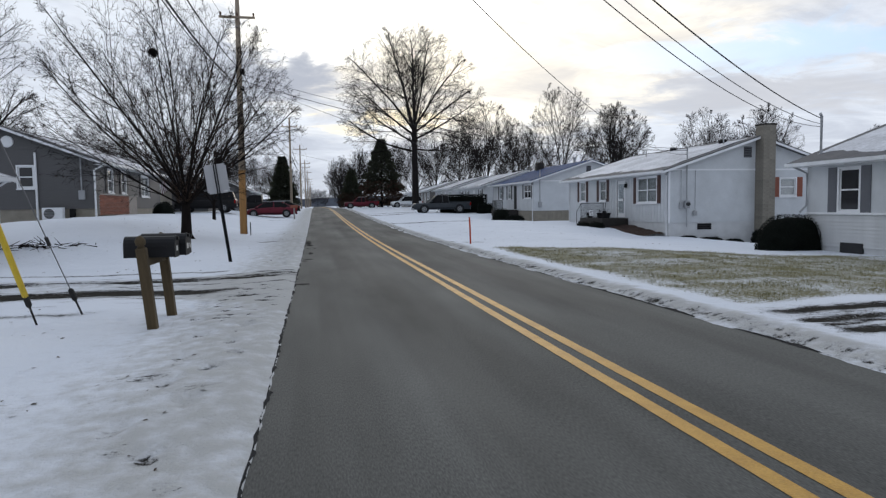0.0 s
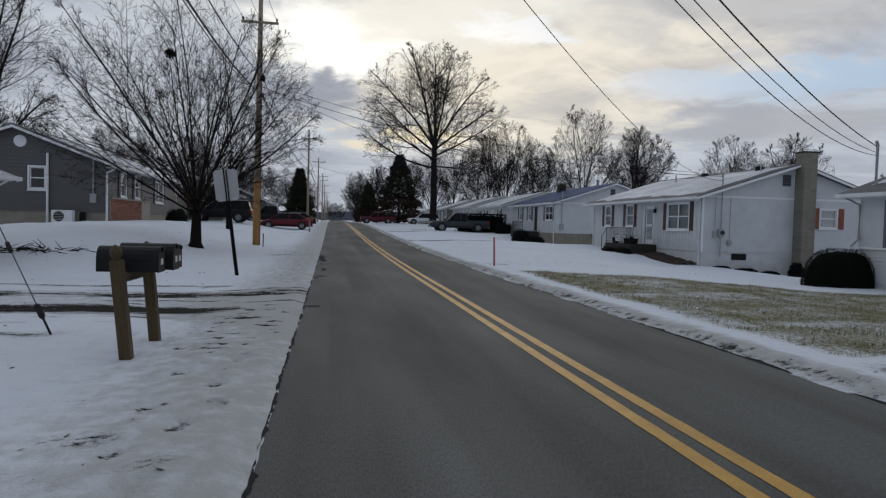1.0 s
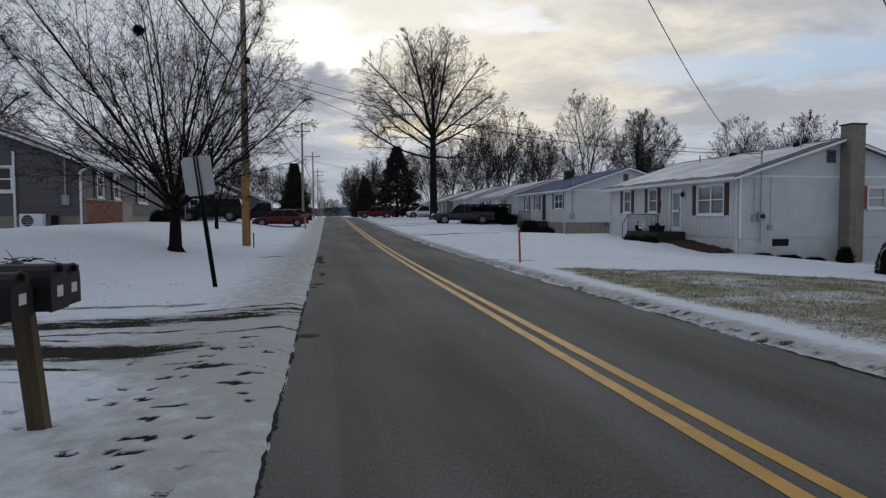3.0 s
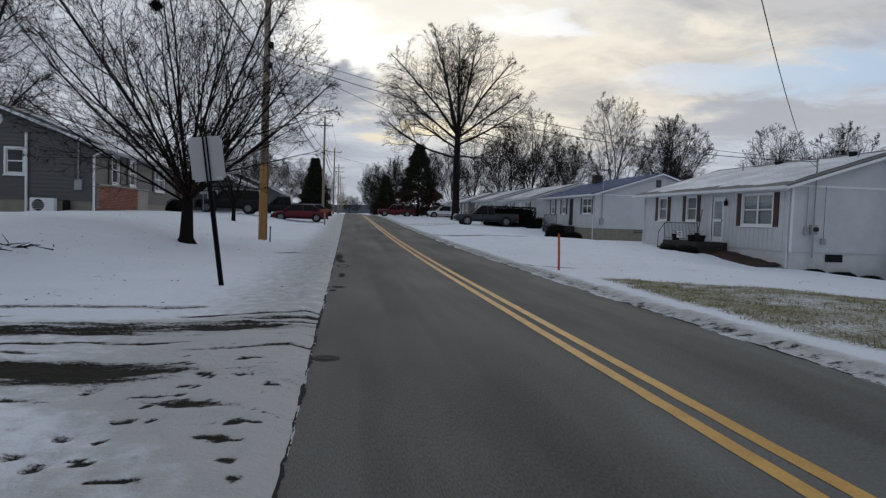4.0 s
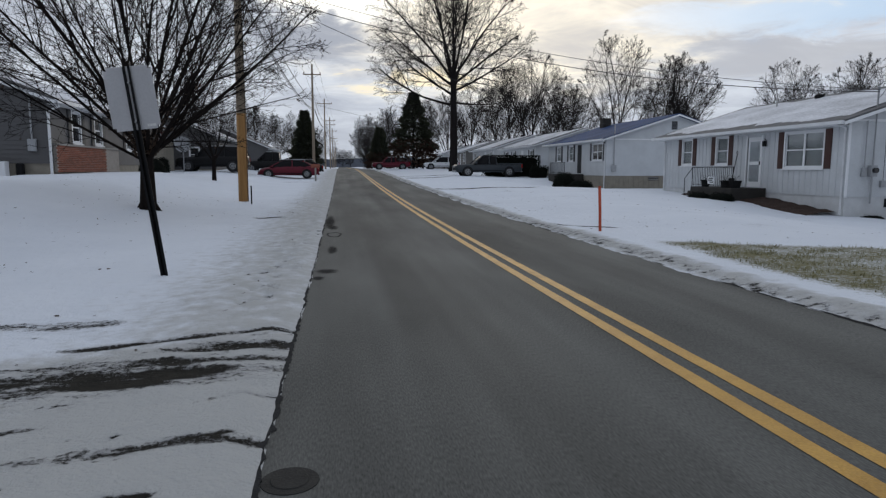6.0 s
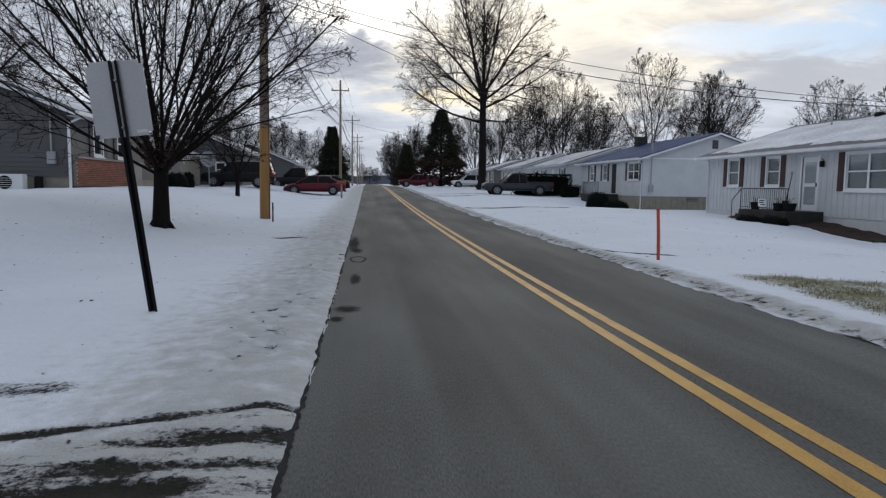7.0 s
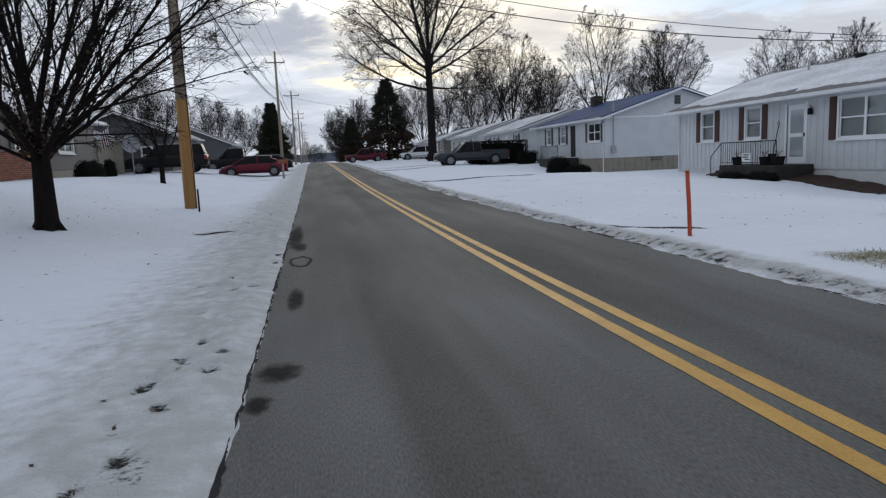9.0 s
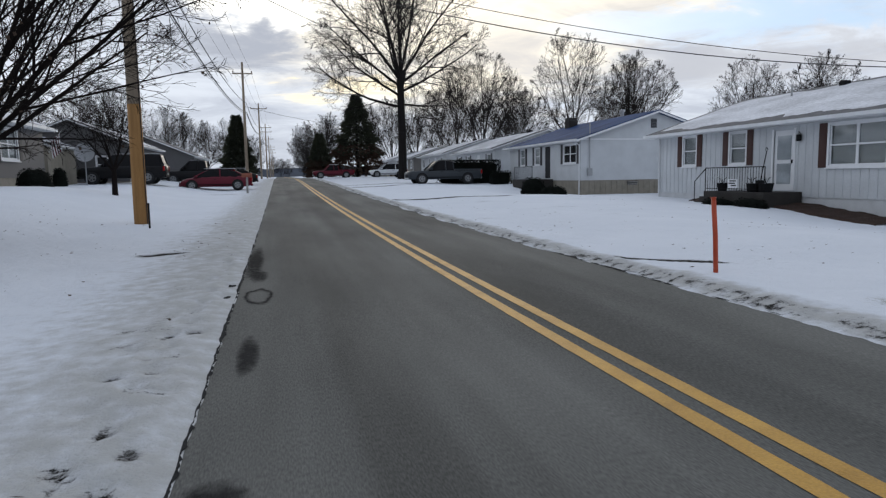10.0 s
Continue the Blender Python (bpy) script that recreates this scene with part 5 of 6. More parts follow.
def mailboxes():
    m = tagged(thing("mailbox_stand", (-1.48, 8.38, ground_z(-1.5, 8.4) - 0.06)), "black mailboxes on a leaning two-post wooden stand", "mailbox")
    lean = -0.085
    for name, y in (("post", -0.47), ("post", 0.55)):
        p = part(name, boxed(-0.055, 0.055, -0.055, 0.055, -0.4, 1.06, bevel=0.008), M_POST, m, "weathered wooden post")
        p.matrix_basis = pose(0, y, 0, 3 if y < 0 else 1.5, -math.degrees(math.atan(-lean)) * 1.0, 0)
        bm = bmesh.new()
        tube(bm, [(0, 0, 1.06), (0, 0, 1.085), (0, 0, 1.10), (0, 0, 1.15), (0, 0, 1.19), (0, 0, 1.21)], [0.05, 0.035, 0.055, 0.06, 0.035, 0.005], 10)
        part("finial", bm, M_POST, p, flat=False)
    b = part("crossbeam", boxed(-0.04, 0.04, -0.45, 0.62, 0.84, 0.93, bevel=0.006), M_POST, m)
    b.matrix_basis = pose(-0.075, 0, 0)

    def one(y, w, h, length, dx, z0):
        out = [(-w / 2, 0), (w / 2, 0), (w / 2, h - w / 2)] + [(w / 2 * math.cos(a), h - w / 2 + w / 2 * math.sin(a)) for a in [k * math.pi / 8 for k in range(1, 8)]] + [(-w / 2, h - w / 2)]
        bm = prismed([(u, v) for u, v in out], 0, -length / 2, length / 2)
        bx = part("mailbox", bm, M_MAILBOX, m, "black steel mailbox")
        bx.matrix_basis = pose(-0.08 + dx, y, z0)
        big = [(u * 1.05, v * 1.03 - 0.004) for u, v in out]
        d = part("mailbox_door", prismed(big, 0, length / 2, length / 2 + 0.015), M_MAILBOX, bx)
        part("latch", boxed(length / 2 + 0.015, length / 2 + 0.04, -0.02, 0.02, h - 0.05, h - 0.01), M_MAILBOX, d)
        part("sticker", boxed(length / 2 + 0.0155, length / 2 + 0.018, -0.045, 0.04, h * 0.28, h * 0.52), M_PAPER, d)
        part("flag_arm", boxed(0.05, 0.20, -w / 2 - 0.012, -w / 2 - 0.004, h * 0.45, h * 0.53), M_MAILBOX, bx)
    one(-0.20, 0.24, 0.25, 0.56, 0.02, 0.93)
    one(0.14, 0.24, 0.27, 0.52, 0.1, 0.93)
    one(0.44, 0.21, 0.25, 0.5, 0.08, 0.93)


mailboxes()

# orange marker
x, y = 5.74, 22.0
mk = tagged(thing("marker_post", (x, y, ground_z(x, y))), "orange plastic utility marker post in the snow", "marker post")
part("post", tubed([(0, 0, -0.2), (-0.01, 0.03, 0.5), (-0.015, 0.08, 0.97)], [0.03, 0.03, 0.03], 10), M_ORANGE, mk, flat=False)
part("cap", tubed([(-0.015, 0.08, 0.97), (-0.015, 0.081, 0.985)], [0.038, 0.03], 10), M_ORANGE, mk)
# thin dark stake by the pole
st = tagged(thing("stake", (-2.72, 33.0, ground_z(-2.72, 33.0))), "thin dark metal stake beside the pole", "stake")
part("rod", boxed(-0.022, 0.022, -0.022, 0.022, -0.2, 0.68), M_IRON, st)
part("tip", boxed(-0.028, 0.028, -0.028, 0.028, 0.68, 0.7), M_IRON, st)
# red mailbox beside the far drive
z = ground_z(-1.3, 56)
mb = tagged(thing("far_mailbox", (-1.3, 56, z)), "dark red mailbox on a grey post", "mailbox")
part("post", boxed(-0.06, 0.06, -0.06, 0.06, -0.3, 1.0, bevel=0.01), M_CONCRETE, mb)
part("mailbox", prismed([(-0.12, 1.0), (0.12, 1.0), (0.12, 1.14), (0.07, 1.25), (-0.07, 1.25), (-0.12, 1.14)], 0, -0.3, 0.3), M_SHUTTER_RED, mb)
# things on the stoop
pot_m = M_BLACKPLASTIC
for k, (px, py, r) in enumerate(((16.3, 35.75, 0.20), (16.3, 33.55, 0.24), (16.15, 34.05, 0.18))):
    pot = tagged(thing("flower_pot", (px, py, 0.60)), "dark planter with dead stems on the stoop", "planter", group="planters on the stoop")
    part("pot", tubed([(0, 0, 0), (0, 0, 0.28), (0, 0, 0.30)], [r * 0.75, r, r * 1.06], 14), pot_m, pot)
    for j in range(5):
        a = j * 1.3
        part("stem", tubed([(0, 0, 0.28), (0.08 * math.cos(a), 0.08 * math.sin(a), 0.45), (0.16 * math.cos(a), 0.16 * math.sin(a), 0.5)], 0.006, 4), M_BARK, pot)
sh = tagged(thing("snow_shovel", (16.35, 33.9, 0.60)), "snow shovel leaning on the railing", "shovel")
part("handle", tubed([(0, 0, 0.3), (0.1, -0.14, 1.35)], 0.016, 6), M_BLACKPLASTIC, sh)
part("grip", tubed([(0.1, -0.14, 1.35), (0.1, -0.2, 1.42), (0.1, -0.14, 1.5), (0.1, -0.08, 1.42), (0.1, -0.14, 1.35)], 0.014, 6), M_BLACKPLASTIC, sh)
part("blade", prismed([(-0.2, 0.0), (0.2, 0.0), (0.2, 0.4), (-0.2, 0.4)], 0, -0.02, 0.0), M_BLACKPLASTIC, sh)
board = tagged(thing("yard_sign", (15.93, 34.75, 0.62)), "small white sign with dark bars on the stoop railing", "sign")
panel = part("panel", boxed(0, 0.012, -0.24, 0.24, 0.12, 0.42), M_TRIM, board)
for k, (y0, y1) in enumerate(((-0.18, 0.16), (-0.14, 0.19), (-0.2, 0.08))):
    part("bar", boxed(-0.004, -0.001, y0, y1, 0.34 - k * 0.08, 0.38 - k * 0.08), M_BLACKPLASTIC, panel)
# mulch bed along the white house
bm = bmesh.new()
bmesh.ops.create_grid(bm, x_segments=10, y_segments=60, size=0.5)
for v in bm.verts:
    u, w = v.co.x + 0.5, v.co.y + 0.5
    yy = 29.4 + w * 8.4
    xx = FX - 0.01 - u * (1.35 + 0.25 * noise.noise((yy, 1, 1)))
    v.co = Vector((xx, yy, ground_z(xx, yy) + 0.06 + 0.13 * (1 - u) + 0.05 * noise.noise((xx * 3, yy * 3, 2)) - 0.12 * smooth((u - 0.8) / 0.2)))
tagged(part("mulch_bed", bm, M_MULCH, flat=False), "brown mulch bed along the white house front", "flower bed")


# ---- trees ----
class Wood:
    """Gathers tapered branches into one mesh."""
    def __init__(self, seed):
        self.v, self.f, self.rng = [], [], random.Random(seed)

    def limb(self, pts, r0, r1, sides):
        base = len(self.v)
        n = len(pts)
        for i, p in enumerate(pts):
            d = (pts[min(i + 1, n - 1)] - pts[max(i - 1, 0)]).normalized()
            a = d.cross(Vector((0.31, 0.17, 0.93))).normalized()
            b = d.cross(a)
            r = r0 + (r1 - r0) * i / (n - 1)
            for k in range(sides):
                t = k * 2 * math.pi / sides
                self.v.append(p + (a * math.cos(t) + b * math.sin(t)) * r)
        for i in range(n - 1):
            for k in range(sides):
                q = base + i * sides
                self.f.append((q + k, q + (k + 1) % sides, q + sides + (k + 1) % sides, q + sides + k))

    def grow(self, p, d, length, r, level, plan, env=None):
        """plan: per level (children, spread in degrees, length ratio, lift, wobble, first child at, sides). env(p) is under 1 inside the crown."""
        rng = self.rng
        kids, spread_deg, ratio, lift, wob, start, sides = plan[level]
        if env:
            room = 0.0
            while room < length and env(p + d * (room + 0.3)) < 1.0:
                room += 0.3
            length = max(min(length, room * rng.uniform(0.85, 1.08)), 0.2 * length, 0.15)
        n = (8, 5, 4, 3, 2)[min(level, 4)]
        pts, dirs = [p.copy()], [d.copy()]
        d = d.copy()
        for k in range(n):
            d = (d + Vector((rng.gauss(0, wob), rng.gauss(0, wob), rng.gauss(0, wob) + lift))).normalized()
            p = p + d * (length / n)
            pts.append(p.copy())
            dirs.append(d.copy())
        self.limb(pts, r, max(r * 0.28, MIN_TWIG * 0.5), sides)
        if level + 1 >= len(plan) or not kids:
            return
        twist = rng.uniform(0, 6.28)
        for k in range(kids):
            f = min(0.99, start + (1 - start) * (k + rng.uniform(0.1, 0.9)) / kids)
            i = min(int(f * n), n - 1)
            q = pts[i].lerp(pts[i + 1], f * n - i)
            dd = dirs[i + 1]
            side = dd.orthogonal().normalized()
            side.rotate(Matrix.Rotation(twist + k * 2.4 + rng.uniform(-0.5, 0.5), 3, dd))
            ang = radians(spread_deg * rng.uniform(0.6, 1.35))
            nd = (dd * math.cos(ang) + side * math.sin(ang)).normalized()
            self.grow(q, nd, length * ratio * rng.uniform(0.65, 1.2) * (1.25 - 0.6 * f), max(r * (1 - 0.68 * f) * rng.uniform(0.42, 0.66), MIN_TWIG), level + 1, plan, env)


MIN_TWIG = 0.006


def egg(cx, cz, wide, up, down):
    """A crown's outline: an upright egg round a height."""
    def f(p):
        h = (p.z - cz) / (up if p.z > cz else down)
        return math.sqrt(((p.x - cx) / wide) ** 2 + (p.y / wide) ** 2 + h * h) * (1 + 0.10 * noise.noise(p * 0.45))
    return f


def aim(az, el):
    a, e = radians(az), radians(el)
    return Vector((math.cos(a) * math.cos(e), math.sin(a) * math.cos(e), math.sin(e)))


def tree_things(name, label, wood, trunk_wood, place, material, group=""):
    t = tagged(thing(name, place), label, "tree", group=group)
    if trunk_wood:
        raw("trunk", [tuple(v) for v in trunk_wood.v], trunk_wood.f, material, t, soft=True)
    raw("crown", [tuple(v) for v in wood.v], wood.f, material, t, soft=True)
    return t


def spreading_tree(place, seed):
    """Low-forked ornamental tree: a short trunk, straight stems that fan out, fine twigs out to a rounded crown."""
    global MIN_TWIG
    MIN_TWIG = 0.006
    tr = Wood(seed)
    tr.limb([Vector((0, 0, -0.15)), Vector((0, 0, 0.12)), Vector((0.01, 0, 0.6)), Vector((0.02, 0, 1.15)), Vector((0.02, 0.01, 1.9))], 0.25, 0.15, 12)
    for k in range(6):
        a = k * 1.05
        tr.limb([Vector((0.12 * math.cos(a), 0.12 * math.sin(a), 0.22)), Vector((0.27 * math.cos(a), 0.27 * math.sin(a), 0.0)), Vector((0.4 * math.cos(a), 0.4 * math.sin(a), -0.08))], 0.10, 0.04, 6)
    wd = Wood(seed + 1)
    env = egg(-0.45, 5.2, 5.3, 4.7, 4.2)
    plan = [(9, 28, 0.50, 0.024, 0.026, 0.12, 7), (6, 32, 0.50, 0.015, 0.04, 0.1, 5), (5, 36, 0.50, 0.005, 0.05, 0.1, 3), (2, 36, 0.5, 0.0, 0.09, 0.2, 3), (0, 0, 0, 0.0, 0.1, 0, 3)]
    n = 20
    for k in range(n):
        f = math.sqrt((k + 0.3) / n)
        d = aim(math.degrees(k * 2.399) + wd.rng.uniform(-12, 12), 86 - 60 * f)
        wd.grow(Vector((0.02, 0.01, 1.2 + 0.75 * (1 - f) + 0.15 * wd.rng.random())), d, 9.5, 0.052 * wd.rng.uniform(0.75, 1.2), 0, plan, env)
    return tree_things("bare_tree", "bare low-forked tree with a dense rounded crown", wd, tr, place, M_BARK), wd


def tall_trunk(seed, h, r):
    tr = Wood(seed)
    tr.limb([Vector((0, 0, -0.3)), Vector((0, 0, 0.3)), Vector((0.02, 0, h * 0.4)), Vector((-0.03, 0, h * 0.8)), Vector((0, 0, h * 1.06))], r * 1.15, r * 0.66, 12)
    for k in range(5):
        a = k * 1.257
        tr.limb([Vector((r * 0.5 * math.cos(a), r * 0.5 * math.sin(a), 0.5)), Vector((r * 1.3 * math.cos(a), r * 1.3 * math.sin(a), 0.02)), Vector((r * 1.9 * math.cos(a), r * 1.9 * math.sin(a), -0.2))], r * 0.4, r * 0.15, 6)
    return tr


def great_tree(place, seed):
    """The tall street tree: long level limbs below, leaders that part high up into a broad dome."""
    global MIN_TWIG
    MIN_TWIG = 0.012
    tr = tall_trunk(seed, 10.2, 0.44)
    wd = Wood(seed + 1)
    env = egg(-0.6, 13.2, 9.4, 9.3, 8.6)
    plan = [(10, 40, 0.48, 0.028, 0.05, 0.2, 7), (7, 36, 0.5, 0.005, 0.06, 0.12, 4), (6, 36, 0.5, -0.01, 0.07, 0.12, 3), (3, 34, 0.5, -0.015, 0.07, 0.15, 3), (0, 0, 0, 0, 0.1, 0, 3)]
    for z, az, el, r in ((7.2, 176, 8, 0.15), (7.5, 8, -4, 0.12), (8.2, 205, 24, 0.14), (8.7, -22, 22, 0.14), (9.2, 155, 34, 0.15), (9.5, 28, 34, 0.15), (8.0, 95, 18, 0.12),
                         (8.6, 268, 16, 0.12), (9.8, 240, 42, 0.13), (9.9, 110, 45, 0.13), (9.7, 182, 52, 0.16), (10.2, 4, 52, 0.16), (10.3, 75, 64, 0.15), (10.4, 285, 66, 0.15), (10.1, 170, 74, 0.17), (10.4, 20, 82, 0.18)):
        wd.grow(Vector((0, 0, z)), aim(az, el), 14.0, r, 0, plan, env)
    return tree_things("bare_tree", "tall bare tree with a broad crown beside the drive", wd, tr, place, M_BARK2)


def wood_tree(place, seed, height, label, r=0.24, wide=0.40, stems=9, twig=0.014):
    """A tree of the woods: a trunk that parts low into rising stems inside an egg-shaped crown."""
    global MIN_TWIG
    MIN_TWIG = twig
    fork = height * 0.2
    tr = tall_trunk(seed, fork, r)
    wd = Wood(seed + 1)
    env = egg(0, height * 0.56, height * wide, height * 0.45, height * 0.46)
    plan = [(9, 32, 0.50, 0.03, 0.05, 0.16, 5), (7, 32, 0.5, 0.02, 0.06, 0.1, 3), (5, 33, 0.5, 0.012, 0.07, 0.1, 3), (3, 33, 0.5, 0.01, 0.07, 0.15, 3), (0, 0, 0, 0, 0.1, 0, 3)]
    for k in range(stems):
        f = (k + 0.2) / stems
        wd.grow(Vector((0, 0, fork * (1.05 - 0.35 * f))), aim(math.degrees(k * 2.399), 86 - 58 * f), height, r * 0.42, 0, plan, env)
    return tree_things("bare_tree", label, wd, tr, place, M_BARK2)


TREE1 = (-4.75, 27.8, ground_z(-4.75, 27.8))
low_tree, low_wood = spreading_tree(TREE1, 11)
leaf_rng = random.Random(19)
lv, lf = [], []
for k in range(2400):
    a, h = leaf_rng.uniform(0, 6.283), abs(leaf_rng.gauss(0, 0.9))
    c = Vector((math.cos(a) * (0.25 + 0.7 * h * leaf_rng.random()), math.sin(a) * (0.25 + 0.7 * h * leaf_rng.random()), 1.5 + h))
    if k % 2:
        c = leaf_rng.choice(low_wood.v) + Vector((0, 0, -0.03))
    u = Vector((leaf_rng.gauss(0, 1), leaf_rng.gauss(0, 1), leaf_rng.gauss(0, 1))).normalized() * leaf_rng.uniform(0.02, 0.045)
    w = u.orthogonal() * 0.6
    i = len(lv)
    lv += [tuple(c - u), tuple(c - w), tuple(c + u), tuple(c + w)]
    lf.append((i, i + 1, i + 2, i + 3))
raw("dead_leaves", lv, lf, M_LEAF_DEAD, low_tree, "withered brown leaves left in the crown")["kind"] = "stuff"
BIG = (12.75, 80.0, ground_z(12.75, 80.0))
great_tree(BIG, 21)
# woods behind the houses: three kinds, repeated at other places and turns
kinds = []
for k, (hh, wide, px, py) in enumerate(((15.5, 0.36, 26.0, 95.0), (14.5, 0.42, 43.0, 88.0), (17.5, 0.32, 36.5, 91.0))):
    kinds.append(wood_tree((px, py, ground_z(px, py)), 40 + 5 * k, hh, "bare deciduous tree standing behind the houses", wide=wide))
    kinds[-1]["group"] = "trees behind the houses"
rng = random.Random(5)
for k, (px, py, s) in enumerate(((49.5, 75, 0.80), (55, 72, 0.84), (47.5, 96, 0.9), (33, 105, 0.92), (40, 118, 0.95), (29, 118, 1.0), (23.5, 124, 0.95), (22, 140, 1.0), (31, 136, 0.95), (19, 156, 0.9), (12, 172, 1.0), (20, 176, 1.05),
                                 (8.5, 196, 0.9), (15, 205, 1.1), (9, 232, 1.0), (11, 268, 1.0), (58, 118, 0.85), (72, 92, 0.7), (90, 90, 0.8),
                                 (-28, 62, 0.6), (-21, 72, 0.55), (-36, 50, 0.7), (-22, 84, 0.6), (-30, 74, 0.6), (-20, 98, 0.7), (-14, 112, 0.65), (-22, 118, 0.8), (-11, 134, 0.6), (-16, 146, 0.8), (-10, 166, 0.7), (-9, 200, 0.8), (-13, 240, 0.9), (-8, 285, 0.9), (-2, 400, 0.8), (7, 420, 0.75), (14, 380, 0.9), (-12, 390, 0.9), (2.5, 450, 0.85))):
    c = copy_thing(kinds[k % 3], pose(px, py, ground_z(px, py) - 0.05, 0, 0, rng.uniform(0, 360)))
    c.scale = (s, s, s)
    if px < 0:
        c["group"], c["label"] = "trees along the street", "bare deciduous tree beyond the grey house"
near = wood_tree((-27.5, 57.0, ground_z(-27.5, 57)), 77, 21.0, "large bare tree beside the grey house", r=0.4, wide=0.33, stems=12, twig=0.013)
MIN_TWIG = 0.006
small = Wood(91)
small_plan = [(8, 40, 0.55, 0.05, 0.08, 0.2, 5), (6, 38, 0.52, 0.03, 0.1, 0.15, 3), (4, 36, 0.5, 0.02, 0.1, 0.15, 3), (0, 0, 0, 0, 0.1, 0, 3)]
MIN_TWIG = 0.007
for k in range(6):
    a = k * 2.4
    small.grow(Vector((0, 0, 1.0)), Vector((0.55 * math.cos(a), 0.55 * math.sin(a), 0.8)).normalized(), 2.6, 0.045, 0, small_plan)
trk = Wood(92)
trk.limb([Vector((0, 0, -0.2)), Vector((0, 0, 0.2)), Vector((0.02, 0, 1.2))], 0.14, 0.09, 9)
tree_things("bare_tree", "small bare tree on the lawn by the parked cars", small, trk, (-6.15, 45.0, ground_z(-6.15, 45)), M_BARK)


def conifer(place, seed, height, width, label, skirt):
    rng = random.Random(seed)
    t = tagged(thing("conifer", place), label, "tree")
    part("trunk", tubed([(0, 0, -0.2), (0, 0, height * 0.95)], [0.22, 0.03], 8), M_BARK2, t)
    for name, m, lo, hi in (("crown", M_NEEDLE, 0.3, 1.0), ("lower_crown", skirt, 0.06, 0.42)):
        verts, faces = [], []
        n = int(2600 * (hi - lo) * 1.6)
        for k in range(n):
            f = lo + (hi - lo) * rng.random() ** 0.9
            rad = width / 2 * (1 - f) ** 0.85 * (0.5 + 0.6 * rng.random() ** 0.7) * (1 + 0.18 * math.sin(f * 40 + rng.random()))
            a = rng.uniform(0, 6.283)
            c = Vector((rad * math.cos(a), rad * math.sin(a), height * f - 0.12 * rad))
            out = Vector((math.cos(a), math.sin(a), rng.uniform(-0.5, 0.35))).normalized()
            side = out.cross(Vector((0, 0, 1))).normalized() * rng.uniform(0.10, 0.22)
            ln = out * rng.uniform(0.35, 0.75)
            lift = Vector((0, 0, rng.uniform(-0.05, 0.12)))
            i = len(verts)
            verts += [c - side, c + side, c + ln + lift, c + ln * 0.4 - Vector((0, 0, 0.14))]
            faces += [(i, i + 1, i + 2), (i, i + 3, i + 2), (i + 1, i + 3, i + 2)]
        raw(name, [tuple(v) for v in verts], faces, m, t)
    return t


conifer((10.6, 100, ground_z(10.6, 100)), 3, 10.4, 7.4, "dense dark conifer with a browning skirt", M_NEEDLE_BROWN)
conifer((-4.2, 100, ground_z(-4.2, 100)), 4, 7.8, 4.2, "dark pointed conifer by the poles", M_NEEDLE)
conifer((7.2, 122, ground_z(7.2, 122)), 6, 7.0, 4.5, "reddish-brown conifer behind a red pickup", M_NEEDLE_BROWN)


def leafy(name, label, place, shape, count, leaf, material, seed, core=True):
    """An evergreen shrub: a dark core with small leaves all over it. shape(u, v, rng) gives a point and its way out."""
    rng = random.Random(seed)
    t = tagged(thing(name, place), label, "shrub")
    verts, faces = [], []
    for k in range(count):
        p, n = shape(rng)
        a = n.orthogonal().normalized()
        a.rotate(Matrix.Rotation(rng.uniform(0, 6.28), 3, n))
        b = n.cross(a)
        p = p + n * rng.uniform(-0.04, 0.012)
        tilt = n * rng.uniform(-0.4, 0.8)
        i = len(verts)
        s = leaf * rng.uniform(0.6, 1.3)
        verts += [p - a * s * 0.4, p + a * s * 0.4, p + (b + tilt) * s]
        faces.append((i, i + 1, i + 2))
    raw("leaves", [tuple(v) for v in verts], faces, material, t)
    return t


def dome(rx, ry, h):
    def f(rng):
        a, s = rng.uniform(0, 6.283), rng.random()
        e = math.asin(s) if rng.random() < 0.75 else rng.uniform(0, 0.5)
        c = math.cos(e) ** 0.6
        p = Vector((rx * c * math.cos(a), ry * c * math.sin(a), h * math.sin(e)))
        return p, Vector((p.x / rx ** 2, p.y / ry ** 2, p.z / h ** 2 + 0.05)).normalized()
    return f


def block_shape(x, y, z):
    def f(rng):
        k = rng.random()
        if k < 0.4:
            return Vector((rng.uniform(-x, x), -y, rng.uniform(0, z))), Vector((0, -1, 0))
        if k < 0.5:
            e = rng.choice((-1, 1))
            return Vector((e * x, rng.uniform(-y, y), rng.uniform(0, z))), Vector((e, 0, 0))
        if k < 0.6:
            return Vector((rng.uniform(-x, x), y, rng.uniform(0, z))), Vector((0, 1, 0))
        return Vector((rng.uniform(-x, x), rng.uniform(-y, y), z + 0.05 * math.sin(9 * rng.random()))), Vector((0, 0, 1))
    return f


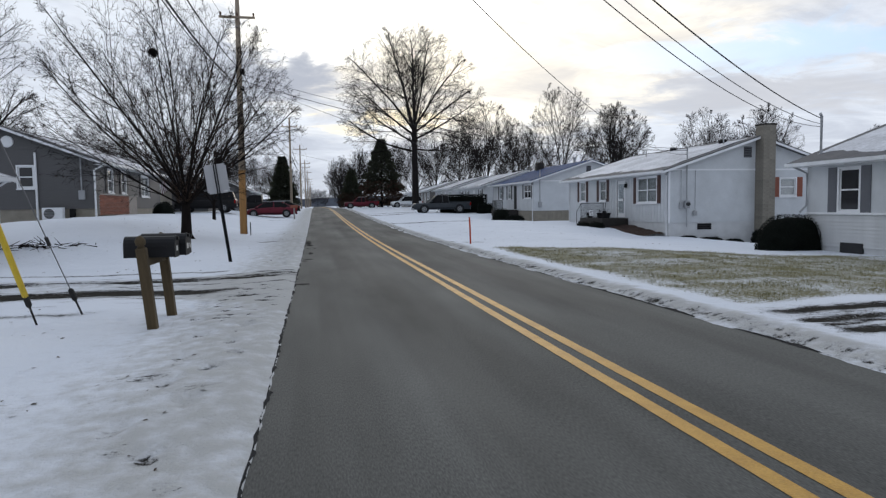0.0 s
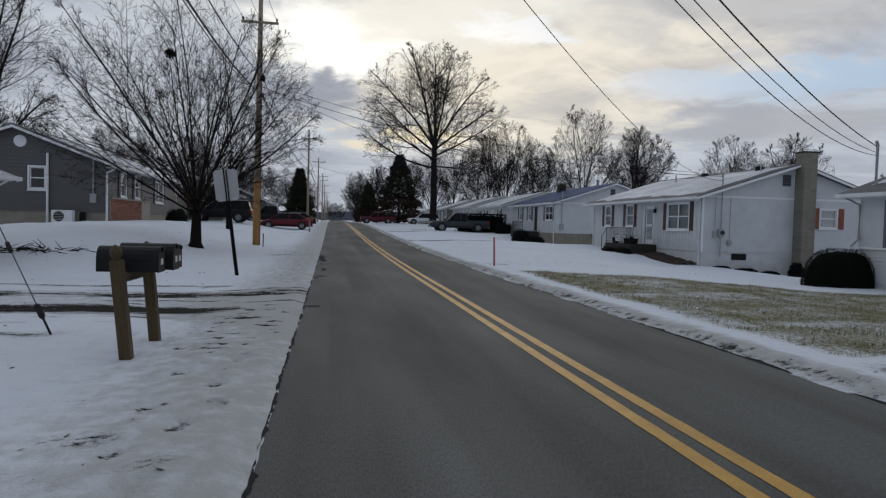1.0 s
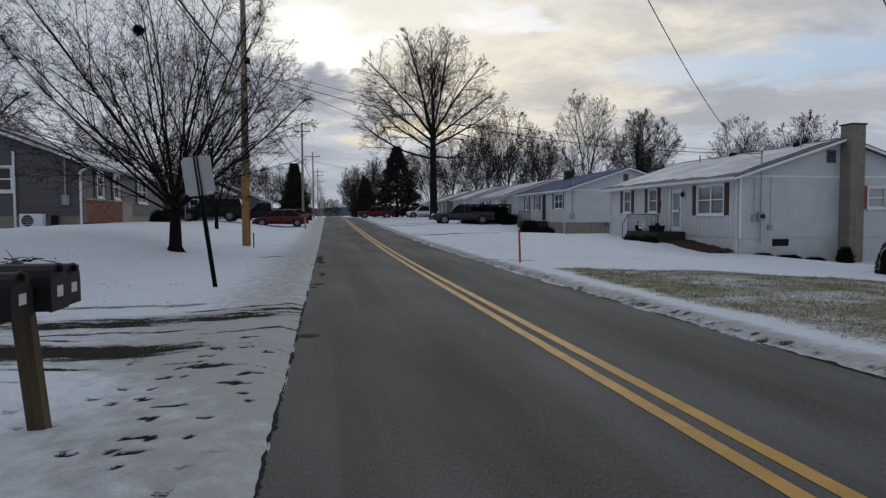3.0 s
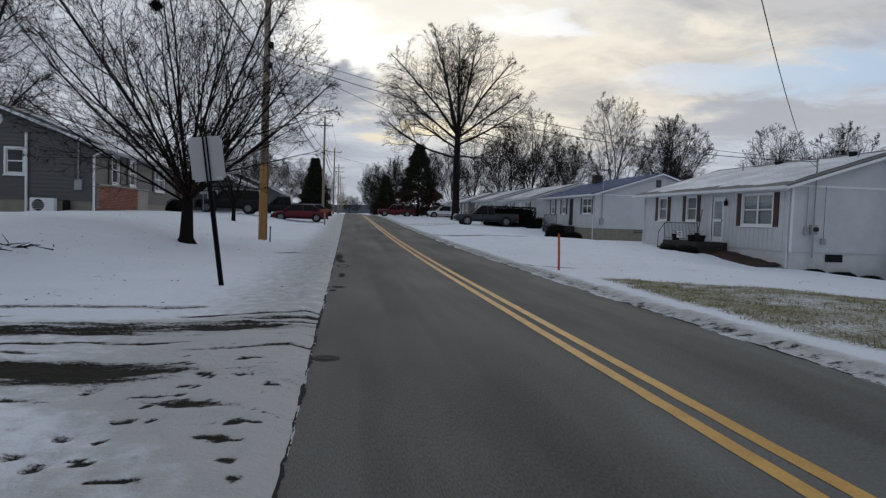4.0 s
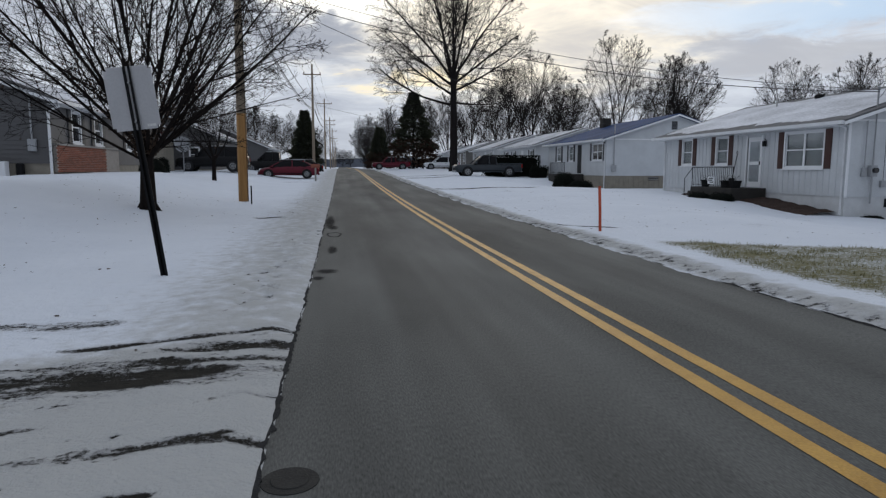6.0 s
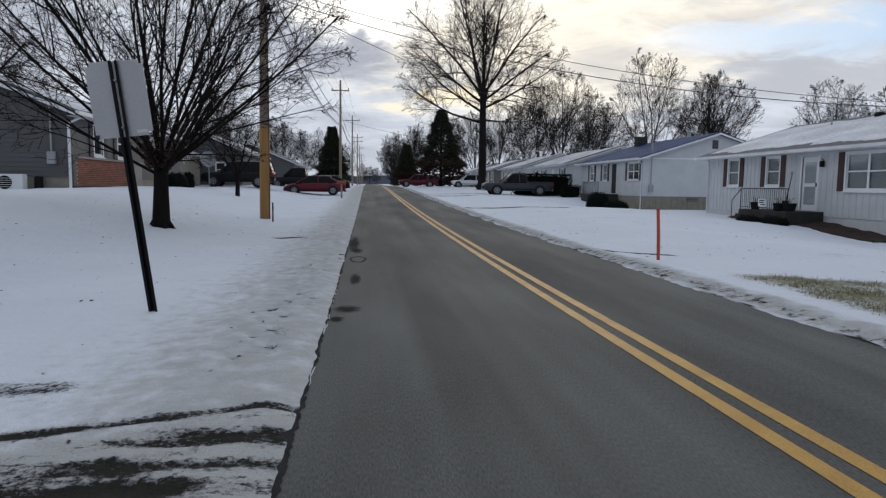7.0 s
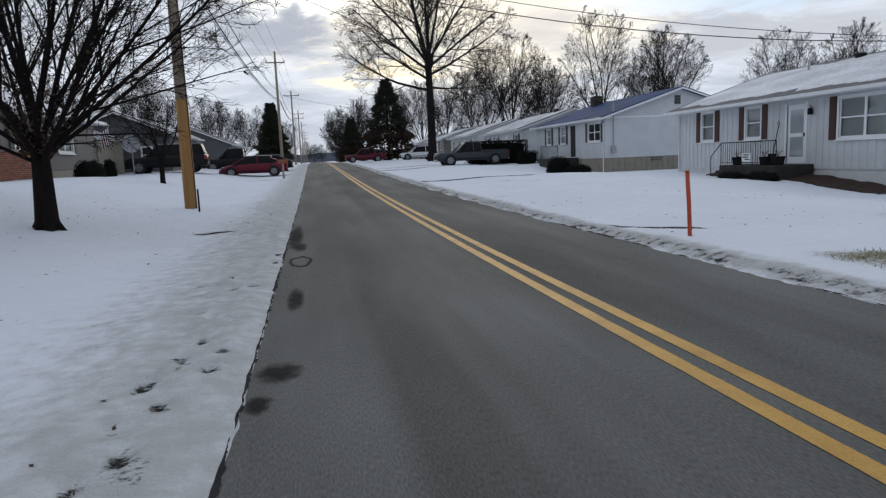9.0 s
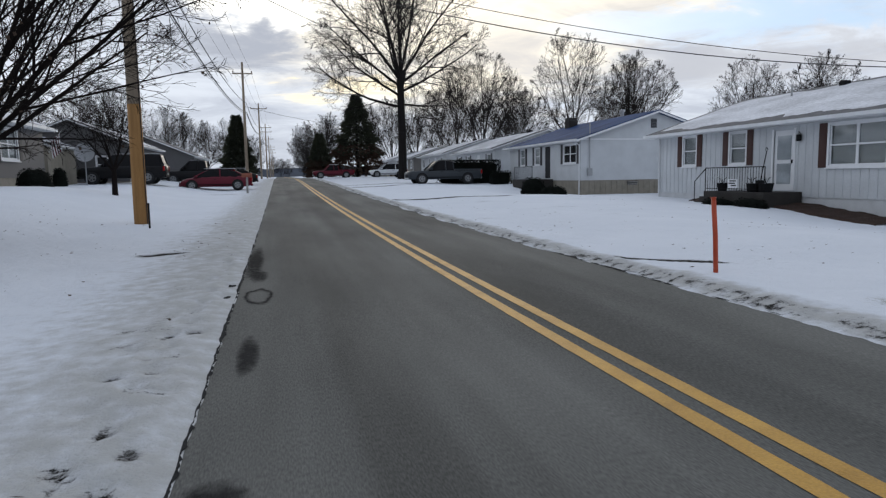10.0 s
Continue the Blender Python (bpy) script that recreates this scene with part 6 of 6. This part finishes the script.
def solid_core(t, rx, ry, h, boxy=False):
    bm = bmesh.new()
    bmesh.ops.create_icosphere(bm, subdivisions=3, radius=1.0)
    for v in bm.verts:
        x, y, z = v.co
        if boxy:
            m = max(abs(x), abs(y), abs(z)) ** 0.9
            x, y, z = max(-1, min(1, x / m)), max(-1, min(1, y / m)), max(-1, min(1, z / m))
        k = 0.94 + 0.05 * noise.noise(v.co * 3)
        if not boxy and z > 0:
            c = math.sqrt(max(1e-6, 1 - z * z)) ** -0.4
            x, y = x * min(c, 2.0), y * min(c, 2.0)
        v.co = Vector((x * rx * k, y * ry * k, max(-0.1, (z + (1 if boxy else 0)) * (h / 2 if boxy else h) * k)))
    part("inner_mass", bm, M_HEDGE, t, flat=False)


def shrub(label, x, y, rx, ry, h, n, seed, boxy=False, leaf=0.09, z=None):
    t = leafy("evergreen_shrub", label, (x, y, ground_z(x, y) if z is None else z), block_shape(rx, ry, h) if boxy else dome(rx, ry, h), n, leaf, M_HEDGE, seed)
    solid_core(t, rx * 0.98, ry * 0.98, h * 0.98, boxy)
    return t


shrub("large black-green clipped yew dome by the white wall", 16.85, 19.9, 1.28, 0.9, 1.28, 9000, 1, leaf=0.045)
shrub("long dark clipped hedge beside the parked pickup", 15.4, 65.6, 2.5, 0.7, 1.85, 4000, 2, True, 0.12)
shrub("dark round shrub in front of the blue-roofed house", 17.0, 62.6, 0.75, 0.6, 1.0, 900, 3, True)
shrub("dark shrub beside the stoop", 16.0, 53.3, 0.8, 0.8, 1.1, 900, 4)
shrub("dark low shrubs along the house front", 16.7, 51.9, 0.9, 0.7, 0.6, 700, 5)
shrub("dark round shrub by the garage", -12.75, 56.4, 0.4, 0.4, 1.15, 500, 6)
shrub("dark round shrub by the garage", -11.55, 56.5, 0.4, 0.4, 1.1, 500, 7)
shrub("dark shrub at the corner of the chimney", 21.9, 28.3, 0.35, 0.3, 0.7, 400, 8)
for k, (x, w, h) in enumerate(((18.4, 0.5, 0.14), (19.6, 0.7, 0.2), (20.9, 0.6, 0.24))):
    shrub("dark frosted weeds along the foundation", x, 28.85, w, 0.16, h, 260, 60 + k, leaf=0.05, z=ground_z(x, 28.8))
shrub("dark dead perennials beside the stoop", 15.75, 33.6, 0.35, 0.75, 0.34, 500, 71, leaf=0.07)
shrub("dark dead perennials beside the stoop", 15.7, 35.2, 0.3, 0.8, 0.28, 450, 72, leaf=0.07)
shrub("dark low shrub at the grey house", -9.6, 46.5, 0.7, 0.8, 0.9, 700, 9)


# ---- vehicles ----
def wheel(parent, x, y, r, w):
    bm = bmesh.new()
    tube(bm, [(0, -w / 2, 0), (0, -w / 2 + 0.03, 0), (0, w / 2 - 0.03, 0), (0, w / 2, 0)], [r * 0.88, r, r, r * 0.88], 22)
    o = part("wheel", bm, M_RUBBER, parent)
    o.matrix_basis = pose(x, y, r)
    bm = bmesh.new()
    tube(bm, [(0, -w / 2 - 0.012, 0), (0, w / 2 + 0.012, 0)], r * 0.62, 18)
    rim = part("rim", bm, M_RIM, o)
    # rim holes are black discs laid on, their shade painted
    for k in range(5):
        a = k * 1.257
        c = Vector((math.cos(a), 0, math.sin(a))) * r * 0.36
        for s in (-1, 1):
            part("rim_hole", tubed([(c.x, s * (w / 2 + 0.008), c.z), (c.x, s * (w / 2 + 0.016), c.z)], r * 0.12, 8), M_BLACKPLASTIC, o)
    return o


def shell(sections, name, material, parent, label=""):
    """A body lofted through cross-sections (x, half width at the bottom, at the belt, at the top; z bottom, belt, top)."""
    verts, faces = [], []
    for x, wb, wm, wt, zb, zm, zt in sections:
        ring = [(-wb * 0.96, zb), (-wm, zb + (zm - zb) * 0.45), (-wm * 0.985, zm), (-wt - 0.03, zt - 0.06), (-wt + 0.05, zt)]
        ring = ring + [(-y, z) for y, z in ring[::-1]]
        verts += [(x, y, z) for y, z in ring]
    n = 10
    for k in range(len(sections) - 1):
        for j in range(n):
            a, b = k * n + j, k * n + (j + 1) % n
            faces.append((a, b, b + n, a + n))
    faces.append(tuple(range(n))[::-1])
    faces.append(tuple((len(sections) - 1) * n + j for j in range(n)))
    ob = raw(name, verts, faces, material, parent, label)
    bm = bmesh.new()
    bm.from_mesh(ob.data)
    bmesh.ops.recalc_face_normals(bm, faces=bm.faces[:])
    bmesh.ops.bevel(bm, geom=[e for e in bm.edges if e.calc_face_angle(0) > 0.35], offset=0.045, segments=3, affect="EDGES", clamp_overlap=True)
    bm.to_mesh(ob.data)
    bm.free()
    ob.data.polygons.foreach_set("use_smooth", [True] * len(ob.data.polygons))
    return ob


def quad_part(name, pts, material, parent):
    n = (Vector(pts[1]) - Vector(pts[0])).cross(Vector(pts[2]) - Vector(pts[0])).normalized() * 0.012
    bm = bmesh.new()
    a = [bm.verts.new(Vector(p) + n) for p in pts]
    b = [bm.verts.new(Vector(p) - n) for p in pts]
    bm.faces.new(a)
    bm.faces.new(b[::-1])
    k = len(pts)
    for i in range(k):
        bm.faces.new((a[i], b[i], b[(i + 1) % k], a[(i + 1) % k]))
    bmesh.ops.recalc_face_normals(bm, faces=bm.faces[:])
    return part(name, bm, material, parent)


def vehicle(kind, label, place, turn, paint, L, W, H, snow=True):
    """A car that faces +x: sedan, suv or pickup."""
    c = tagged(thing(kind, place, turn), label, "car" if kind != "pickup_truck" else "truck")
    w = W / 2
    r = 0.33 if kind == "sedan" else 0.39
    lo = 0.22 if kind == "sedan" else 0.34
    belt = H * (0.62 if kind != "pickup_truck" else 0.58)
    hood = H * (0.60 if kind == "sedan" else 0.57)
    f, b = L / 2, -L / 2
    if kind == "sedan":
        body = [(b, w * .78, w * .84, w * .7, lo + .12, H * .5, H * .62), (b + .25, w * .94, w, w * .82, lo, H * .52, H * .68), (b + L * .3, w, w, w * .9, lo, H * .55, H * .66), (0, w, w, w * .92, lo, H * .55, H * .65), (f - L * .33, w, w, w * .9, lo, H * .55, H * .65), (f - .5, w * .95, w * .98, w * .78, lo, H * .46, H * .56), (f, w * .7, w * .78, w * .6, lo + .1, H * .36, H * .42)]
        cab = [(b + L * .06, .66, .67), (b + L * .22, .78, .88), (b + L * .34, .83, .97), (b + L * .46, .84, 1.0), (b + L * .57, .83, .97), (b + L * .66, .80, .87), (f - L * .20, .68, .64)]
    elif kind == "suv":
        body = [(b, w * .88, w * .92, w * .85, lo + .08, H * .5, H * .62), (b + .2, w * .97, w, w * .9, lo, H * .52, H * .63), (0, w, w, w * .92, lo, H * .52, H * .62), (f - L * .3, w, w, w * .9, lo, H * .52, H * .6), (f - .3, w * .96, w * .98, w * .82, lo, H * .48, H * .56), (f, w * .8, w * .86, w * .74, lo + .1, H * .42, H * .5)]
        cab = [(b + .06, .62, .62), (b + .28, .84, .97), (b + L * .3, .86, 1.0), (f - L * .42, .84, .98), (f - L * .27, .62, .6)]
    else:
        body = [(b, w * .92, w * .95, w * .9, lo + .1, H * .5, H * .58), (b + .1, w * .97, w, w * .93, lo + .02, H * .5, H * .58), (b + L * .36, w, w, w * .93, lo, H * .5, H * .58), (f - L * .32, w, w, w * .9, lo, H * .5, H * .58), (f - .25, w * .97, w, w * .85, lo, H * .48, H * .56), (f, w * .88, w * .92, w * .8, lo + .05, H * .44, H * .52)]
        cab = [(b + L * .385, .6, .58), (b + L * .40, .86, .97), (b + L * .5, .86, 1.0), (f - L * .40, .84, .98), (f - L * .27, .64, .58)]
    bd = shell(body, "body", paint, c)
    top = [(x, w * .93, w * .93, w * k * 0.92, H * .56, H * .6, H * z) for x, k, z in cab]
    shell(top, "cabin", M_CARGLASS, c, "dark tinted windows")
    roofs = cab[1:-1]
    shell([(x, w * k * .9, w * k * .9, w * k * .84, H * z - .06, H * z - .03, H * z + .012) for x, k, z in roofs], "roof", paint, c)
    # pillars
    for sg in (-1, 1):
        for (xa, ka, za), (xb, kb, zb) in ((cab[0], cab[1]), (cab[-1], cab[-2])):
            part("pillar", tubed([(xa, sg * w * .9, H * .6), (xb, sg * w * kb * .88, H * zb - .02)], 0.045, 5), paint, c)
        xm = (cab[1][0] + cab[-2][0]) / 2
        part("pillar", tubed([(xm, sg * w * .95, H * .6), (xm, sg * w * .8, H * .97)], 0.045, 5), paint, c)
        part("mirror", boxed(cab[-1][0] - .25, cab[-1][0] - .1, *sorted((sg * w * .98, sg * (w + .17))), H * .6, H * .6 + .14, bevel=0.03), paint, c)
        part("side_moulding", boxed(b + L * .2, f - L * .2, *sorted((sg * (w - .005), sg * (w + .012))), lo + .12, lo + .17), M_BLACKPLASTIC, bd)
        for xh in (xm + .25, xm - L * .2):
            part("door_handle", boxed(xh, xh + .16, *sorted((sg * (w - .01), sg * (w + .02))), H * .5, H * .5 + .03), M_BLACKPLASTIC, bd)
        part("headlight", boxed(f - .14, f - .02, *sorted((sg * w * .5, sg * w * .82)), H * .36, H * .44, bevel=0.02), M_CLEARLAMP, c)
        part("tail_light", boxed(b - .012, b + .09, *sorted((sg * w * .70, sg * (w + .008))), H * .42, H * .58, bevel=0.015), M_REDLAMP, c)
        # wheel arches: black discs paint the shade of wells that aren't cut out
        for xw in (f - L * .175, b + L * .2):
            bm = bmesh.new()
            tube(bm, [(xw, sg * (w - .12), r), (xw, sg * (w + .004), r)], r * 1.16, 20)
            part("wheel_arch", bm, M_BLACKPLASTIC, bd)
    part("grille", boxed(f - .06, f + .012, -w * .45, w * .45, H * .28, H * .42, bevel=0.01), M_BLACKPLASTIC, c)
    part("bumper", boxed(f - .12, f + .04, -w * .8, w * .8, lo, lo + .14, bevel=0.03), M_BLACKPLASTIC if kind == "suv" else M_GREYBOX if kind == "pickup_truck" else paint, c)
    part("bumper", boxed(b - .05, b + .1, -w * .8, w * .8, lo + .02, lo + .18, bevel=0.03), M_BLACKPLASTIC if kind == "suv" else M_GREYBOX if kind == "pickup_truck" else paint, c)
    part("plate_holder", boxed(b - .06, b - .045, -.15, .15, lo + .2, lo + .3), M_PAPER, c)
    if kind == "pickup_truck":
        part("bed_liner", boxed(b + .12, b + L * .36, -w * .82, w * .82, H * .575, H * .588), M_BLACKPLASTIC, c)
        for sg in (-1, 1):
            part("bed_rail", boxed(b + .03, b + L * .37, *sorted((sg * w * .82, sg * w * .97)), H * .57, H * .63, bevel=0.02), paint, c)
        part("tailgate", boxed(b - .02, b + .06, -w * .9, w * .9, H * .34, H * .62, bevel=0.015), paint, c)
    for xw in (f - L * .175, b + L * .2):
        for sg in (-1, 1):
            wheel(c, xw, sg * (w - .09), r, .22)
    if snow:
        x0, x1 = cab[1][0], cab[-2][0]
        bm = boxed(x0 + .04, x1 - .04, -w * .66, w * .66, H + .008, H + .035, bevel=0.012)
        part("roof_snow", bm, M_SNOW, c, "thin crust of snow on the roof")
    return c


def park(kind, label, x, y, turn, paint, L, W, H, snow=True):
    return vehicle(kind, label, (x, y, ground_z(x, y) + 0.045), turn, paint, L, W, H, snow)


park("pickup_truck", "dark grey pickup truck parked in a snowy drive", 12.8, 63.7, 180, M_DKGREY, 5.7, 1.95, 1.75, False)
park("sedan", "dark red sedan parked across a drive", -3.6, 62.5, 181, M_RED, 4.7, 1.8, 1.43)
park("suv", "black sport utility vehicle with red tail lights", -9.0, 60.6, 180, M_BLACK, 5.1, 1.98, 1.85)
park("pickup_truck", "black pickup truck with snow on its roof", -5.6, 70.5, 180, M_BLACK, 5.6, 2.0, 1.85)
park("suv", "white sport utility vehicle beside the tall tree", 13.7, 95.0, 180, M_WHITECAR, 4.6, 1.85, 1.65)
park("pickup_truck", "red pickup truck parked near the road", 7.2, 97.0, 180, M_RED, 5.0, 1.85, 1.65)
park("sedan", "dark sedan parked behind the white vehicle", 12.0, 104.0, 180, M_BLACK, 4.4, 1.75, 1.4)
park("sedan", "dark sedan behind the parked trucks", -3.4, 74.0, 180, M_BLACK, 4.4, 1.75, 1.4)


# ---- flag by the far grey house ----
fl = tagged(thing("flag", (-11.85, 57.0, 3.2)), "striped flag hanging from a slanted staff", "flag")
part("staff", tubed([(-0.3, 0, -0.2), (0.5, -0.3, 1.0)], 0.015, 6), M_TRIM, fl)
for k in range(9):
    bm = bmesh.new()
    rows = []
    for j in range(9):
        u = j / 8
        xx, zz = -0.15 + 0.5 * (k / 9) + 0.1 * u, 0.75 - 0.95 * u + 0.45 * (k / 9) - 0.35
        off = 0.05 * math.sin(u * 5 + k)
        rows.append((bm.verts.new((xx, -0.2 + off, zz)), bm.verts.new((xx + 0.056, -0.2 + off + 0.01, zz + 0.03))))
    for (a, b), (c, d) in zip(rows, rows[1:]):
        bm.faces.new((a, b, d, c))
    part("stripe", bm, M_FLAG_R if k % 2 else M_FLAG_W, fl)

# satellite dish on a pole by the garage
zd = ground_z(-10.6, 58.2)
dish = tagged(thing("satellite_dish", (-10.6, 58.2, zd)), "large pale satellite dish on a steel pole", "satellite dish")
part("mast", tubed([(0, 0, -0.2), (0, 0, 1.75)], 0.035, 8), M_GALV, dish)
bm = bmesh.new()
tube(bm, [(0, 0.12, 2.0), (0, 0.04, 2.0), (0, -0.02, 2.0), (0, -0.08, 2.0)], [0.12, 0.36, 0.48, 0.56], 26, cap=False)
bm.faces.ensure_lookup_table()
reflector = part("reflector", bm, M_GREYBOX, dish, flat=False)
part("hub", tubed([(0, 0.14, 2.0), (0, 0.11, 2.0)], 0.125, 14), M_GREYBOX, reflector)
for k in range(3):
    a = k * 2.094 + 0.5
    part("feed_strut", tubed([(0.54 * math.cos(a), -0.07, 2.0 + 0.54 * math.sin(a)), (0, -0.5, 2.0)], 0.01, 5), M_GALV, reflector)
part("feed_horn", tubed([(0, -0.46, 2.0), (0, -0.58, 2.0)], 0.04, 8), M_BLACKPLASTIC, reflector)

# fallen sticks and stubble by the guy wires
stk = Wood(7)
for k in range(90):
    p = Vector((stk.rng.gauss(0, 0.9), stk.rng.gauss(0, 0.35), 0.03 + 0.1 * stk.rng.random()))
    d = Vector((stk.rng.gauss(0, 1), stk.rng.gauss(0, 1), stk.rng.gauss(0, 0.25))).normalized()
    stk.limb([p, p + d * 0.2, p + d * 0.42], 0.018, 0.006, 4)
pile = raw("brush_pile", [tuple(v) for v in stk.v], stk.f, M_BARK, soft=True)
pile.matrix_basis = pose(-8.6, 22.6, ground_z(-8.6, 22.6) + 0.02)
tagged(pile, "dark tangle of sticks lying on the snow", "brush pile", kind="stuff")


# ---- grass that pokes through the snow ----
def grass_patch():
    rng = random.Random(12)
    verts, faces = [], []
    tries = 0
    while len(faces) < 26000 and tries < 140000:
        tries += 1
        x, y = 5.6 + 11.5 * rng.random() ** 1.3, rng.uniform(6.8, 20.0)
        g = snow_masks(x, y)[1]
        if rng.random() > (g - 0.2) * 2.2 or noise.noise((x * 2.2, y * 2.2, 1.0)) < -0.15 + 0.3 * rng.random():
            continue
        z = snow_z(x, y) - 0.01
        h = rng.uniform(0.025, 0.075)
        a = rng.uniform(0, 6.283)
        w = rng.uniform(0.003, 0.007)
        lean = Vector((math.cos(a), math.sin(a), 0)) * h * rng.uniform(0.2, 1.2)
        s = Vector((-math.sin(a), math.cos(a), 0)) * w
        p = Vector((x, y, z))
        i = len(verts)
        verts += [tuple(p - s), tuple(p + s), tuple(p + lean + Vector((0, 0, h)))]
        faces.append((i, i + 1, i + 2))
    tagged(raw("grass", verts, faces, M_GRASS), "thin winter grass showing through the snow", "grass", kind="stuff")


grass_patch()


# ---- litter on the snow ----
def litter():
    rng = random.Random(3)
    verts, faces = [], []
    for k in range(1300):
        x, y = -0.4 - 8.5 * rng.random(), rng.uniform(0.5, 36)
        if 9.5 < y < 15.0 and rng.random() < 0.7:
            continue
        if noise.noise((x * 0.7, y * 0.5, 4.4)) < -0.05:
            continue
        z = snow_z(x, y) + 0.006
        a, s = rng.uniform(0, 6.283), rng.uniform(0.012, 0.04)
        u, v = Vector((math.cos(a), math.sin(a), rng.uniform(-0.2, 0.3))) * s, Vector((-math.sin(a), math.cos(a), rng.uniform(-0.2, 0.5))) * s * rng.uniform(0.25, 0.8)
        c = Vector((x, y, z))
        i = len(verts)
        verts += [tuple(c - u), tuple(c - v * 0.6), tuple(c + u), tuple(c + v)]
        faces.append((i, i + 1, i + 2, i + 3))
    for k in range(500):
        x, y = 5.3 + 9 * rng.random(), rng.uniform(20, 42)
        if noise.noise((x * 0.7, y * 0.5, 1.4)) < 0.1:
            continue
        a, s = rng.uniform(0, 6.283), rng.uniform(0.012, 0.035)
        c = Vector((x, y, snow_z(x, y) + 0.006))
        u, v = Vector((math.cos(a), math.sin(a), 0.1)) * s, Vector((-math.sin(a), math.cos(a), 0.4)) * s * 0.5
        i = len(verts)
        verts += [tuple(c - u), tuple(c - v * 0.6), tuple(c + u), tuple(c + v)]
        faces.append((i, i + 1, i + 2, i + 3))
    tagged(raw("leaf_litter", verts, faces, M_LEAF_DEAD), "scattered dead leaves and stubble on the snow", "leaves", kind="stuff")


litter()


# squirrel's nest high in the spreading tree
nest_wood = Wood(55)
for k in range(160):
    d = Vector((nest_wood.rng.gauss(0, 1), nest_wood.rng.gauss(0, 1), nest_wood.rng.gauss(0, 0.8))).normalized()
    p = d * 0.16 * nest_wood.rng.random()
    q = Vector((nest_wood.rng.gauss(0, 1), nest_wood.rng.gauss(0, 1), nest_wood.rng.gauss(0, 1))).normalized()
    nest_wood.limb([p - q * 0.13, p + d * 0.03, p + q * 0.13], 0.014, 0.006, 4)
nest = raw("squirrel_nest", [tuple(v) for v in nest_wood.v], nest_wood.f, M_BARK, soft=True)
nest.matrix_basis = pose(-5.75, 27.8, 7.65)
tagged(nest, "dark ragged nest of twigs high in the bare tree", "nest", kind="stuff")
